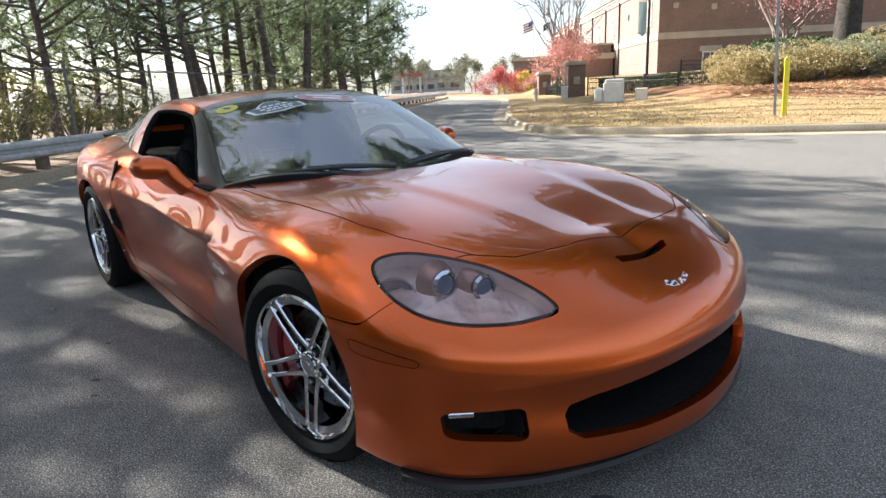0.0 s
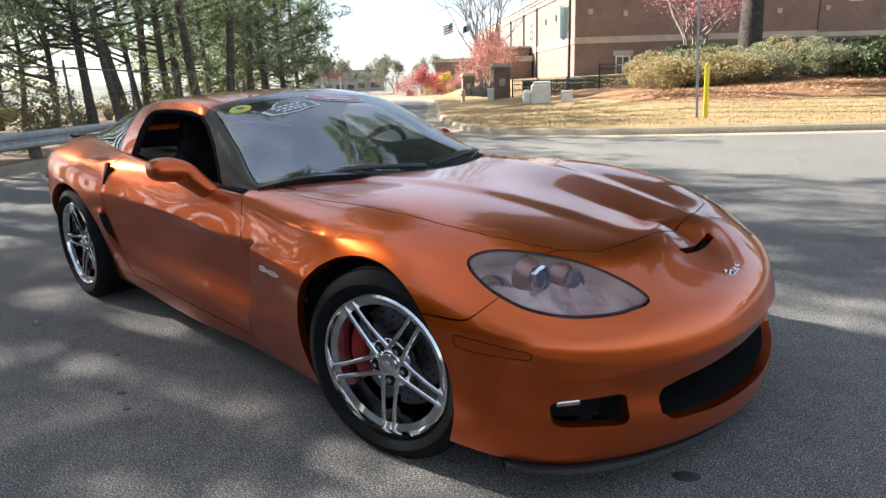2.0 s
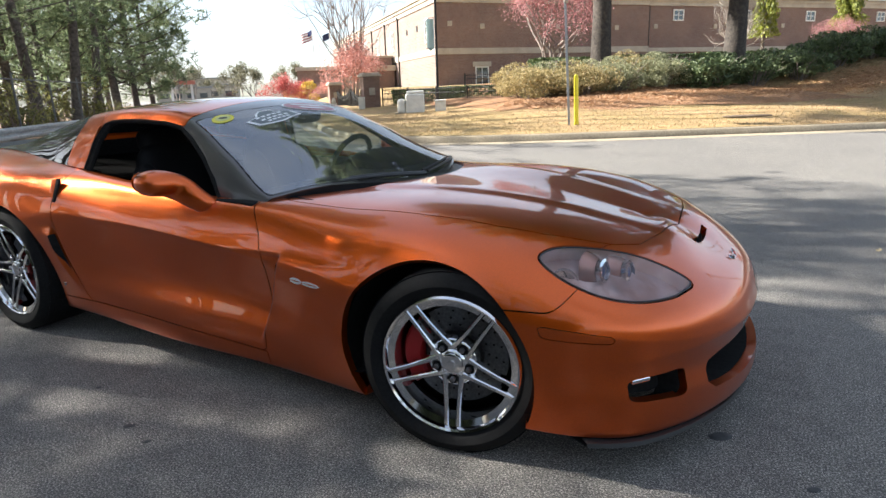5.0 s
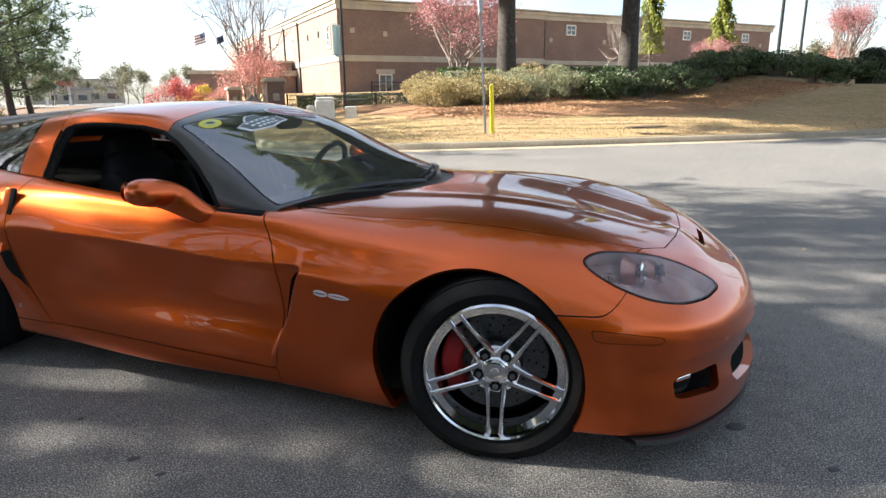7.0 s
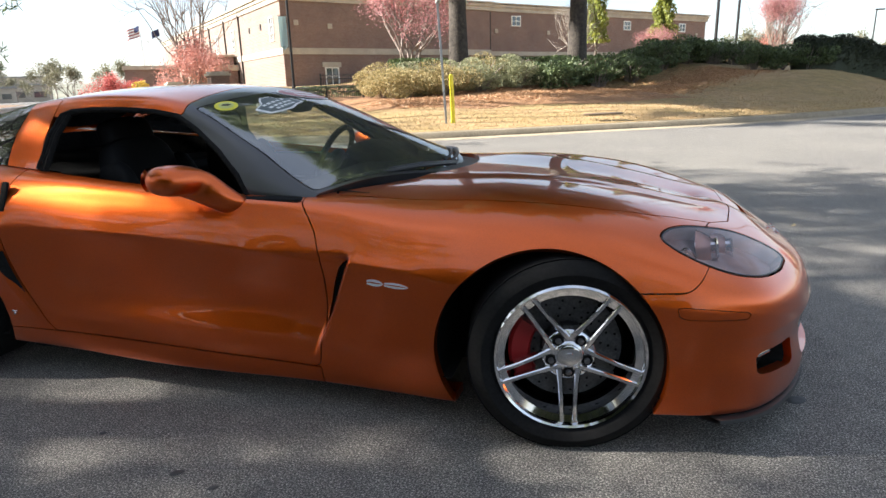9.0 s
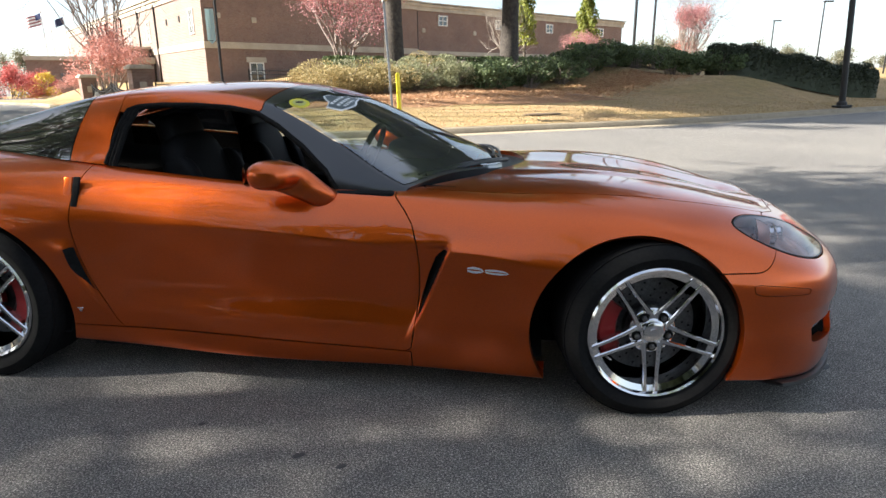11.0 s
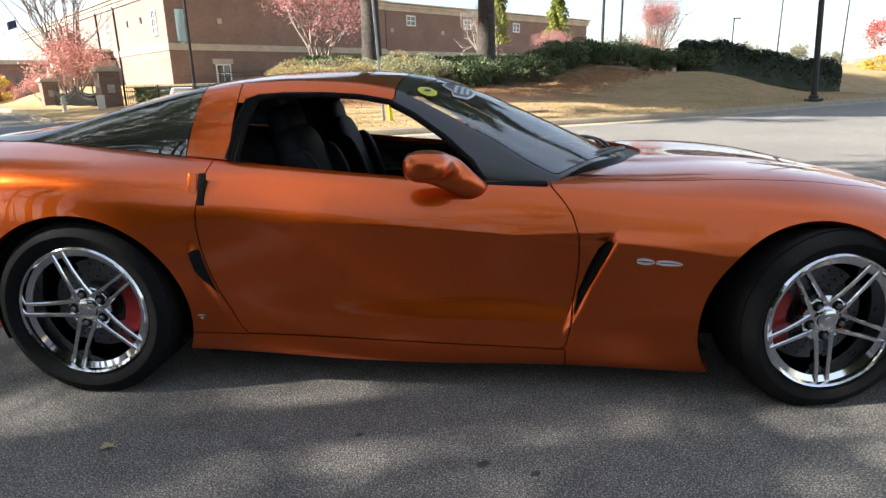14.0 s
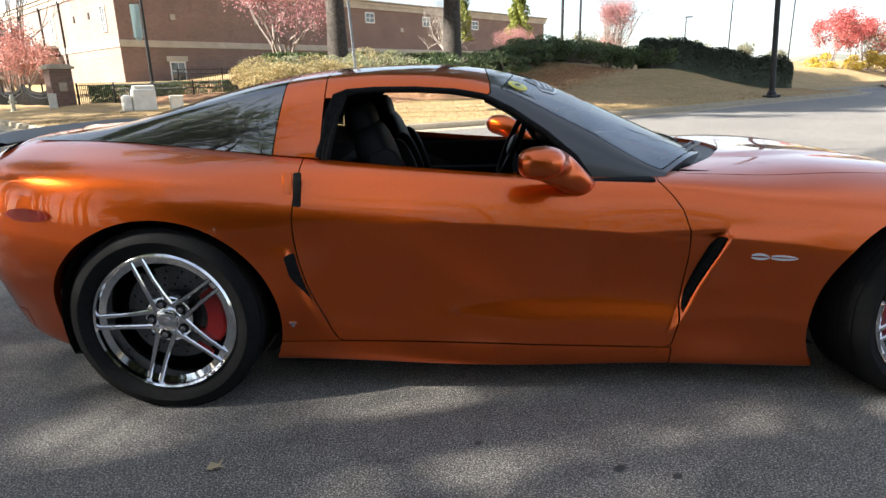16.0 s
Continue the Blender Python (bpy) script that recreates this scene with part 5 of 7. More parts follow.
BRICK = make_brick("red_brown_brick", (0.15, 0.086, 0.068), (0.222, 0.134, 0.108), (0.24, 0.2, 0.17))
CAST = grained("cast_stone", (0.36, 0.31, 0.25), (0.48, 0.43, 0.35), 12, 0.85, 0.15)
ROOFING = grained("roof_felt", (0.2, 0.2, 0.2), (0.3, 0.3, 0.29), 5, 0.9, 0.1)
PIPE = material("dark_bronze_metal", (0.035, 0.03, 0.028), 0.45, 0.6)[0]
IRON = material("black_iron", (0.014, 0.014, 0.015), 0.5, 0.3)[0]
PANE = material("window_pane", (0.05, 0.06, 0.07), 0.05, 0.0, Coat_Weight=1.0)[0]
FRAME = material("white_window_frame", (0.72, 0.71, 0.68), 0.5)[0]
GALV = grained("galvanised_steel", (0.34, 0.35, 0.36), (0.52, 0.53, 0.54), 9, 0.5, 0.05, metal=0.5)

ANG = math.degrees(math.atan2(50.2, 45.8))
school = thing("school_building", "long two-storey red-brown brick building with pale stone bands", "building", pose(-30.7, 55.2, 0, 0, 0, ANG))
# local: x along the shaded front, y back along the sunlit front
def wall(name, size, where, mat=BRICK, label="", bevel=0.0):
    bm = bmesh.new()
    box(bm, size, where, (0, 0, 0), bevel)
    ob = part(name, bm, mat, school, label)
    return ob


wall("brick_wall", (26, 70, 10.1), (13, 35, 4.9), BRICK, "red-brown brick walls")
wall("brick_wall", (43, 60, 10.1), (47.51, 30.6, 4.9), BRICK, "red-brown brick walls")
wall("stone_band", (26.16, 70.16, 0.62), (13, 35, 5.05), CAST, "pale stone band")
wall("stone_band", (43, 60.16, 0.5), (47.5, 30.54, 4.95), CAST, "pale stone band")
for z, h, o in ((10.1, 0.5, 0.12), (10.5, 0.3, 0.25), (10.78, 0.14, 0.4)):
    wall("cornice", (26 + 2 * o, 70 + 2 * o, h), (13, 35, z), CAST, "pale stone cornice")
    wall("cornice", (43.3 + o, 60 + 2 * o, h), (47.6 + o / 2, 30.6, z + 0.02), CAST, "pale stone cornice")
wall("roof", (69, 60, 0.2), (34.5, 31, 10.8), ROOFING, "flat grey roof")


def window(x, y, z, w, h, face, cols=2, rows=2):
    """A window in the front (face 0) or the side (face 1)."""
    ob = new("window")
    ob.parent = school
    ob.matrix_local = pose(x, y, z, 0, 0, 0 if face == 0 else -90)
    tagged(ob, "white-framed window")
    bm = bmesh.new()
    for sx in (-1, 1):
        box(bm, (0.12, 0.14, h), (sx * (w / 2 - 0.06), -0.03, 0))
    for sz in (-1, 1):
        box(bm, (w - 0.24, 0.14, 0.12), (0, -0.03, sz * (h / 2 - 0.06)))
    for i in range(1, cols):
        box(bm, (0.07, 0.1, h - 0.24), (-w / 2 + w * i / cols, -0.03, 0))
    for i in range(1, rows):
        box(bm, (w - 0.24, 0.09, 0.07), (0, -0.028, -h / 2 + h * i / rows))
    part("frame", bm, FRAME, ob)
    for i in range(cols):
        for j in range(rows):
            bm = bmesh.new()
            box(bm, (w / cols - 0.06, 0.03, h / rows - 0.06), (-w / 2 + w * (i + 0.5) / cols, -0.01, -h / 2 + h * (j + 0.5) / rows))
            part("pane", bm, PANE, ob)


for x in (30.5, 40.6, 50.9, 63.2):
    window(x, 0.58, 8.85, 1.5, 1.25, 0)
window(5.1, 0.0, 2.1, 1.55, 2.7, 0, 2, 3)
wall("stone_lintel", (2.1, 0.24, 0.5), (5.1, -0.02, 3.7), CAST, "pale stone lintel")
for x, z in ((1.55, 7.8), (5.2, 7.55), (14.2, 7.5), (21.7, 7.4)):
    wall("wall_vent", (0.5, 0.12, 0.5), (x, -0.04, z), CAST, "small square wall vent", 0.02)
for x, z in ((27.4, 7.6), (36.0, 7.6), (46.5, 7.7), (57.3, 7.8), (66.8, 7.9)):
    wall("wall_vent", (0.5, 0.12, 0.5), (x, 0.56, z), CAST, "small square wall vent", 0.02)
for y in (6.8, 11.2):
    wall("wall_vent", (0.1, 0.35, 0.6), (-0.03, y, 7.9), PIPE, "dark wall light")
for y in (3.0, 18.5, 27, 36, 45, 54):
    window(0.0, y, 7.4, 1.3, 2.4, 1, 2, 3)
for y in (15.3, 22.5, 31, 40, 49):
    bm = bmesh.new()
    tube(bm, [(-0.1, y, 0), (-0.1, y, 9.8)], 0.09, 8)
    box(bm, (0.22, 0.3, 0.3), (-0.11, y, 9.9), (0, 0, 0), 0.02)
    part("drainpipe", bm, PIPE, school, "dark drainpipe")
bm = bmesh.new()
tube(bm, [(26.4, 0.5, 0), (26.4, 0.5, 9.8)], 0.09, 8)
part("drainpipe", bm, PIPE, school, "dark drainpipe")
porch = new("porch")
porch.parent = school
porch.matrix_local = pose(-5.2, 20.5, 0)
tagged(porch, "brick and stone entrance porch")
for nm, size, at, mat in (("porch_wall", (5, 6.4, 4.0), (2.5, 0, 1.9), BRICK), ("porch_band", (5.3, 6.8, 0.7), (2.5, 0, 4.1), CAST), ("porch_top", (4.4, 5.2, 1.1), (2.6, 0, 4.9), BRICK), ("porch_cap", (4.8, 5.6, 0.25), (2.6, 0, 5.55), CAST),
                          ("porch_column", (0.6, 0.6, 3.8), (-0.4, -2.6, 1.9), CAST), ("porch_column", (0.6, 0.6, 3.8), (-0.4, 2.6, 1.9), CAST), ("porch_door", (0.1, 2.4, 3.0), (-0.06, 0, 1.5), PANE)):
    bm = bmesh.new()
    box(bm, size, at, (0, 0, 0), 0.03)
    part(nm, bm, mat, porch)


# a low brick wing far behind the flags
wing = thing("brick_wing", "low brick building beyond the flagpoles", "building", pose(-58.2, 70.8, -0.5, 0, 0, 40))
for nm, size, at, mat in (("wall", (9, 8, 5), (0, 4, 2.5), BRICK), ("parapet", (9.4, 8.4, 0.5), (0, 4, 5.2), CAST)):
    bm = bmesh.new()
    box(bm, size, at)
    part(nm, bm, mat, wing)
for x in np.arange(-3, 4, 3.0):
    bm = bmesh.new()
    box(bm, (2, 0.1, 1.6), (x, -0.03, 2.6))
    part("window", bm, PANE, wing)


# ---------- gate pillars, fence, boxes, posts ----------
def brick_pillar(x, y, z0, h, w):
    p = thing("gate_pillar", "square brick gate pillar with a stone cap", "gate pillar", pose(x, y, z0, 0, 0, ANG), "gate pillars")
    for nm, size, at, mat, lab in (("shaft", (w, w, h), (0, 0, h / 2), BRICK, ""), ("plinth", (w * 1.12, w * 1.12, 0.3), (0, 0, 0.15), BRICK, ""), ("cap", (w * 1.22, w * 1.22, 0.13), (0, 0, h + 0.06), CAST, "pale stone cap"),
                                   ("cap_top", (w * 1.02, w * 1.02, 0.1), (0, 0, h + 0.17), CAST, "pale stone cap"), ("plaque", (0.36, 0.05, 0.42), (0, -w / 2 - 0.01, h * 0.68), CAST, "pale stone plaque")):
        bm = bmesh.new()
        box(bm, size, at, (0, 0, 0), 0.015)
        part(nm, bm, mat, p, lab)
    return p


brick_pillar(-20.0, 28.3, -0.62, 2.7, 1.0)
brick_pillar(-30.5, 37.9, -0.65, 2.45, 1.0)


bm = bmesh.new()
box(bm, (0.022, 0.022, 1.0), (0, 0, 0.5))
bmesh.ops.create_cone(bm, segments=4, radius1=0.0155, radius2=0.0, depth=0.03, matrix=pose(0, 0, 1.015, 0, 0, 45))
PICKET = bpy.data.meshes.new("picket")
bm.to_mesh(PICKET)
bm.free()
PICKET.materials.append(IRON)


def railing(name, label, a, b, z0, h, gapw=0.13, droop=0.0, group=""):
    """An iron railing between two points, pickets and all."""
    a, b = Vector(a), Vector(b)
    length = (b - a).length
    f = thing(name, label, "railing", pose(a.x, a.y, z0, 0, 0, math.degrees(math.atan2(b.y - a.y, b.x - a.x))), group)
    for z in (0.15, h - 0.3, h - 0.08):
        bm = bmesh.new()
        n = 12
        tube(bm, [(length * i / n, 0, z - droop * 4 * (i / n) * (1 - i / n) * (z > 1)) for i in range(n + 1)], 0.022, 6)
        part("rail", bm, IRON, f)
    for x in np.arange(0.06, length, gapw):
        t = x / length
        top = h - droop * 4 * t * (1 - t)
        ob = new("picket", PICKET)
        ob.parent, ob.location, ob.scale = f, (x, 0, 0.055), (1, 1, top - 0.05)
    for x in np.arange(0, length + 0.1, 2.4):
        bm = bmesh.new()
        box(bm, (0.07, 0.07, h + 0.08), (x, 0, h / 2), (0, 0, 0), 0.01)
        part("post", bm, IRON, f)
    return f


railing("iron_railing", "black iron railing beside the gate pillar", (-19.4, 28.7), (-9.6, 25.6), -0.5, 1.85)
railing("iron_railing", "black iron railing along the brick front", (-16, 33), (-3, 36), 0.2, 1.9)
railing("iron_gate", "black iron gate with a sagging top rail", (-20.6, 28.9), (-25.1, 33.0), -0.6, 2.0, 0.1, 0.45, "gate leaves")
railing("iron_gate", "black iron gate with a sagging top rail", (-25.3, 33.2), (-29.8, 37.3), -0.6, 2.0, 0.1, 0.45, "gate leaves")

GREEN_BOX = grained("pale_utility_paint", (0.6, 0.59, 0.54), (0.74, 0.73, 0.68), 6, 0.6, 0.05)
cab = thing("utility_cabinet", "pale beige utility cabinet on the lawn", "utility cabinet", pose(-11.9, 20.0, ground_z(-11.9, 20.0) - 0.05, 0, 0, 32))
for nm, size, at, bev in (("body", (0.8, 0.75, 0.82), (0.16, 0, 0.44), 0.07), ("lid", (0.74, 0.7, 0.14), (0.19, 0.03, 0.9), 0.065), ("side_box", (0.34, 0.64, 0.62), (-0.42, -0.02, 0.34), 0.12), ("base", (1.3, 0.9, 0.08), (-0.06, 0, 0.04), 0.01), ("door_handle", (0.03, 0.04, 0.16), (0.42, -0.39, 0.48), 0.005)):
    bm = bmesh.new()
    box(bm, size, at, (0, 0, 0), bev)
    part(nm, bm, GREEN_BOX if nm != "base" else CONCRETE, cab)
for x, y, h, w in ((-10.7, 20.4, 0.42, 0.45), (-19.2, 26.3, 0.62, 0.34)):
    small = thing("service_pedestal", "small grey-green service box on the grass", "utility cabinet", pose(x, y, ground_z(x, y) - 0.03, 0, 0, 30), "service boxes")
    for nm, size, at, bev in (("body", (w, w * 0.9, h), (0, 0, h / 2), 0.03), ("lid", (w * 1.08, w * 0.98, 0.08), (0, 0, h + 0.03), 0.02)):
        bm = bmesh.new()
        box(bm, size, at, (0, 0, 0), bev)
        part(nm, bm, GREEN_BOX, small)

YELLOW = grained("yellow_marker_plastic", (0.66, 0.55, 0.02), (0.8, 0.7, 0.04), 15, 0.45, 0.05)
post = thing("marker_post", "bright yellow round-topped marker post in the grass", "marker post", pose(-2.5, 12.95, ground_z(-2.5, 12.95) - 0.03, 1.0, -1.5, 0))
bm = bmesh.new()
lathe(bm, [(0.055, 0), (0.055, 1.2), (0.05, 1.235), (0.03, 1.26), (0.0001, 1.265)], 20)
part("sleeve", bm, YELLOW, post, "", True)
bm = bmesh.new()
lathe(bm, [(0.062, 0.0), (0.062, 0.06), (0.056, 0.07)], 20)
part("collar", bm, YELLOW, post, "", True)

sign = thing("street_sign", "thin galvanised sign post leaning slightly, sign seen edge-on", "sign", pose(-2.66, 12.85, ground_z(-2.66, 12.85) - 0.05, 0, -3.0, 20))
bm = bmesh.new()
for x in (-0.025, 0.025):
    box(bm, (0.006, 0.03, 3.35), (x, 0, 1.67))
box(bm, (0.05, 0.006, 3.35), (0, 0.012, 1.67))
part("post", bm, GALV, sign, "channel steel post")
bm = bmesh.new()
box(bm, (0.10, 0.46, 0.6), (0.02, 0.0, 3.3), (0, 0, 0), 0.004)
part("sign_plate", bm, GALV, sign, "metal plate seen from its edge")


def lamp_pole(x, y, z, h, r, label, head=True, lean=0.0):
    p = thing("street_lamp", label, "street lamp", pose(x, y, z, 0, lean, 0), "lamp poles")
    bm = bmesh.new()
    tube(bm, [(0, 0, 0), (0, 0, h)], [r, r * 0.75], 12)
    part("pole", bm, IRON, p)
    bm = bmesh.new()
    box(bm, (r * 4.2, r * 4.2, 0.1), (0, 0, 0.05), (0, 0, 20), 0.02)
    lathe(bm, [(r * 1.6, 0.08), (r * 1.5, 0.2), (r, 0.26)], 12)
    part("base_plate", bm, IRON, p)
    if head:
        bm = bmesh.new()
        box(bm, (0.9, 0.35, 0.14), (0.35, 0, h), (0, 0, 0), 0.03)
        part("lamp_head", bm, IRON, p)
    return p


lamp_pole(12.6, 22.6, ground_z(12.6, 22.6), 9.0, 0.115, "tall black lamp pole on the lawn by the kerb", True, -3.0)
lamp_pole(-15.15, 28.0, -0.5, 9.0, 0.08, "tall thin black lamp pole before the brick wall")
banner = thing("pole_banner", "narrow white and blue banner on the thin lamp pole", "banner", pose(-15.15, 28.0, -0.5, 0, 0, 20))
bm = bmesh.new()
rows = [[bm.verts.new((-0.1 - 0.42 * k, 0.02 * math.sin(5 * k + z), z)) for k in (0, 0.25, 0.5, 0.75, 1)] for z in (3.95, 4.15, 4.6, 5.1, 5.45)]
for k, v in enumerate(rows[0]):
    v.co.z -= 0.2 * (1 - abs(k - 2) / 2)
for a, b in zip(rows, rows[1:]):
    for i in range(4):
        bm.faces.new((a[i], a[i + 1], b[i + 1], b[i]))
bmesh.ops.solidify(bm, geom=bm.faces[:], thickness=0.006)
part("cloth", bm, material("banner_cloth", (0.5, 0.62, 0.62), 0.8)[0], banner, "pale blue-white cloth")
bm = bmesh.new()
for z in (5.5, 3.92):
    tube(bm, [(0, 0, z), (-0.56, 0, z)], 0.012, 6)
part("bracket", bm, IRON, banner)
lamp_pole(9.9, 56.6, 2, 12, 0.14, "tall dark lamp pole behind the hedge")
lamp_pole(11.5, 56.4, 2, 12, 0.11, "tall dark lamp pole behind the hedge")
lamp_pole(29.7, 66.8, 1, 7.8, 0.08, "thin far lamp pole with a flat head")
lamp_pole(30.6, 82.5, 1, 7.4, 0.09, "thin far lamp pole with a flat head")
lamp_pole(33.5, 61.5, 1, 11.0, 0.07, "thin far lamp pole with a flat head")

hyd = thing("fire_hydrant", "pale fire hydrant on the grass by the gate", "fire hydrant", pose(-20.5, 25.4, ground_z(-20.5, 25.4)))
HYD = grained("hydrant_paint", (0.45, 0.42, 0.34), (0.6, 0.57, 0.48), 20, 0.5, 0.05)
for nm, prof, m in (("barrel", [(0.14, 0), (0.14, 0.05), (0.09, 0.06), (0.09, 0.5), (0.12, 0.52), (0.12, 0.56)], Matrix()), ("bonnet", [(0.12, 0.56), (0.1, 0.66), (0.05, 0.73), (0.0001, 0.76)], Matrix()),
                    ("nozzle", [(0.05, 0), (0.05, 0.16), (0.06, 0.16), (0.06, 0.2), (0.0001, 0.2)], pose(0, 0, 0.42, 90, 0, 0)), ("nozzle", [(0.04, 0), (0.04, 0.14), (0.05, 0.14), (0.05, 0.18), (0.0001, 0.18)], pose(0, 0, 0.42, 0, 90, 0))):
    bm = bmesh.new()
    lathe(bm, prof, 16, m)
    part(nm, bm, HYD, hyd, "", True)

bm = bmesh.new()
gx, gy = 1.25, 15.9
lathe(bm, [(0.0001, 0.02), (0.75, 0.02), (0.8, 0.0)], 24, pose(gx, gy, ground_z(gx, gy) + 0.01, 0, 0, 40) @ Matrix.Diagonal((0.9, 0.42, 1, 1)))
tagged(part("drain_cover", bm, grained("rusty_iron", (0.09, 0.06, 0.035), (0.16, 0.11, 0.07), 30, 0.8, 0.2)), "dark rusty drain cover in the grass", "drain cover")

# flags
FLAG_RED = material("faded_red_cloth", (0.3, 0.12, 0.12), 0.8)[0]
for i, (x, y, h, cloth) in enumerate(((-69.0, 80.6, 11.6, 1), (-70.6, 84, 9.4, 0), (-70.2, 86.5, 11.8, 2))):
    fp = thing("flagpole", ("white flagpole with a striped flag", "bare white flagpole before the school", "white flagpole with a dark flag")[(1, 0, 2).index(cloth)], "flagpole", pose(x, y, 0), "flagpoles")
    bm = bmesh.new()
    tube(bm, [(0, 0, 0), (0, 0, h)], [0.1, 0.06], 8)
    bmesh.ops.create_uvsphere(bm, u_segments=8, v_segments=6, radius=0.14, matrix=Matrix.Translation((0, 0, h)))
    part("pole", bm, FRAME, fp)
    if cloth:
        w, hh = (2.6, 1.5) if cloth == 1 else (1.5, 1.1)
        for k in range(7 if cloth == 1 else 1):
            bm = bmesh.new()
            n = 10
            nn = 7 if cloth == 1 else 1
            rows = []
            for j in range(n + 1):
                t = j / n
                dy = 0.22 * math.sin(6 * t)
                dz = -0.75 * t
                rows.append([bm.verts.new((-w * t * 0.8, dy - 0.45 * t, h - 0.15 + dz - hh * q)) for q in (k / nn, (k + 1) / nn)])
            for p, q in zip(rows, rows[1:]):
                bm.faces.new((p[0], q[0], q[1], p[1]))
            part("cloth", bm, (FLAG_RED if k % 2 == 0 else FRAME) if cloth == 1 else material("navy_cloth", (0.02, 0.025, 0.06), 0.8)[0], fp)
        if cloth == 1:
            bm = bmesh.new()
            sheet(bm, [(0, -0.03, h - 0.13), (-0.95, -0.1, h - 0.5), (-0.95, -0.1, h - 1.25), (0, -0.03, h - 0.95)], [(0, 1, 2, 3)])
            part("canton", bm, material("blue_cloth", (0.02, 0.03, 0.1), 0.8)[0], fp)

# far buildings down the road
for x, y, w, h, mat, lab in ((-150, 118, 14, 3.6, CAST, "pale low shop far down the road"), (-168, 140, 22, 4.6, CAST, "pale far building down the road"), (-205, 168, 30, 8, CAST, "pale far building on the hill")):
    hb = thing("far_building", lab, "building", pose(x, y, 0, 0, 0, 50))
    bm = bmesh.new()
    box(bm, (w, 10, h), (0, 0, h / 2))
    part("wall", bm, mat, hb)
    bm = bmesh.new()
    box(bm, (w + 1, 11, 0.5), (0, 0, h + 0.2))
    part("roof", bm, ROOFING, hb)
    for k in range(4):
        bm = bmesh.new()
        box(bm, (w * 0.14, 0.2, h * 0.35), (-w * 0.36 + k * w * 0.24, -5.05, h * 0.45))
        part("window", bm, PANE, hb)
canopy = thing("filling_station_canopy", "red flat canopy on posts down the road", "canopy", pose(-118, 92, 0, 0, 0, 50))
bm = bmesh.new()
box(bm, (6, 5, 0.8), (0, 0, 4.4), (0, 0, 0), 0.05)
part("canopy_top", bm, material("faded_red_sheet", (0.36, 0.12, 0.08), 0.6)[0], canopy, "red canopy edge")
for x in (-3, 3):
    bm = bmesh.new()
    box(bm, (0.5, 0.5, 4.0), (x * 0.7, 0, 2.0))
    part("canopy_post", bm, FRAME, canopy)


# ---------- guard rail and chain-link fence ----------
BEAM = [(-0.0, 0.29), (-0.045, 0.32), (-0.055, 0.36), (-0.045, 0.40), (-0.0, 0.43), (0.0, 0.46), (-0.045, 0.49), (-0.055, 0.53), (-0.045, 0.57), (-0.0, 0.60), (0.008, 0.60), (0.012, 0.445), (0.008, 0.29)]
guard = thing("guard_rail", "grey galvanised guard rail on wooden posts", "guard rail")
fine = []
for a, b in zip(RAIL[1:], RAIL[2:]):
    k = max(2, int(np.hypot(*(b - a)) / 0.6))
    fine += [a + (b - a) * i / k for i in range(k)]
fine = np.array(fine)
for _ in range(6):
    fine[1:-1] = 0.25 * fine[:-2] + 0.5 * fine[1:-1] + 0.25 * fine[2:]
normal = np.gradient(fine, axis=0)
normal = np.stack([-normal[:, 1], normal[:, 0]], 1) / np.hypot(*normal.T)[:, None]
beam_line = fine + 0.55 * normal
bm = bmesh.new()
rings = []
for p, e in zip(beam_line, normal):
    rings.append([bm.verts.new((p[0] + e[0] * s, p[1] + e[1] * s, z + 0.03)) for s, z in BEAM])
for a, b in zip(rings, rings[1:]):
    for i in range(len(BEAM) - 1):
        bm.faces.new((a[i], b[i], b[i + 1], a[i + 1]))
part("beam", bm, GALV, guard, "corrugated steel beam", True)
WOOD_POST = grained("weathered_post", (0.1, 0.075, 0.05), (0.2, 0.16, 0.12), 12, 0.9, 0.4)
for p, e, f in list(zip(beam_line, normal, fine))[1::3][:40]:
    bm = bmesh.new()
    box(bm, (0.15, 0.18, 0.75), (p[0] + e[0] * 0.13, p[1] + e[1] * 0.13, 0.25), (0, 0, math.degrees(math.atan2(e[1], e[0]))), 0.012)
    part("post", bm, WOOD_POST, guard)

WIRE = grained("dull_wire", (0.1, 0.1, 0.1), (0.2, 0.2, 0.2), 9, 0.6, 0.05, metal=0.4)
link = thing("chain_link_fence", "thin chain-link fence behind the guard rail", "fence")
fence_line = (fine + 2.6 * normal)[2:70]
bm = bmesh.new()
tube(bm, [(p[0], p[1], 1.95) for p in fence_line], 0.025, 6)
part("top_rail", bm, WIRE, link)
for p in fence_line[::5]:
    bm = bmesh.new()
    tube(bm, [(p[0], p[1], 0), (p[0], p[1], 2.15)], 0.035, 8)
    part("post", bm, WIRE, link)
bm = bmesh.new()
for i in range(len(fence_line) - 1):
    a, b = fence_line[i], fence_line[i + 1]
    length = np.hypot(*(b - a))
    k = int(length / 0.14)
    for j in range(k):
        for s in (-1, 1):
            t0, t1 = j / k, j / k + s * 1.85 / length
            q0, q1 = a + (b - a) * t0, a + (b - a) * t1
            z0, z1 = 0.1, 1.93
            vs = [bm.verts.new(q) for q in ((q0[0], q0[1], z0), (q0[0] + 0.0015, q0[1] + 0.0015, z0), (q1[0] + 0.0015, q1[1] + 0.0015, z1), (q1[0], q1[1], z1))]
            bm.faces.new(vs)
tagged(part("mesh", bm, WIRE, link, "fine wire mesh"), kind="stuff")

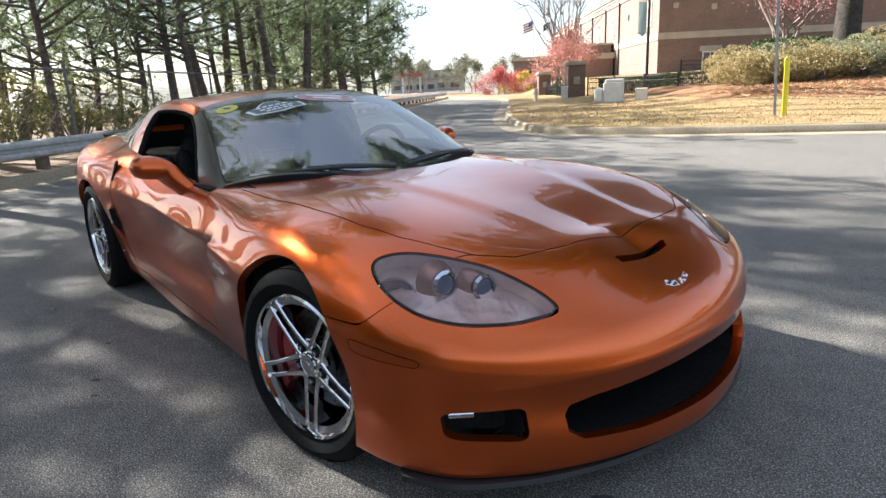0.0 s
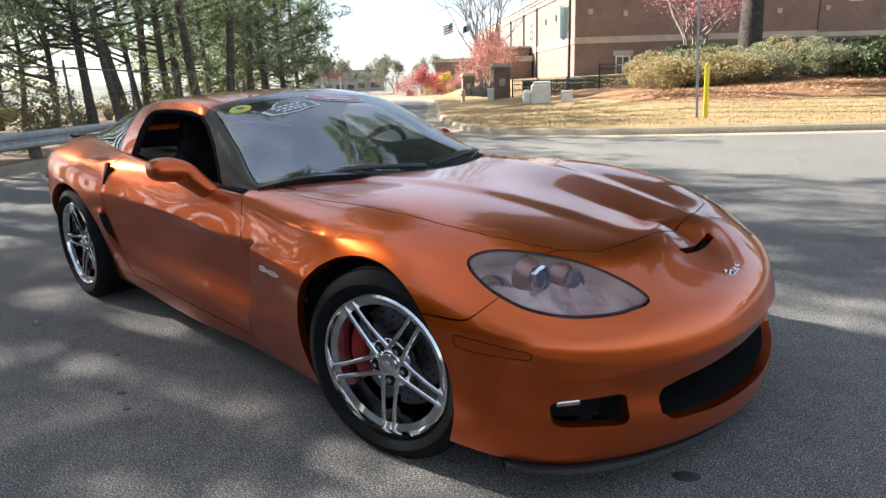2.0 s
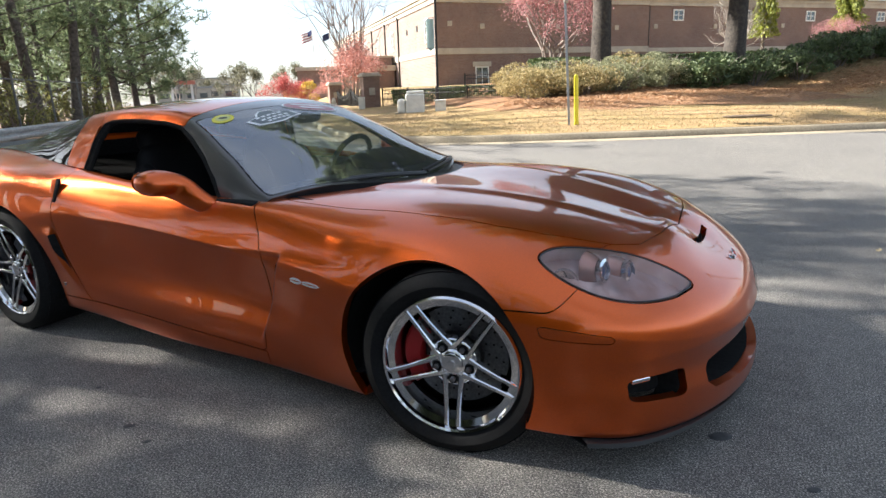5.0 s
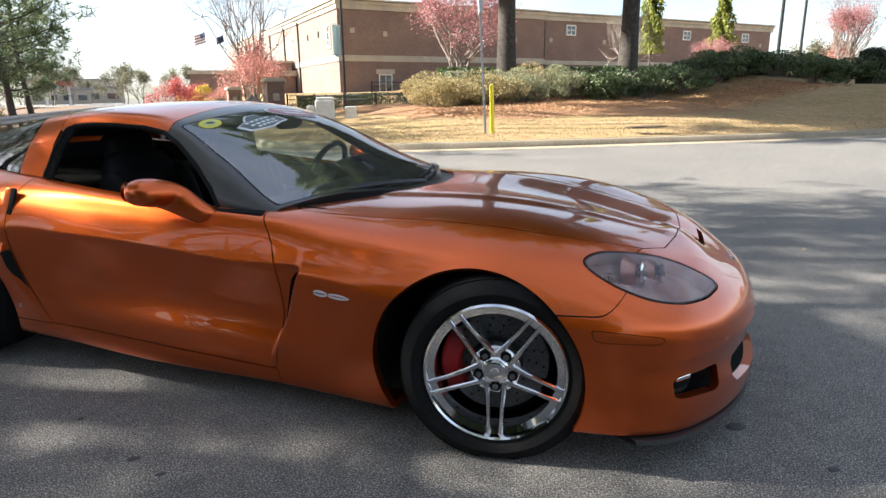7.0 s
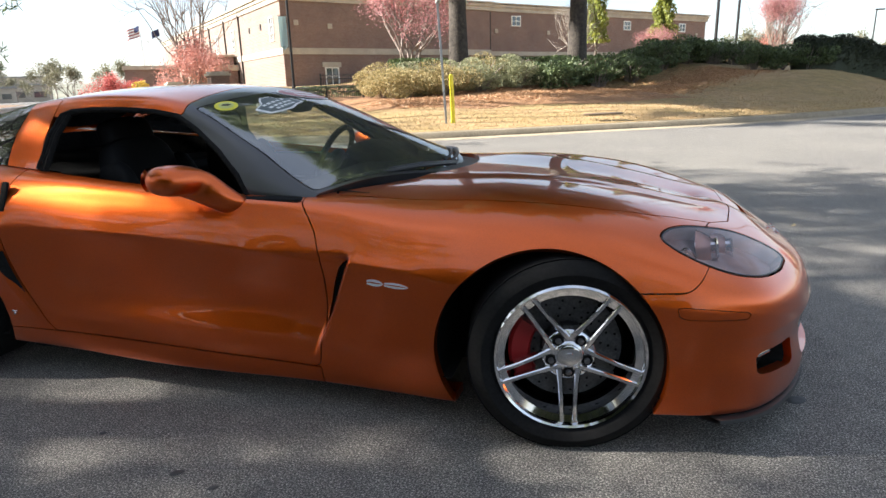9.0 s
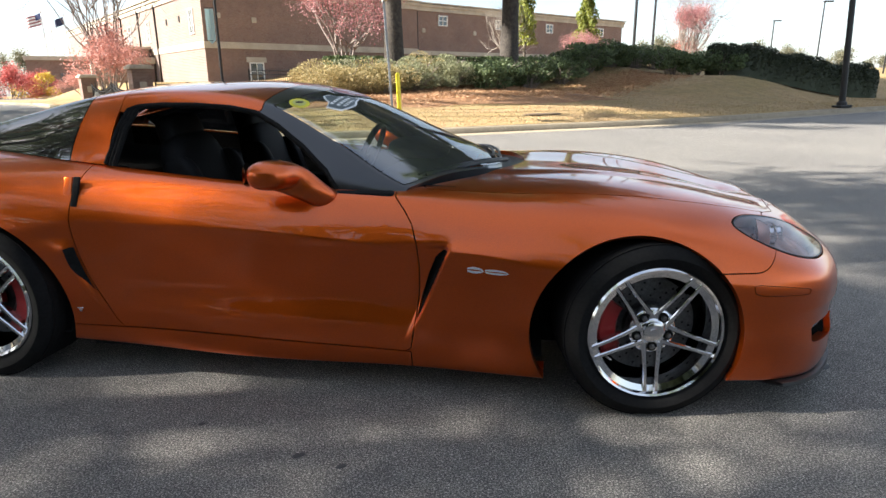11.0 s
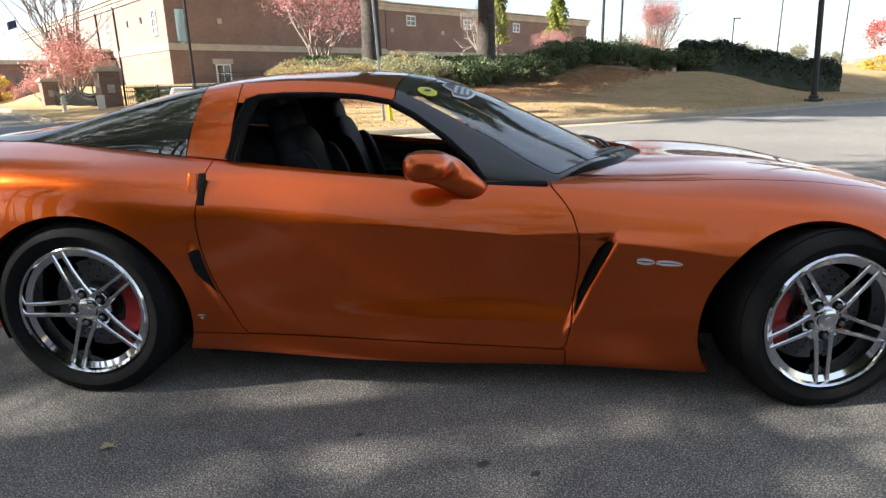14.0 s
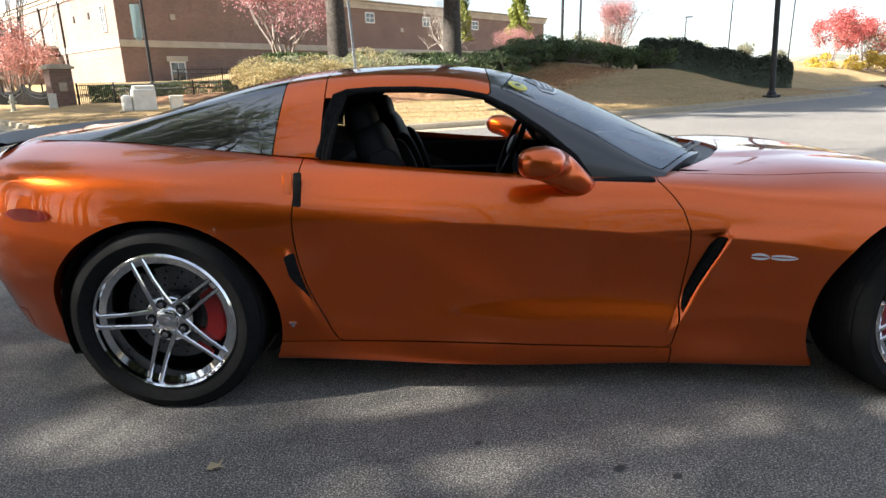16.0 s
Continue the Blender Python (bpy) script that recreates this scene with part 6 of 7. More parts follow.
# ---------- plants ----------
BARK = grained("pine_bark", (0.05, 0.042, 0.038), (0.17, 0.14, 0.12), 9, 0.95, 1.0, 0.03)
TWIG = grained("grey_twigs", (0.14, 0.11, 0.095), (0.3, 0.25, 0.22), 12, 0.9, 0.3)
PALE_TWIG = grained("pale_twigs", (0.32, 0.28, 0.25), (0.5, 0.45, 0.4), 12, 0.9, 0.3)
NEEDLES = make_leaf("pine_needles", (0.1, 0.145, 0.075), (0.31, 0.36, 0.2), 0.5)
NEEDLES_FAR = make_leaf("cypress_leaves", (0.1, 0.13, 0.02), (0.36, 0.38, 0.08), 0.4)
PINK = make_leaf("pink_red_leaves", (0.32, 0.11, 0.12), (0.55, 0.29, 0.29), 0.35)
RED = make_leaf("red_leaves", (0.33, 0.05, 0.05), (0.55, 0.16, 0.14), 0.35)
ORANGE = make_leaf("orange_leaves", (0.34, 0.13, 0.105), (0.58, 0.3, 0.25), 0.35)
GOLD = make_leaf("yellow_leaves", (0.4, 0.28, 0.03), (0.6, 0.45, 0.08), 0.35)
OLIVE = make_leaf("olive_leaves", (0.2, 0.165, 0.065), (0.5, 0.4, 0.2), 0.4)
SAGE = make_leaf("sage_leaves", (0.13, 0.14, 0.075), (0.4, 0.4, 0.24), 0.4)
GREEN = make_leaf("laurel_leaves", (0.03, 0.055, 0.018), (0.14, 0.18, 0.07), 0.2)


def quads(name, centres, ways, wide, mat, parent, label="", kind=""):
    """Many small two-sided blades as one mesh: centre, way (with its length) and width for each."""
    c, w = np.asarray(centres, float), np.asarray(ways, float)
    side = np.cross(w, rng.normal(size=w.shape))
    side *= (np.asarray(wide) / np.maximum(np.linalg.norm(side, axis=1), 1e-9))[:, None]
    v = np.stack([c - w - side * 0.4, c - w * 0.1 - side, c + w, c - w * 0.1 + side], 1).reshape(-1, 3)
    data = bpy.data.meshes.new(name)
    data.from_pydata(v.tolist(), [], np.arange(len(v)).reshape(-1, 4).tolist())
    data.materials.append(mat)
    ob = new(name, data)
    ob.parent = parent
    tagged(ob, label, kind=kind)
    return ob


def pine(h, r, bare, seed, spread=1.0, limbs_wanted=46, fill=1.0, bend=0.25, needle=1.0, blades=13):
    """A tall pine: tapered trunk, limbs, tufts of needles."""
    g = np.random.default_rng(seed)
    t = thing("pine_tree", "tall pine with a bare trunk and an open dark green crown", "tree", None, "pines")
    bm = bmesh.new()
    sway = g.normal(size=2) * bend
    spine = [Vector((sway[0] * math.sin(k * 0.5), sway[1] * math.sin(k * 0.4), h * k / 10 - 0.2)) for k in range(11)]
    tube(bm, spine, [r * (1.18 if k == 0 else 1 - 0.085 * k) for k in range(11)], 10)
    tufts = []
    z = h * bare
    limbs = 0
    while z < h * 0.985:
        f = (z / h - bare) / (1 - bare)
        length = spread * (1.1 + 2.3 * math.sin(math.pi * min(1, 0.22 + 0.78 * f)) ** 0.8) * g.uniform(0.65, 1.15)
        a = g.uniform(0, 2 * math.pi)
        base = Vector((sway[0] * math.sin(z / h * 5), sway[1] * math.sin(z / h * 4), z))
        rise = g.uniform(-0.12, 0.35) + 0.35 * f
        out = Vector((math.cos(a), math.sin(a), rise))
        pts = [base + out * (length * q) + Vector((0, 0, 0.25 * length * q * q)) for q in (0, 0.35, 0.7, 1.0)]
        tube(bm, pts, [0.05 * (1.2 - f), 0.035 * (1.2 - f), 0.02, 0.008], 5, False)
        for _ in range(int(fill * (5 + 9 * length / 3))):
            q = g.uniform(0.35, 1.05)
            p = base + out * (length * q) + Vector((0, 0, 0.25 * length * q * q))
            p = p + Vector(g.normal(size=3) * (0.16 + 0.16 * q))
            tufts.append(p)
        limbs += 1
        z += h * (1 - bare) / limbs_wanted * g.uniform(0.6, 1.4)
    for k in range(4):                        # dead stubs below the crown
        zz, a = h * bare * g.uniform(0.45, 1), g.uniform(0, 6.28)
        tube(bm, [(0, 0, zz), (math.cos(a) * 0.8, math.sin(a) * 0.8, zz + 0.1), (math.cos(a + 0.2) * 1.7, math.sin(a + 0.2) * 1.7, zz + 0.05)], [0.025, 0.015, 0.006], 4, False)
    part("trunk", bm, BARK, t, "grey-brown scaly trunk", True)
    c = np.repeat(np.array([tuple(p) for p in tufts]), blades, 0)
    w = g.normal(size=c.shape)
    w[:, 2] = w[:, 2] * 0.8 + 0.35
    w *= (needle * g.uniform(0.10, 0.19, len(c)) / np.linalg.norm(w, axis=1))[:, None]
    quads("crown", c + w * 0.8, w, needle * g.uniform(0.01, 0.022, len(c)), NEEDLES, t, "open crown of needle tufts")
    return t


def leafy(name, label, h, r, trunk_h, mat, leaves, seed, bare_top=0.0, leaf=0.06, stems=1, wood=TWIG, group="", thick=0.02):
    """A broad-leaved tree: forking stems with small leaves in the crown."""
    g = np.random.default_rng(seed)
    t = thing(name, label, "tree", None, group)
    bm = bmesh.new()
    ends = []

    def grow(p, way, length, rad, depth):
        mid = p + way * length * 0.5 + Vector(g.normal(size=3) * length * 0.04)
        q = p + way * length
        tube(bm, [p, mid, q], [rad, rad * 0.85, rad * 0.66], 5 if depth < 2 else 4, False)
        if depth == 5:
            ends.append((q, way))
            return
        for _ in range(2 if depth else 3):
            nw = (way + Vector(g.normal(size=3) * 0.42) + Vector((0, 0, 0.12))).normalized()
            grow(q, nw, length * g.uniform(0.66, 0.86), rad * 0.62, depth + 1)
        if depth >= 3:
            ends.append((q, way))
    for s in range(stems):
        a = 2 * math.pi * s / stems
        lean = Vector((math.cos(a) * 0.25, math.sin(a) * 0.25, 1)).normalized() if stems > 1 else Vector((0, 0, 1))
        grow(Vector((0.1 * math.cos(a), 0.1 * math.sin(a), -0.1)), lean, trunk_h, thick * h / stems ** 0.5, 0)
    zs = np.array([v.co.z for v in bm.verts])
    rs = np.array([math.hypot(v.co.x, v.co.y) for v in bm.verts])
    kz, kr = h / zs.max(), r / np.quantile(rs, 0.98)
    for v in bm.verts:
        v.co.x *= kr
        v.co.y *= kr
        v.co.z *= kz
    part("trunk", bm, wood, t, "forking stems and bare twigs")
    e = np.array([(p.x * kr, p.y * kr, p.z * kz) for p, _ in ends])
    e = e[(e[:, 2] < h * (1 - bare_top)) & (np.hypot(e[:, 0], e[:, 1]) < r * (0.55 if bare_top else 9))]
    pick = e[g.integers(0, len(e), leaves)]
    c = pick + g.normal(size=(leaves, 3)) * (0.07 * r + 0.08)
    w = g.normal(size=(leaves, 3))
    w *= (g.uniform(0.5, 1.0, leaves) * leaf / np.linalg.norm(w, axis=1))[:, None]
    quads("crown", c, w, g.uniform(0.3, 0.55, leaves) * leaf, mat, t, "thin crown of autumn leaves")
    return t


def shrub(name, label, size, mat, leaves, leaf, seed, lumps=14, group="", boxy=False, twig=True):
    """A bush of leaves on short stems, uneven in outline."""
    g = np.random.default_rng(seed)
    t = thing(name, label, "shrub", None, group)
    bm = bmesh.new()
    for _ in range(26):
        a, k = g.uniform(0, 6.28), g.uniform(0.2, 0.95)
        tip = Vector((size[0] * k * math.cos(a), size[1] * k * math.sin(a), size[2] * g.uniform(0.5, 0.95)))
        tube(bm, [(tip.x * 0.15, tip.y * 0.15, -0.1), tip * 0.55 + Vector((0, 0, 0.1)), tip], [0.02, 0.013, 0.005], 4, False)
    part("woody_base", bm, TWIG, t, "thin woody stems")
    out = []
    if boxy:
        q = g.uniform(-1, 1, (leaves, 3))
        ax = g.integers(0, 3, leaves)
        q[np.arange(leaves), ax] = np.sign(q[np.arange(leaves), ax]) * g.uniform(0.86, 1.0, leaves)
        q = np.sign(q) * np.abs(q) ** 0.93
        c = q * np.array(size) * (1, 1, 0.5) + (0, 0, size[2] * 0.5)
    else:
        cent = g.normal(size=(lumps, 3))
        cent /= np.linalg.norm(cent, axis=1)[:, None]
        cent = cent * g.uniform(0.35, 0.78, (lumps, 1))
        rad = g.uniform(0.24, 0.46, lumps)
        i = g.integers(0, lumps, leaves)
        d = g.normal(size=(leaves, 3))
        d /= np.linalg.norm(d, axis=1)[:, None]
        c = cent[i] + d * (rad[i] * g.uniform(0.55, 1.08, leaves) ** 0.5)[:, None]
        c = c * np.array(size) * (1, 1, 0.5) + (0, 0, size[2] * 0.52)
        c[:, 2] = np.maximum(c[:, 2], g.uniform(0.0, 0.15, leaves))
    w = g.normal(size=(leaves, 3)) + (0, 0, 0.4)
    w *= (g.uniform(0.6, 1.1, leaves) * leaf / np.linalg.norm(w, axis=1))[:, None]
    quads("foliage", c, w, g.uniform(0.35, 0.6, leaves) * leaf, mat, t, "dense small leaves")
    return t


def plant(proto, spots, first_used):
    """Sets copies of a plant at (x, y, z, turn, scale); the first one is the plant itself."""
    for i, (x, y, z, turn, k) in enumerate(spots):
        m = pose(x, y, z, 0, 0, turn)
        if i == 0 and not first_used:
            proto.matrix_world = m @ Matrix.Diagonal((k, k, k, 1))
        else:
            ob = copy_thing(proto, m)
            ob.scale = (k, k, k)


def polar(az, dist, cx=3.1, cy=-1.8):
    return cx + dist * math.sin(radians(az)), cy + dist * math.cos(radians(az))


pines = [pine(17, 0.2, 0.45, 1, 1.0, 26, 2.2), pine(16, 0.15, 0.4, 2, 0.95, 24, 2.2), pine(18, 0.19, 0.5, 3, 1.0, 26, 2.2), pine(14, 0.12, 0.36, 4, 0.85, 24, 2.0),
         pine(12.5, 0.165, 0.17, 5, 1.25, 46, 1.15), pine(11.5, 0.135, 0.2, 6, 1.15, 46, 1.0), pine(13, 0.2, 0.24, 7, 1.35, 46, 1.15), pine(10, 0.11, 0.12, 8, 1.0, 46, 1.1),
         pine(16, 0.14, 0.4, 11, 0.85, 13, 1.4), pine(13, 0.17, 0.1, 12, 1.25, 52, 1.7, 0.25, 1.5)]
spots = {k: [] for k in range(10)}
# pines seen past the tail, by turn and distance
for k, az, dist in ((2, -86.2, 15.5), (5, -81.3, 22), (7, -78.6, 27), (5, -77.0, 30), (7, -75.0, 25), (6, -72.4, 26), (5, -70.4, 24.5), (5, -68.6, 31), (4, -66.4, 30), (7, -64.9, 36),
                    (9, -63.0, 34), (5, -61.2, 40), (9, -59.4, 39), (4, -58.0, 46), (9, -56.9, 40), (9, -55.4, 46), (7, -83.0, 34), (5, -84.6, 27), (6, -79.8, 41), (5, -64.0, 52), (4, -60.3, 54),
                    (6, -66, 62), (6, -58.4, 60), (7, -61.6, 46)):
    x, y = polar(az, dist)
    spots[k].append((x, y, 0.05, rng.uniform(0, 360), rng.uniform(0.9, 1.12)))
# pines beside and behind the camera, mostly unseen, placed to shade the road and the car
NEAR_WOOD = ((0, -13.58, -2.38), (2, -23.03, -2.98), (3, -10.41, -7.97), (8, -10.29, -3.89), (1, -24.86, -0.35), (0, -10.2, -6.25), (3, -15.23, -8.51), (0, -22.57, -5.46), (1, -22.06, -9.48), (2, -25.26, -10.65), (2, -27.64, -6.12), (2, -21.07, -12.31), (3, -12.96, -0.86), (0, -22.61, -1.05), (0, -13.25, -9.68), (1, 3.5, -18.0), (0, -10, -17), (2, 18, -28), (4, -9.02, -6.65), (6, -7.98, -9.62), (4, 1.6, -14.6), (5, 5.2, -17.0), (6, 9.6, -18.6), (4, -3, -24), (6, 6, -25), (4, 14, -29), (6, -12, -22))
WOOD_EDGE = ((0, -9.22, -3.81), (2, -14.94, -13.49), (1, -9.49, -2.28), (3, -17.15, -10.4), (0, -19.64, -7.05), (2, -14.82, -9.15), (1, -11.9, -6.28), (3, -6.53, -6.82), (0, -15.73, -5.69))
for k, x, y in NEAR_WOOD + WOOD_EDGE:
    spots[k].append((x, y, 0.05, (x * 91 + y * 57) % 360, 0.92 + 0.2 * (abs(x * 7.3 + y * 3.1) % 1)))
# two pines on the bank
bank_pine = pine(33, 0.45, 0.21, 9, 3.3, 180, 5.2, 0.04, 2.9, 7)
# the bank trunks take a darker bark colour
DARK_BARK = grained("dark_bank_bark", (0.03, 0.025, 0.022), (0.085, 0.07, 0.058), 9, 0.95, 1.0, 0.03)
for ob in bank_pine.children:
    if ob.name.startswith("trunk"):
        ob.data.materials[0] = DARK_BARK
plant(bank_pine, [(-5.5, 26.1, 0.9, 30, 1.0), (-0.3, 29.6, 1.2, 200, 1.02)], False)
# tall pines added in the wood; their unseen crowns shade the right bank
tall = pine(30, 0.19, 0.72, 13, 1.5, 30, 2.4, 0.3, 1.7)
plant(tall, [(-22.6, 10.6, 0.05, 0, 1.0), (-24.6, 13.0, 0.05, 80, 1.04), (-26.6, 15.2, 0.05, 150, 0.98), (-29.0, 18.0, 0.05, 220, 1.05), (-24.0, 8.2, 0.05, 300, 1.0), (-27.4, 12.0, 0.05, 30, 1.06), (-26.0, 9.8, 0.05, 190, 1.02)], False)
for k in spots:
    plant(pines[k], spots[k], False)

# undergrowth behind the rail
under = shrub("undergrowth_bush", "thin yellow-green undergrowth at the wood's edge", (1.2, 1.1, 1.6), make_leaf("undergrowth_leaves", (0.1, 0.11, 0.03), (0.3, 0.28, 0.1), 0.35), 1300, 0.06, 60, 9, "undergrowth")
plant(under, [(*polar(a, d), 0.0, rng.uniform(0, 360), rng.uniform(0.7, 1.4)) for a, d in ((-84, 19), (-80, 24), (-76, 21), (-73.5, 27), (-69.5, 28), (-66, 26), (-63.5, 31), (-60.8, 33), (-87.5, 24), (-82, 31), (-78, 36), (-71, 36), (-67.5, 41), (-58.5, 36))], False)

# unseen thicket added behind the near rail to block low sky and darken reflections
thicket = shrub("blocking_bush", "unseen tall dark evergreen bush added to block the low sky", (1.7, 1.6, 3.3), make_leaf("thicket_leaves", (0.03, 0.04, 0.015), (0.12, 0.13, 0.05), 0.2), 4200, 0.13, 61, 16, "thicket")
plant(thicket, [(-4.2 + 1.28 * k, -8.0 - 1.03 * k, 0.1, 57 * k, rng.uniform(1.2, 1.8)) for k in range(13)], False)

# shrubs on the bank
olive = [shrub("olive_shrub", "loose olive-green shrub on the straw bank", (1.5, 1.3, 1.55), OLIVE, 9500, 0.04, 21, 18, "bank shrubs"), shrub("olive_shrub", "loose grey-green shrub on the straw bank", (1.35, 1.35, 1.4), SAGE, 9000, 0.04, 22, 16, "bank shrubs")]
laurel = [shrub("laurel_shrub", "dense glossy dark green laurel shrub", (1.6, 1.4, 1.5), GREEN, 4600, 0.075, 31, 16, "laurel hedge"), shrub("laurel_shrub", "dense glossy dark green laurel shrub", (1.7, 1.5, 1.35), GREEN, 4600, 0.075, 32, 18, "laurel hedge")]


def row(a, back):
    """A place along the front of the shrubs, by its run and how far behind the front."""
    return -7.4 + 0.7 * a - 0.7 * back, 19.2 + 0.7 * a + 0.7 * back


def on_bank(pairs, k0, k1):
    out = []
    for a, d in pairs:
        x, y = row(a, d)
        out.append((x, y, ground_z(x, y) - 0.05, rng.uniform(0, 360), rng.uniform(k0, k1)))
    return out


plant(olive[0], on_bank([(1.9, 0.9), (4.0, 1.0), (6.9, 2.2), (2.2, 3.1)], 1.0, 1.2), False)
plant(olive[1], on_bank([(3.0, 2.2), (5.6, 0.9), (7.6, 1.0), (4.7, 2.3), (8.4, 2.0)], 1.05, 1.25), False)
plant(laurel[0], on_bank([(9.6, 0.5), (12.2, 0.6), (14.8, 0.8), (17.4, 1.4), (19.8, 1.6), (22.2, 1.8), (24.6, 2.2), (27.0, 2.8)], 0.9, 1.05) + [(8.4, 32.6, ground_z(8.4, 32.6) - 0.05, 40, 0.95), (11.0, 33.2, ground_z(11.0, 33.2) - 0.05, 110, 0.9)], False)
plant(laurel[1], on_bank([(10.9, 1.5), (13.5, 1.6), (16.1, 2.0), (18.7, 2.8), (21.2, 2.6), (23.6, 2.6)], 0.9, 1.1) + [(9.7, 33.4, ground_z(9.7, 33.4) - 0.05, 200, 0.95)], False)



def long_hedge(line, h, w, leaves, mat, seed):
    """A clipped hedge along a line: a dark twiggy core and a close skin of small leaves."""
    g = np.random.default_rng(seed)
    t = thing("clipped_hedge", "long dark clipped hedge along the top of the lawn", "hedge")
    line = np.array(line, float)
    run = np.concatenate([[0], np.cumsum(np.hypot(*np.diff(line, axis=0).T))])
    px, py = spline(np.stack([run, line[:, 0]], 1)), spline(np.stack([run, line[:, 1]], 1))

    def shape(s, a, k):
        x, y = px(s), py(s)
        dx, dy = px(s + 0.05) - x, py(s + 0.05) - y
        n = np.hypot(dx, dy)
        end = np.clip(np.minimum(s, run[-1] - s) / 0.7, 0.02, 1) ** 0.4
        wave = 1 + 0.05 * np.sin(s * 2.3 + a) + 0.04 * np.sin(s * 5.1 - 2 * a)
        c, q = np.cos(a), np.sin(a)
        side = np.sign(c) * np.abs(c) ** 0.45 * w * k * end * wave
        up = np.abs(q) ** 0.45 * h * k * wave * (0.8 + 0.2 * end)
        return np.stack([x - dy / n * side, y + dx / n * side, lawn_height(x, y) - 0.05 + up], -1)
    bm = bmesh.new()
    rows = [[bm.verts.new(shape(np.array([s]), np.array([a]), 0.9)[0]) for a in np.linspace(0, math.pi, 13)] for s in np.linspace(0, run[-1], 60)]
    for a, b in zip(rows, rows[1:]):
        for i in range(12):
            bm.faces.new((a[i], b[i], b[i + 1], a[i + 1]))
    bm.faces.new(rows[0]), bm.faces.new(rows[-1])
    part("hedge_core", bm, mat, t, "dark inner twigs", True)
    s, a = g.uniform(0, run[-1], leaves), g.uniform(0, math.pi, leaves)
    c = shape(s, a, g.uniform(0.88, 1.02, leaves))
    d = g.normal(size=(leaves, 3))
    d *= (g.uniform(0.05, 0.09, leaves) / np.linalg.norm(d, axis=1))[:, None]
    quads("foliage", c, d, g.uniform(0.02, 0.04, leaves), mat, t, "close small dark leaves")


long_hedge([(10.4, 33.5), (12.6, 34.0), (16, 34.3), (19.7, 34.8)], 1.75, 0.95, 14000, make_leaf("yew_leaves", (0.012, 0.018, 0.01), (0.045, 0.06, 0.025), 0.1), 41)
back_hedge = shrub("low_hedge", "low dark hedge behind the pines", (2.6, 0.8, 1.2), GREEN, 6000, 0.09, 42, 12, "back hedge", True)
plant(back_hedge, [(-6.5, 27.0, 1.25, 45, 1), (-3.5, 29.5, 1.3, 45, 1), (0.2, 31.5, 1.3, 40, 1), (3.8, 34.5, 1.3, 40, 1), (-14.0, 31.5, -0.4, 20, 0.9), (-10.2, 30.8, 0.3, 20, 0.9), (-17.2, 30.2, 0.1, -18, 0.95), (-13.2, 29.2, 0.2, -12, 0.95)], False)

pink = leafy("pink_maple", "small maple with pinkish-red leaves", 5.4, 2.9, 0.7, PINK, 11000, 51, 0.0, 0.062, 6, group="autumn trees")
plant(pink, [(-8.6, 28.4, 1.6, 0, 1), (4.4, 45.0, 1.8, 50, 0.55)], False)
thin_pink = leafy("pink_maple", "tall thin maple with pale pink leaves and bare tips", 7.6, 2.7, 0.7, PINK, 6500, 57, 0.22, 0.07, 9, group="autumn trees", thick=0.012)
plant(thin_pink, [(14.5, 55.5, 1.2, 80, 1.0)], False)
bare = leafy("tall_bare_tree", "tall half-bare tree with red leaves low in its crown", 11.5, 4.2, 1.1, ORANGE, 2600, 52, 0.52, 0.09, 10, group="autumn trees", thick=0.0085)
plant(bare, [(-33.0, 43.5, 0.0, 0, 1.35), (14.8, 57.0, 1.2, 140, 0.92)], False)
red = leafy("red_maple", "round maple in full red leaf", 5.6, 2.9, 1.0, RED, 5200, 53, 0.0, 0.12, 3, group="autumn trees")
plant(red, [(*polar(-44.2, 80), -2.4, 0, 1.0), (*polar(-42.6, 86), -1.7, 70, 0.8), (36.0, 58.5, 1.0, 20, 1.0), (41.0, 61.0, 1.0, 120, 0.9)], False)
orange = leafy("orange_maple", "spreading maple with orange-red leaves", 5.0, 3.4, 1.0, ORANGE, 5200, 54, 0.0, 0.11, 3, group="autumn trees")
plant(orange, [(-31.4, 41.6, -0.3, 0, 0.95), (-36, 44.5, -0.3, 60, 0.55)], False)
gold = shrub("yellow_shrub", "bright yellow autumn shrub", (1.6, 1.6, 2.4), GOLD, 2200, 0.09, 55, 10, "yellow shrubs")
plant(gold, [(34.5, 57.5, 0.6, 0, 1), (38.2, 58.5, 0.6, 40, 0.9), (41.2, 60.0, 0.6, 80, 1.1), (44, 62, 0.6, 10, 1.1), (*polar(-42.6, 84), -1.0, 0, 1.7)], False)
fan = leafy("bare_fan_shrub", "pale bare shrub of upright twigs", 4.6, 1.6, 0.9, TWIG, 40, 56, 0.0, 0.03, 14, wood=PALE_TWIG, thick=0.034)
plant(fan, [(-0.6, 35.0, 1.8, 0, 1)], False)


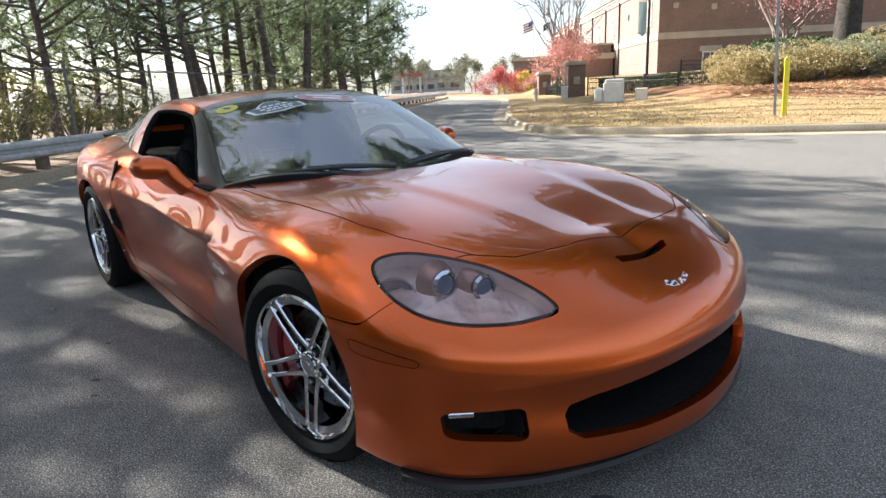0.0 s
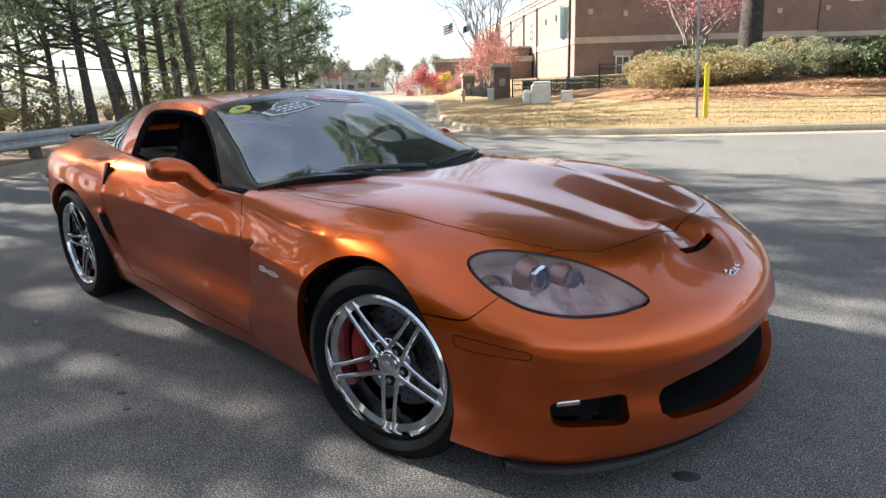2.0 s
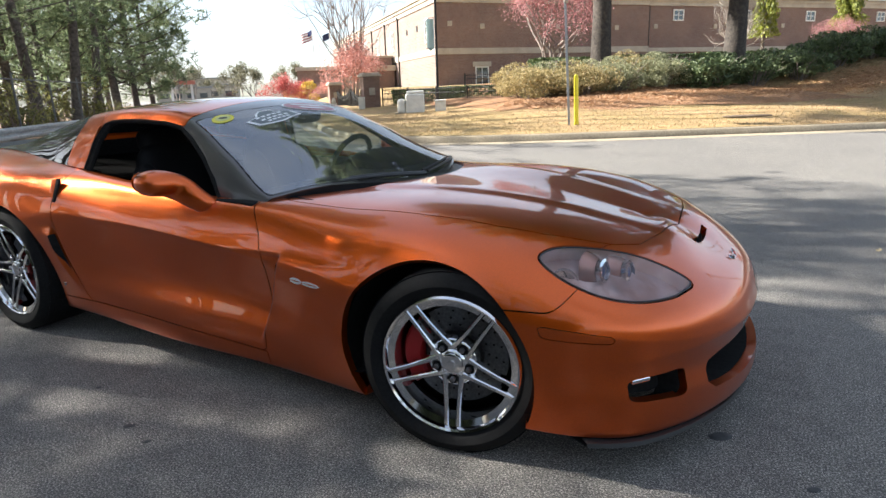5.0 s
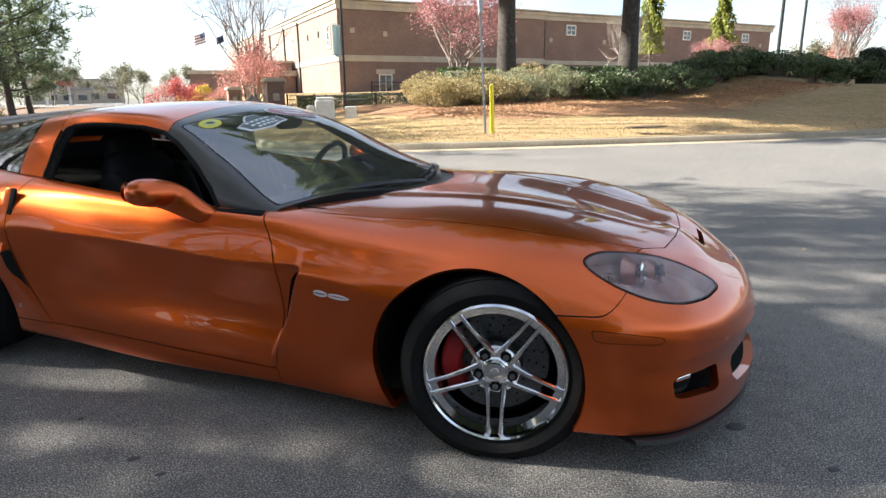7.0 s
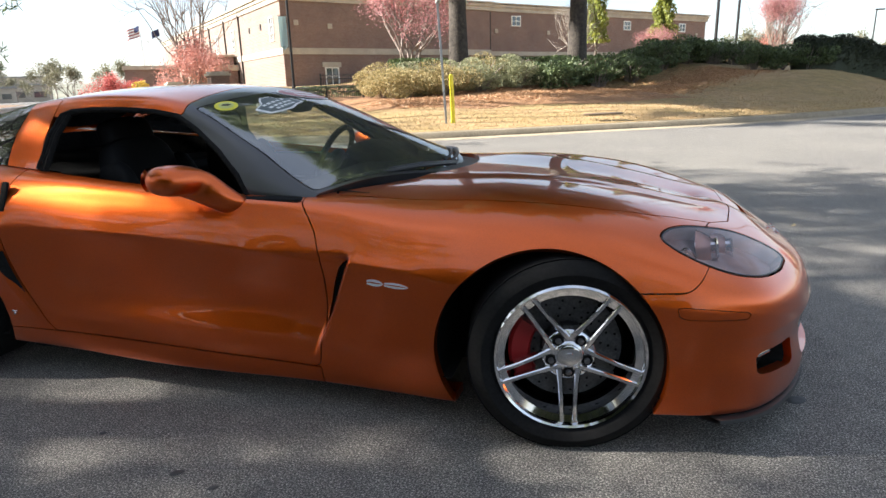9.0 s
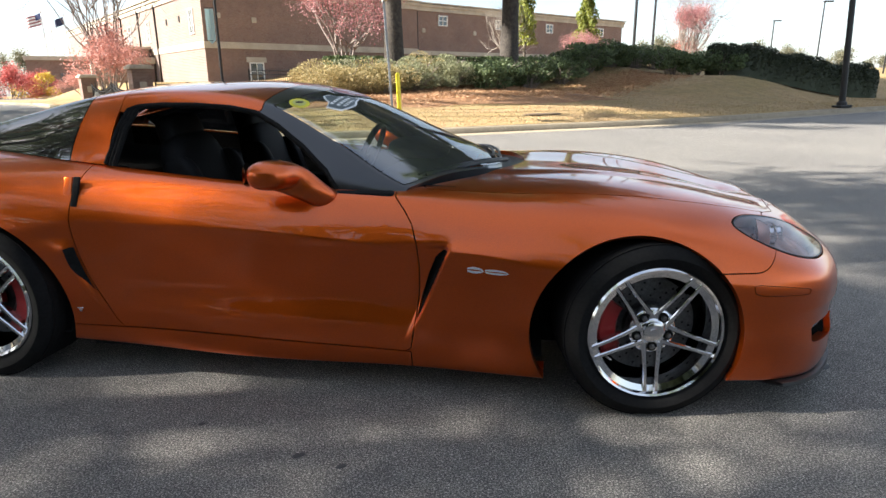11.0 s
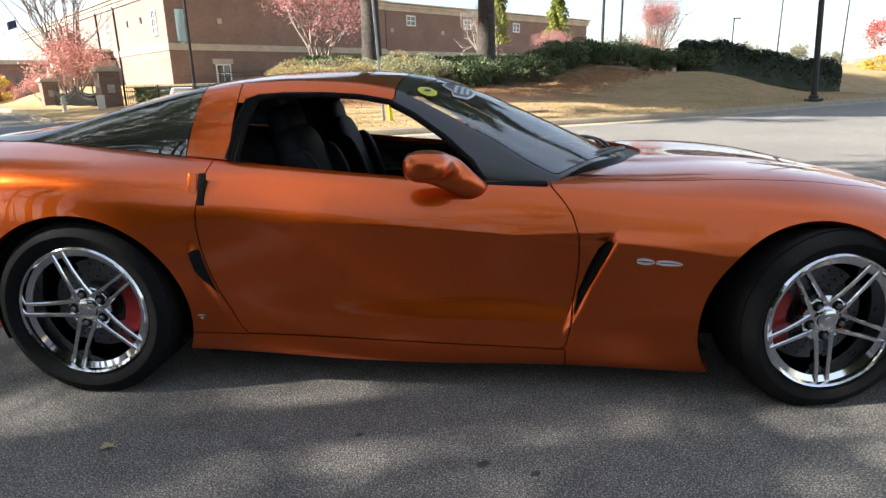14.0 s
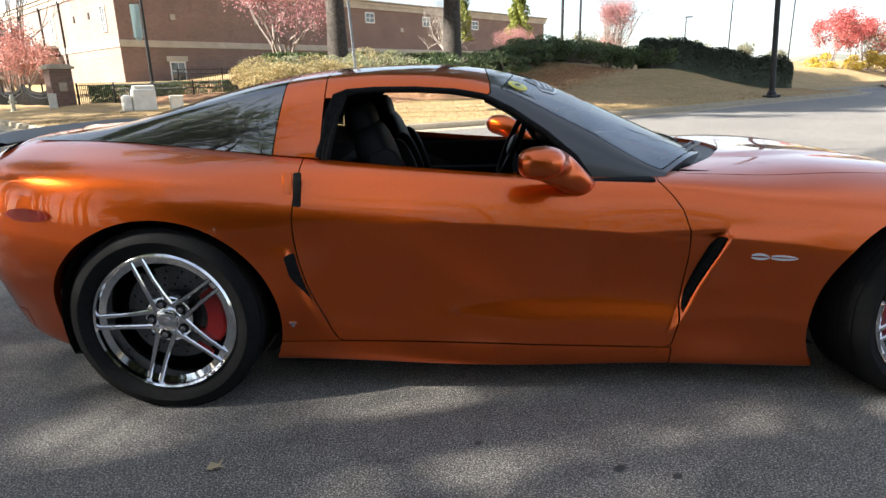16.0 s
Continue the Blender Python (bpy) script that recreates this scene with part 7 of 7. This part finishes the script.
def cypress(seed):
    g = np.random.default_rng(seed)
    t = thing("cypress_tree", "narrow yellow-green conifer behind the hedge", "tree", None, "conifers")
    bm = bmesh.new()
    tube(bm, [(0, 0, -0.2), (0, 0, 6.6)], [0.12, 0.02], 8)
    part("trunk", bm, BARK, t)
    n = 5200
    z = g.uniform(0.2, 1, n) ** 0.8
    a = g.uniform(0, 6.28, n)
    r = (1 - z) ** 0.6 * 1.4 * (0.66 + 0.34 * np.sin(a * 4 + z * 23)) * (0.8 + 0.2 * np.sin(z * 31 + 2 * a)) * g.uniform(0.6, 1, n)
    c = np.stack([r * np.cos(a), r * np.sin(a), z * 7.0], 1)
    w = np.stack([0.3 * np.cos(a), 0.3 * np.sin(a), -0.2 + g.normal(size=n) * 0.5], 1)
    w *= (g.uniform(0.08, 0.16, n) / np.linalg.norm(w, axis=1))[:, None]
    quads("crown", c, w, g.uniform(0.03, 0.06, n), NEEDLES_FAR, t, "hanging yellow-green sprays")
    return t


con = cypress(71)
plant(con, [(0.3, 41.5, 1.6, 0, 1.1), (4.9, 47.0, 1.6, 90, 1.15)], False)

# far trees along the road and horizon; distance haze is in their leaf colour
far_tree = leafy("far_tree", "grey-green tree in the distance, haze put into its leaf colour", 9, 4.5, 1.6, make_leaf("hazed_far_leaves", (0.1, 0.1, 0.06), (0.22, 0.2, 0.12), 0.3), 2600, 81, 0.0, 0.22, 2, group="far trees")
plant(far_tree, [(*polar(a, d), -1.0, rng.uniform(0, 360), rng.uniform(0.7, 1.2)) for a, d in ((-46.6, 120), (-47.6, 150), (-51.3, 170), (-52.6, 150), (-54.5, 190), (-49.9, 210), (-43, 130), (-41.6, 150), (9.5, 130), (10.8, 140), (13, 150), (15, 150), (17.2, 140), (20, 150), (23.4, 150), (26, 140), (31, 130), (33.5, 140), (36, 150))], False)

# straw, fallen leaves and spots
g = np.random.default_rng(5)
n = 26000
a, d = g.uniform(0.0, 20, n), -1.6 + g.normal(size=n) * 0.95
x, y = -7.4 + 0.7 * a - 0.7 * d, 19.2 + 0.7 * a + 0.7 * d
c = np.stack([x, y, lawn_height(x, y) + 0.05 + 0.13 * step(0, 1.4, bed_side(x, y))], 1)
w = np.stack([g.normal(size=n), g.normal(size=n), 0.35 * np.abs(g.normal(size=n))], 1)
w *= (g.uniform(0.06, 0.16, n) / np.linalg.norm(w, axis=1))[:, None]
ob = quads("pine_straw", c, w, np.full(n, 0.011), make_leaf("straw", (0.26, 0.13, 0.06), (0.54, 0.33, 0.18), 0.15), None, "loose rust-coloured pine straw", "stuff")
tagged(ob, category="straw")
n = 90000
p = np.stack([g.uniform(-13, 20, n), g.uniform(9, 33, n)], 1)
deep = far_side(p[:, 0], p[:, 1])
p = p[(deep > 0.16) & (deep < 9 * g.uniform(0.1, 1, n))]
c = np.stack([p[:, 0], p[:, 1], lawn_height(p[:, 0], p[:, 1]) + 0.02], 1)
w = np.stack([g.normal(size=len(p)) * 0.5, g.normal(size=len(p)) * 0.5, np.abs(g.normal(size=len(p))) + 0.3], 1)
w *= (g.uniform(0.012, 0.035, len(p)) / np.linalg.norm(w, axis=1))[:, None]
ob = quads("grass_blades", c, w, np.full(len(p), 0.008), make_leaf("dry_grass", (0.23, 0.15, 0.065), (0.44, 0.32, 0.17), 0.2), None, "short dry tan grass blades", "stuff")
tagged(ob, category="grass")

LEAFB = make_leaf("fallen_leaf", (0.2, 0.15, 0.08), (0.4, 0.32, 0.18), 0.1)
for x, y, turn, k in ((-1.09, -1.31, 20, 0.7), (-0.55, -1.9, 130, 0.7), (-2.6, -1.2, 70, 0.8), (-1.9, -2.3, 200, 0.8), (0.9, -2.2, 300, 0.5), (2.9, 2.6, 45, 0.7)):
    bm = bmesh.new()
    pts = [(0, 0, 0.004), (0.02, 0.022, 0.016), (0.05, 0.012, 0.008), (0.075, 0.03, 0.02), (0.06, -0.01, 0.012), (0.085, -0.02, 0.004), (0.045, -0.025, 0.014), (0.02, -0.02, 0.006)]
    sheet(bm, [(q[0] * k, q[1] * k, q[2]) for q in pts], [(0, 1, 2), (0, 2, 4), (2, 3, 4), (0, 4, 6), (4, 5, 6), (0, 6, 7)])
    lf = part("fallen_leaf", bm, LEAFB, None, "curled dry brown leaf on the asphalt")
    lf.matrix_world = pose(x, y, 0.002, 0, 0, turn)
    tagged(lf, category="leaf", group="fallen leaves")
TAR = grained("tar", (0.025, 0.025, 0.026), (0.05, 0.05, 0.05), 60, 0.6, 0.2)
for x, y, r in ((2.17, -0.41, 0.034), (0.171, -1.32, 0.018), (0.33, -1.36, 0.014), (-0.25, -1.18, 0.011), (2.45, -0.6, 0.018), (1.35, -1.55, 0.012)):
    bm = bmesh.new()
    lathe(bm, [(0.0001, 0.0035), (r * 0.7, 0.003), (r, 0.0005)], 14, pose(x, y, 0.0005, 0, 0, 40) @ Matrix.Diagonal((1.3, 0.8, 1, 1)))
    tagged(part("tar_spot", bm, TAR, None, "small black tar spot on the asphalt"), category="stain", group="tar spots")
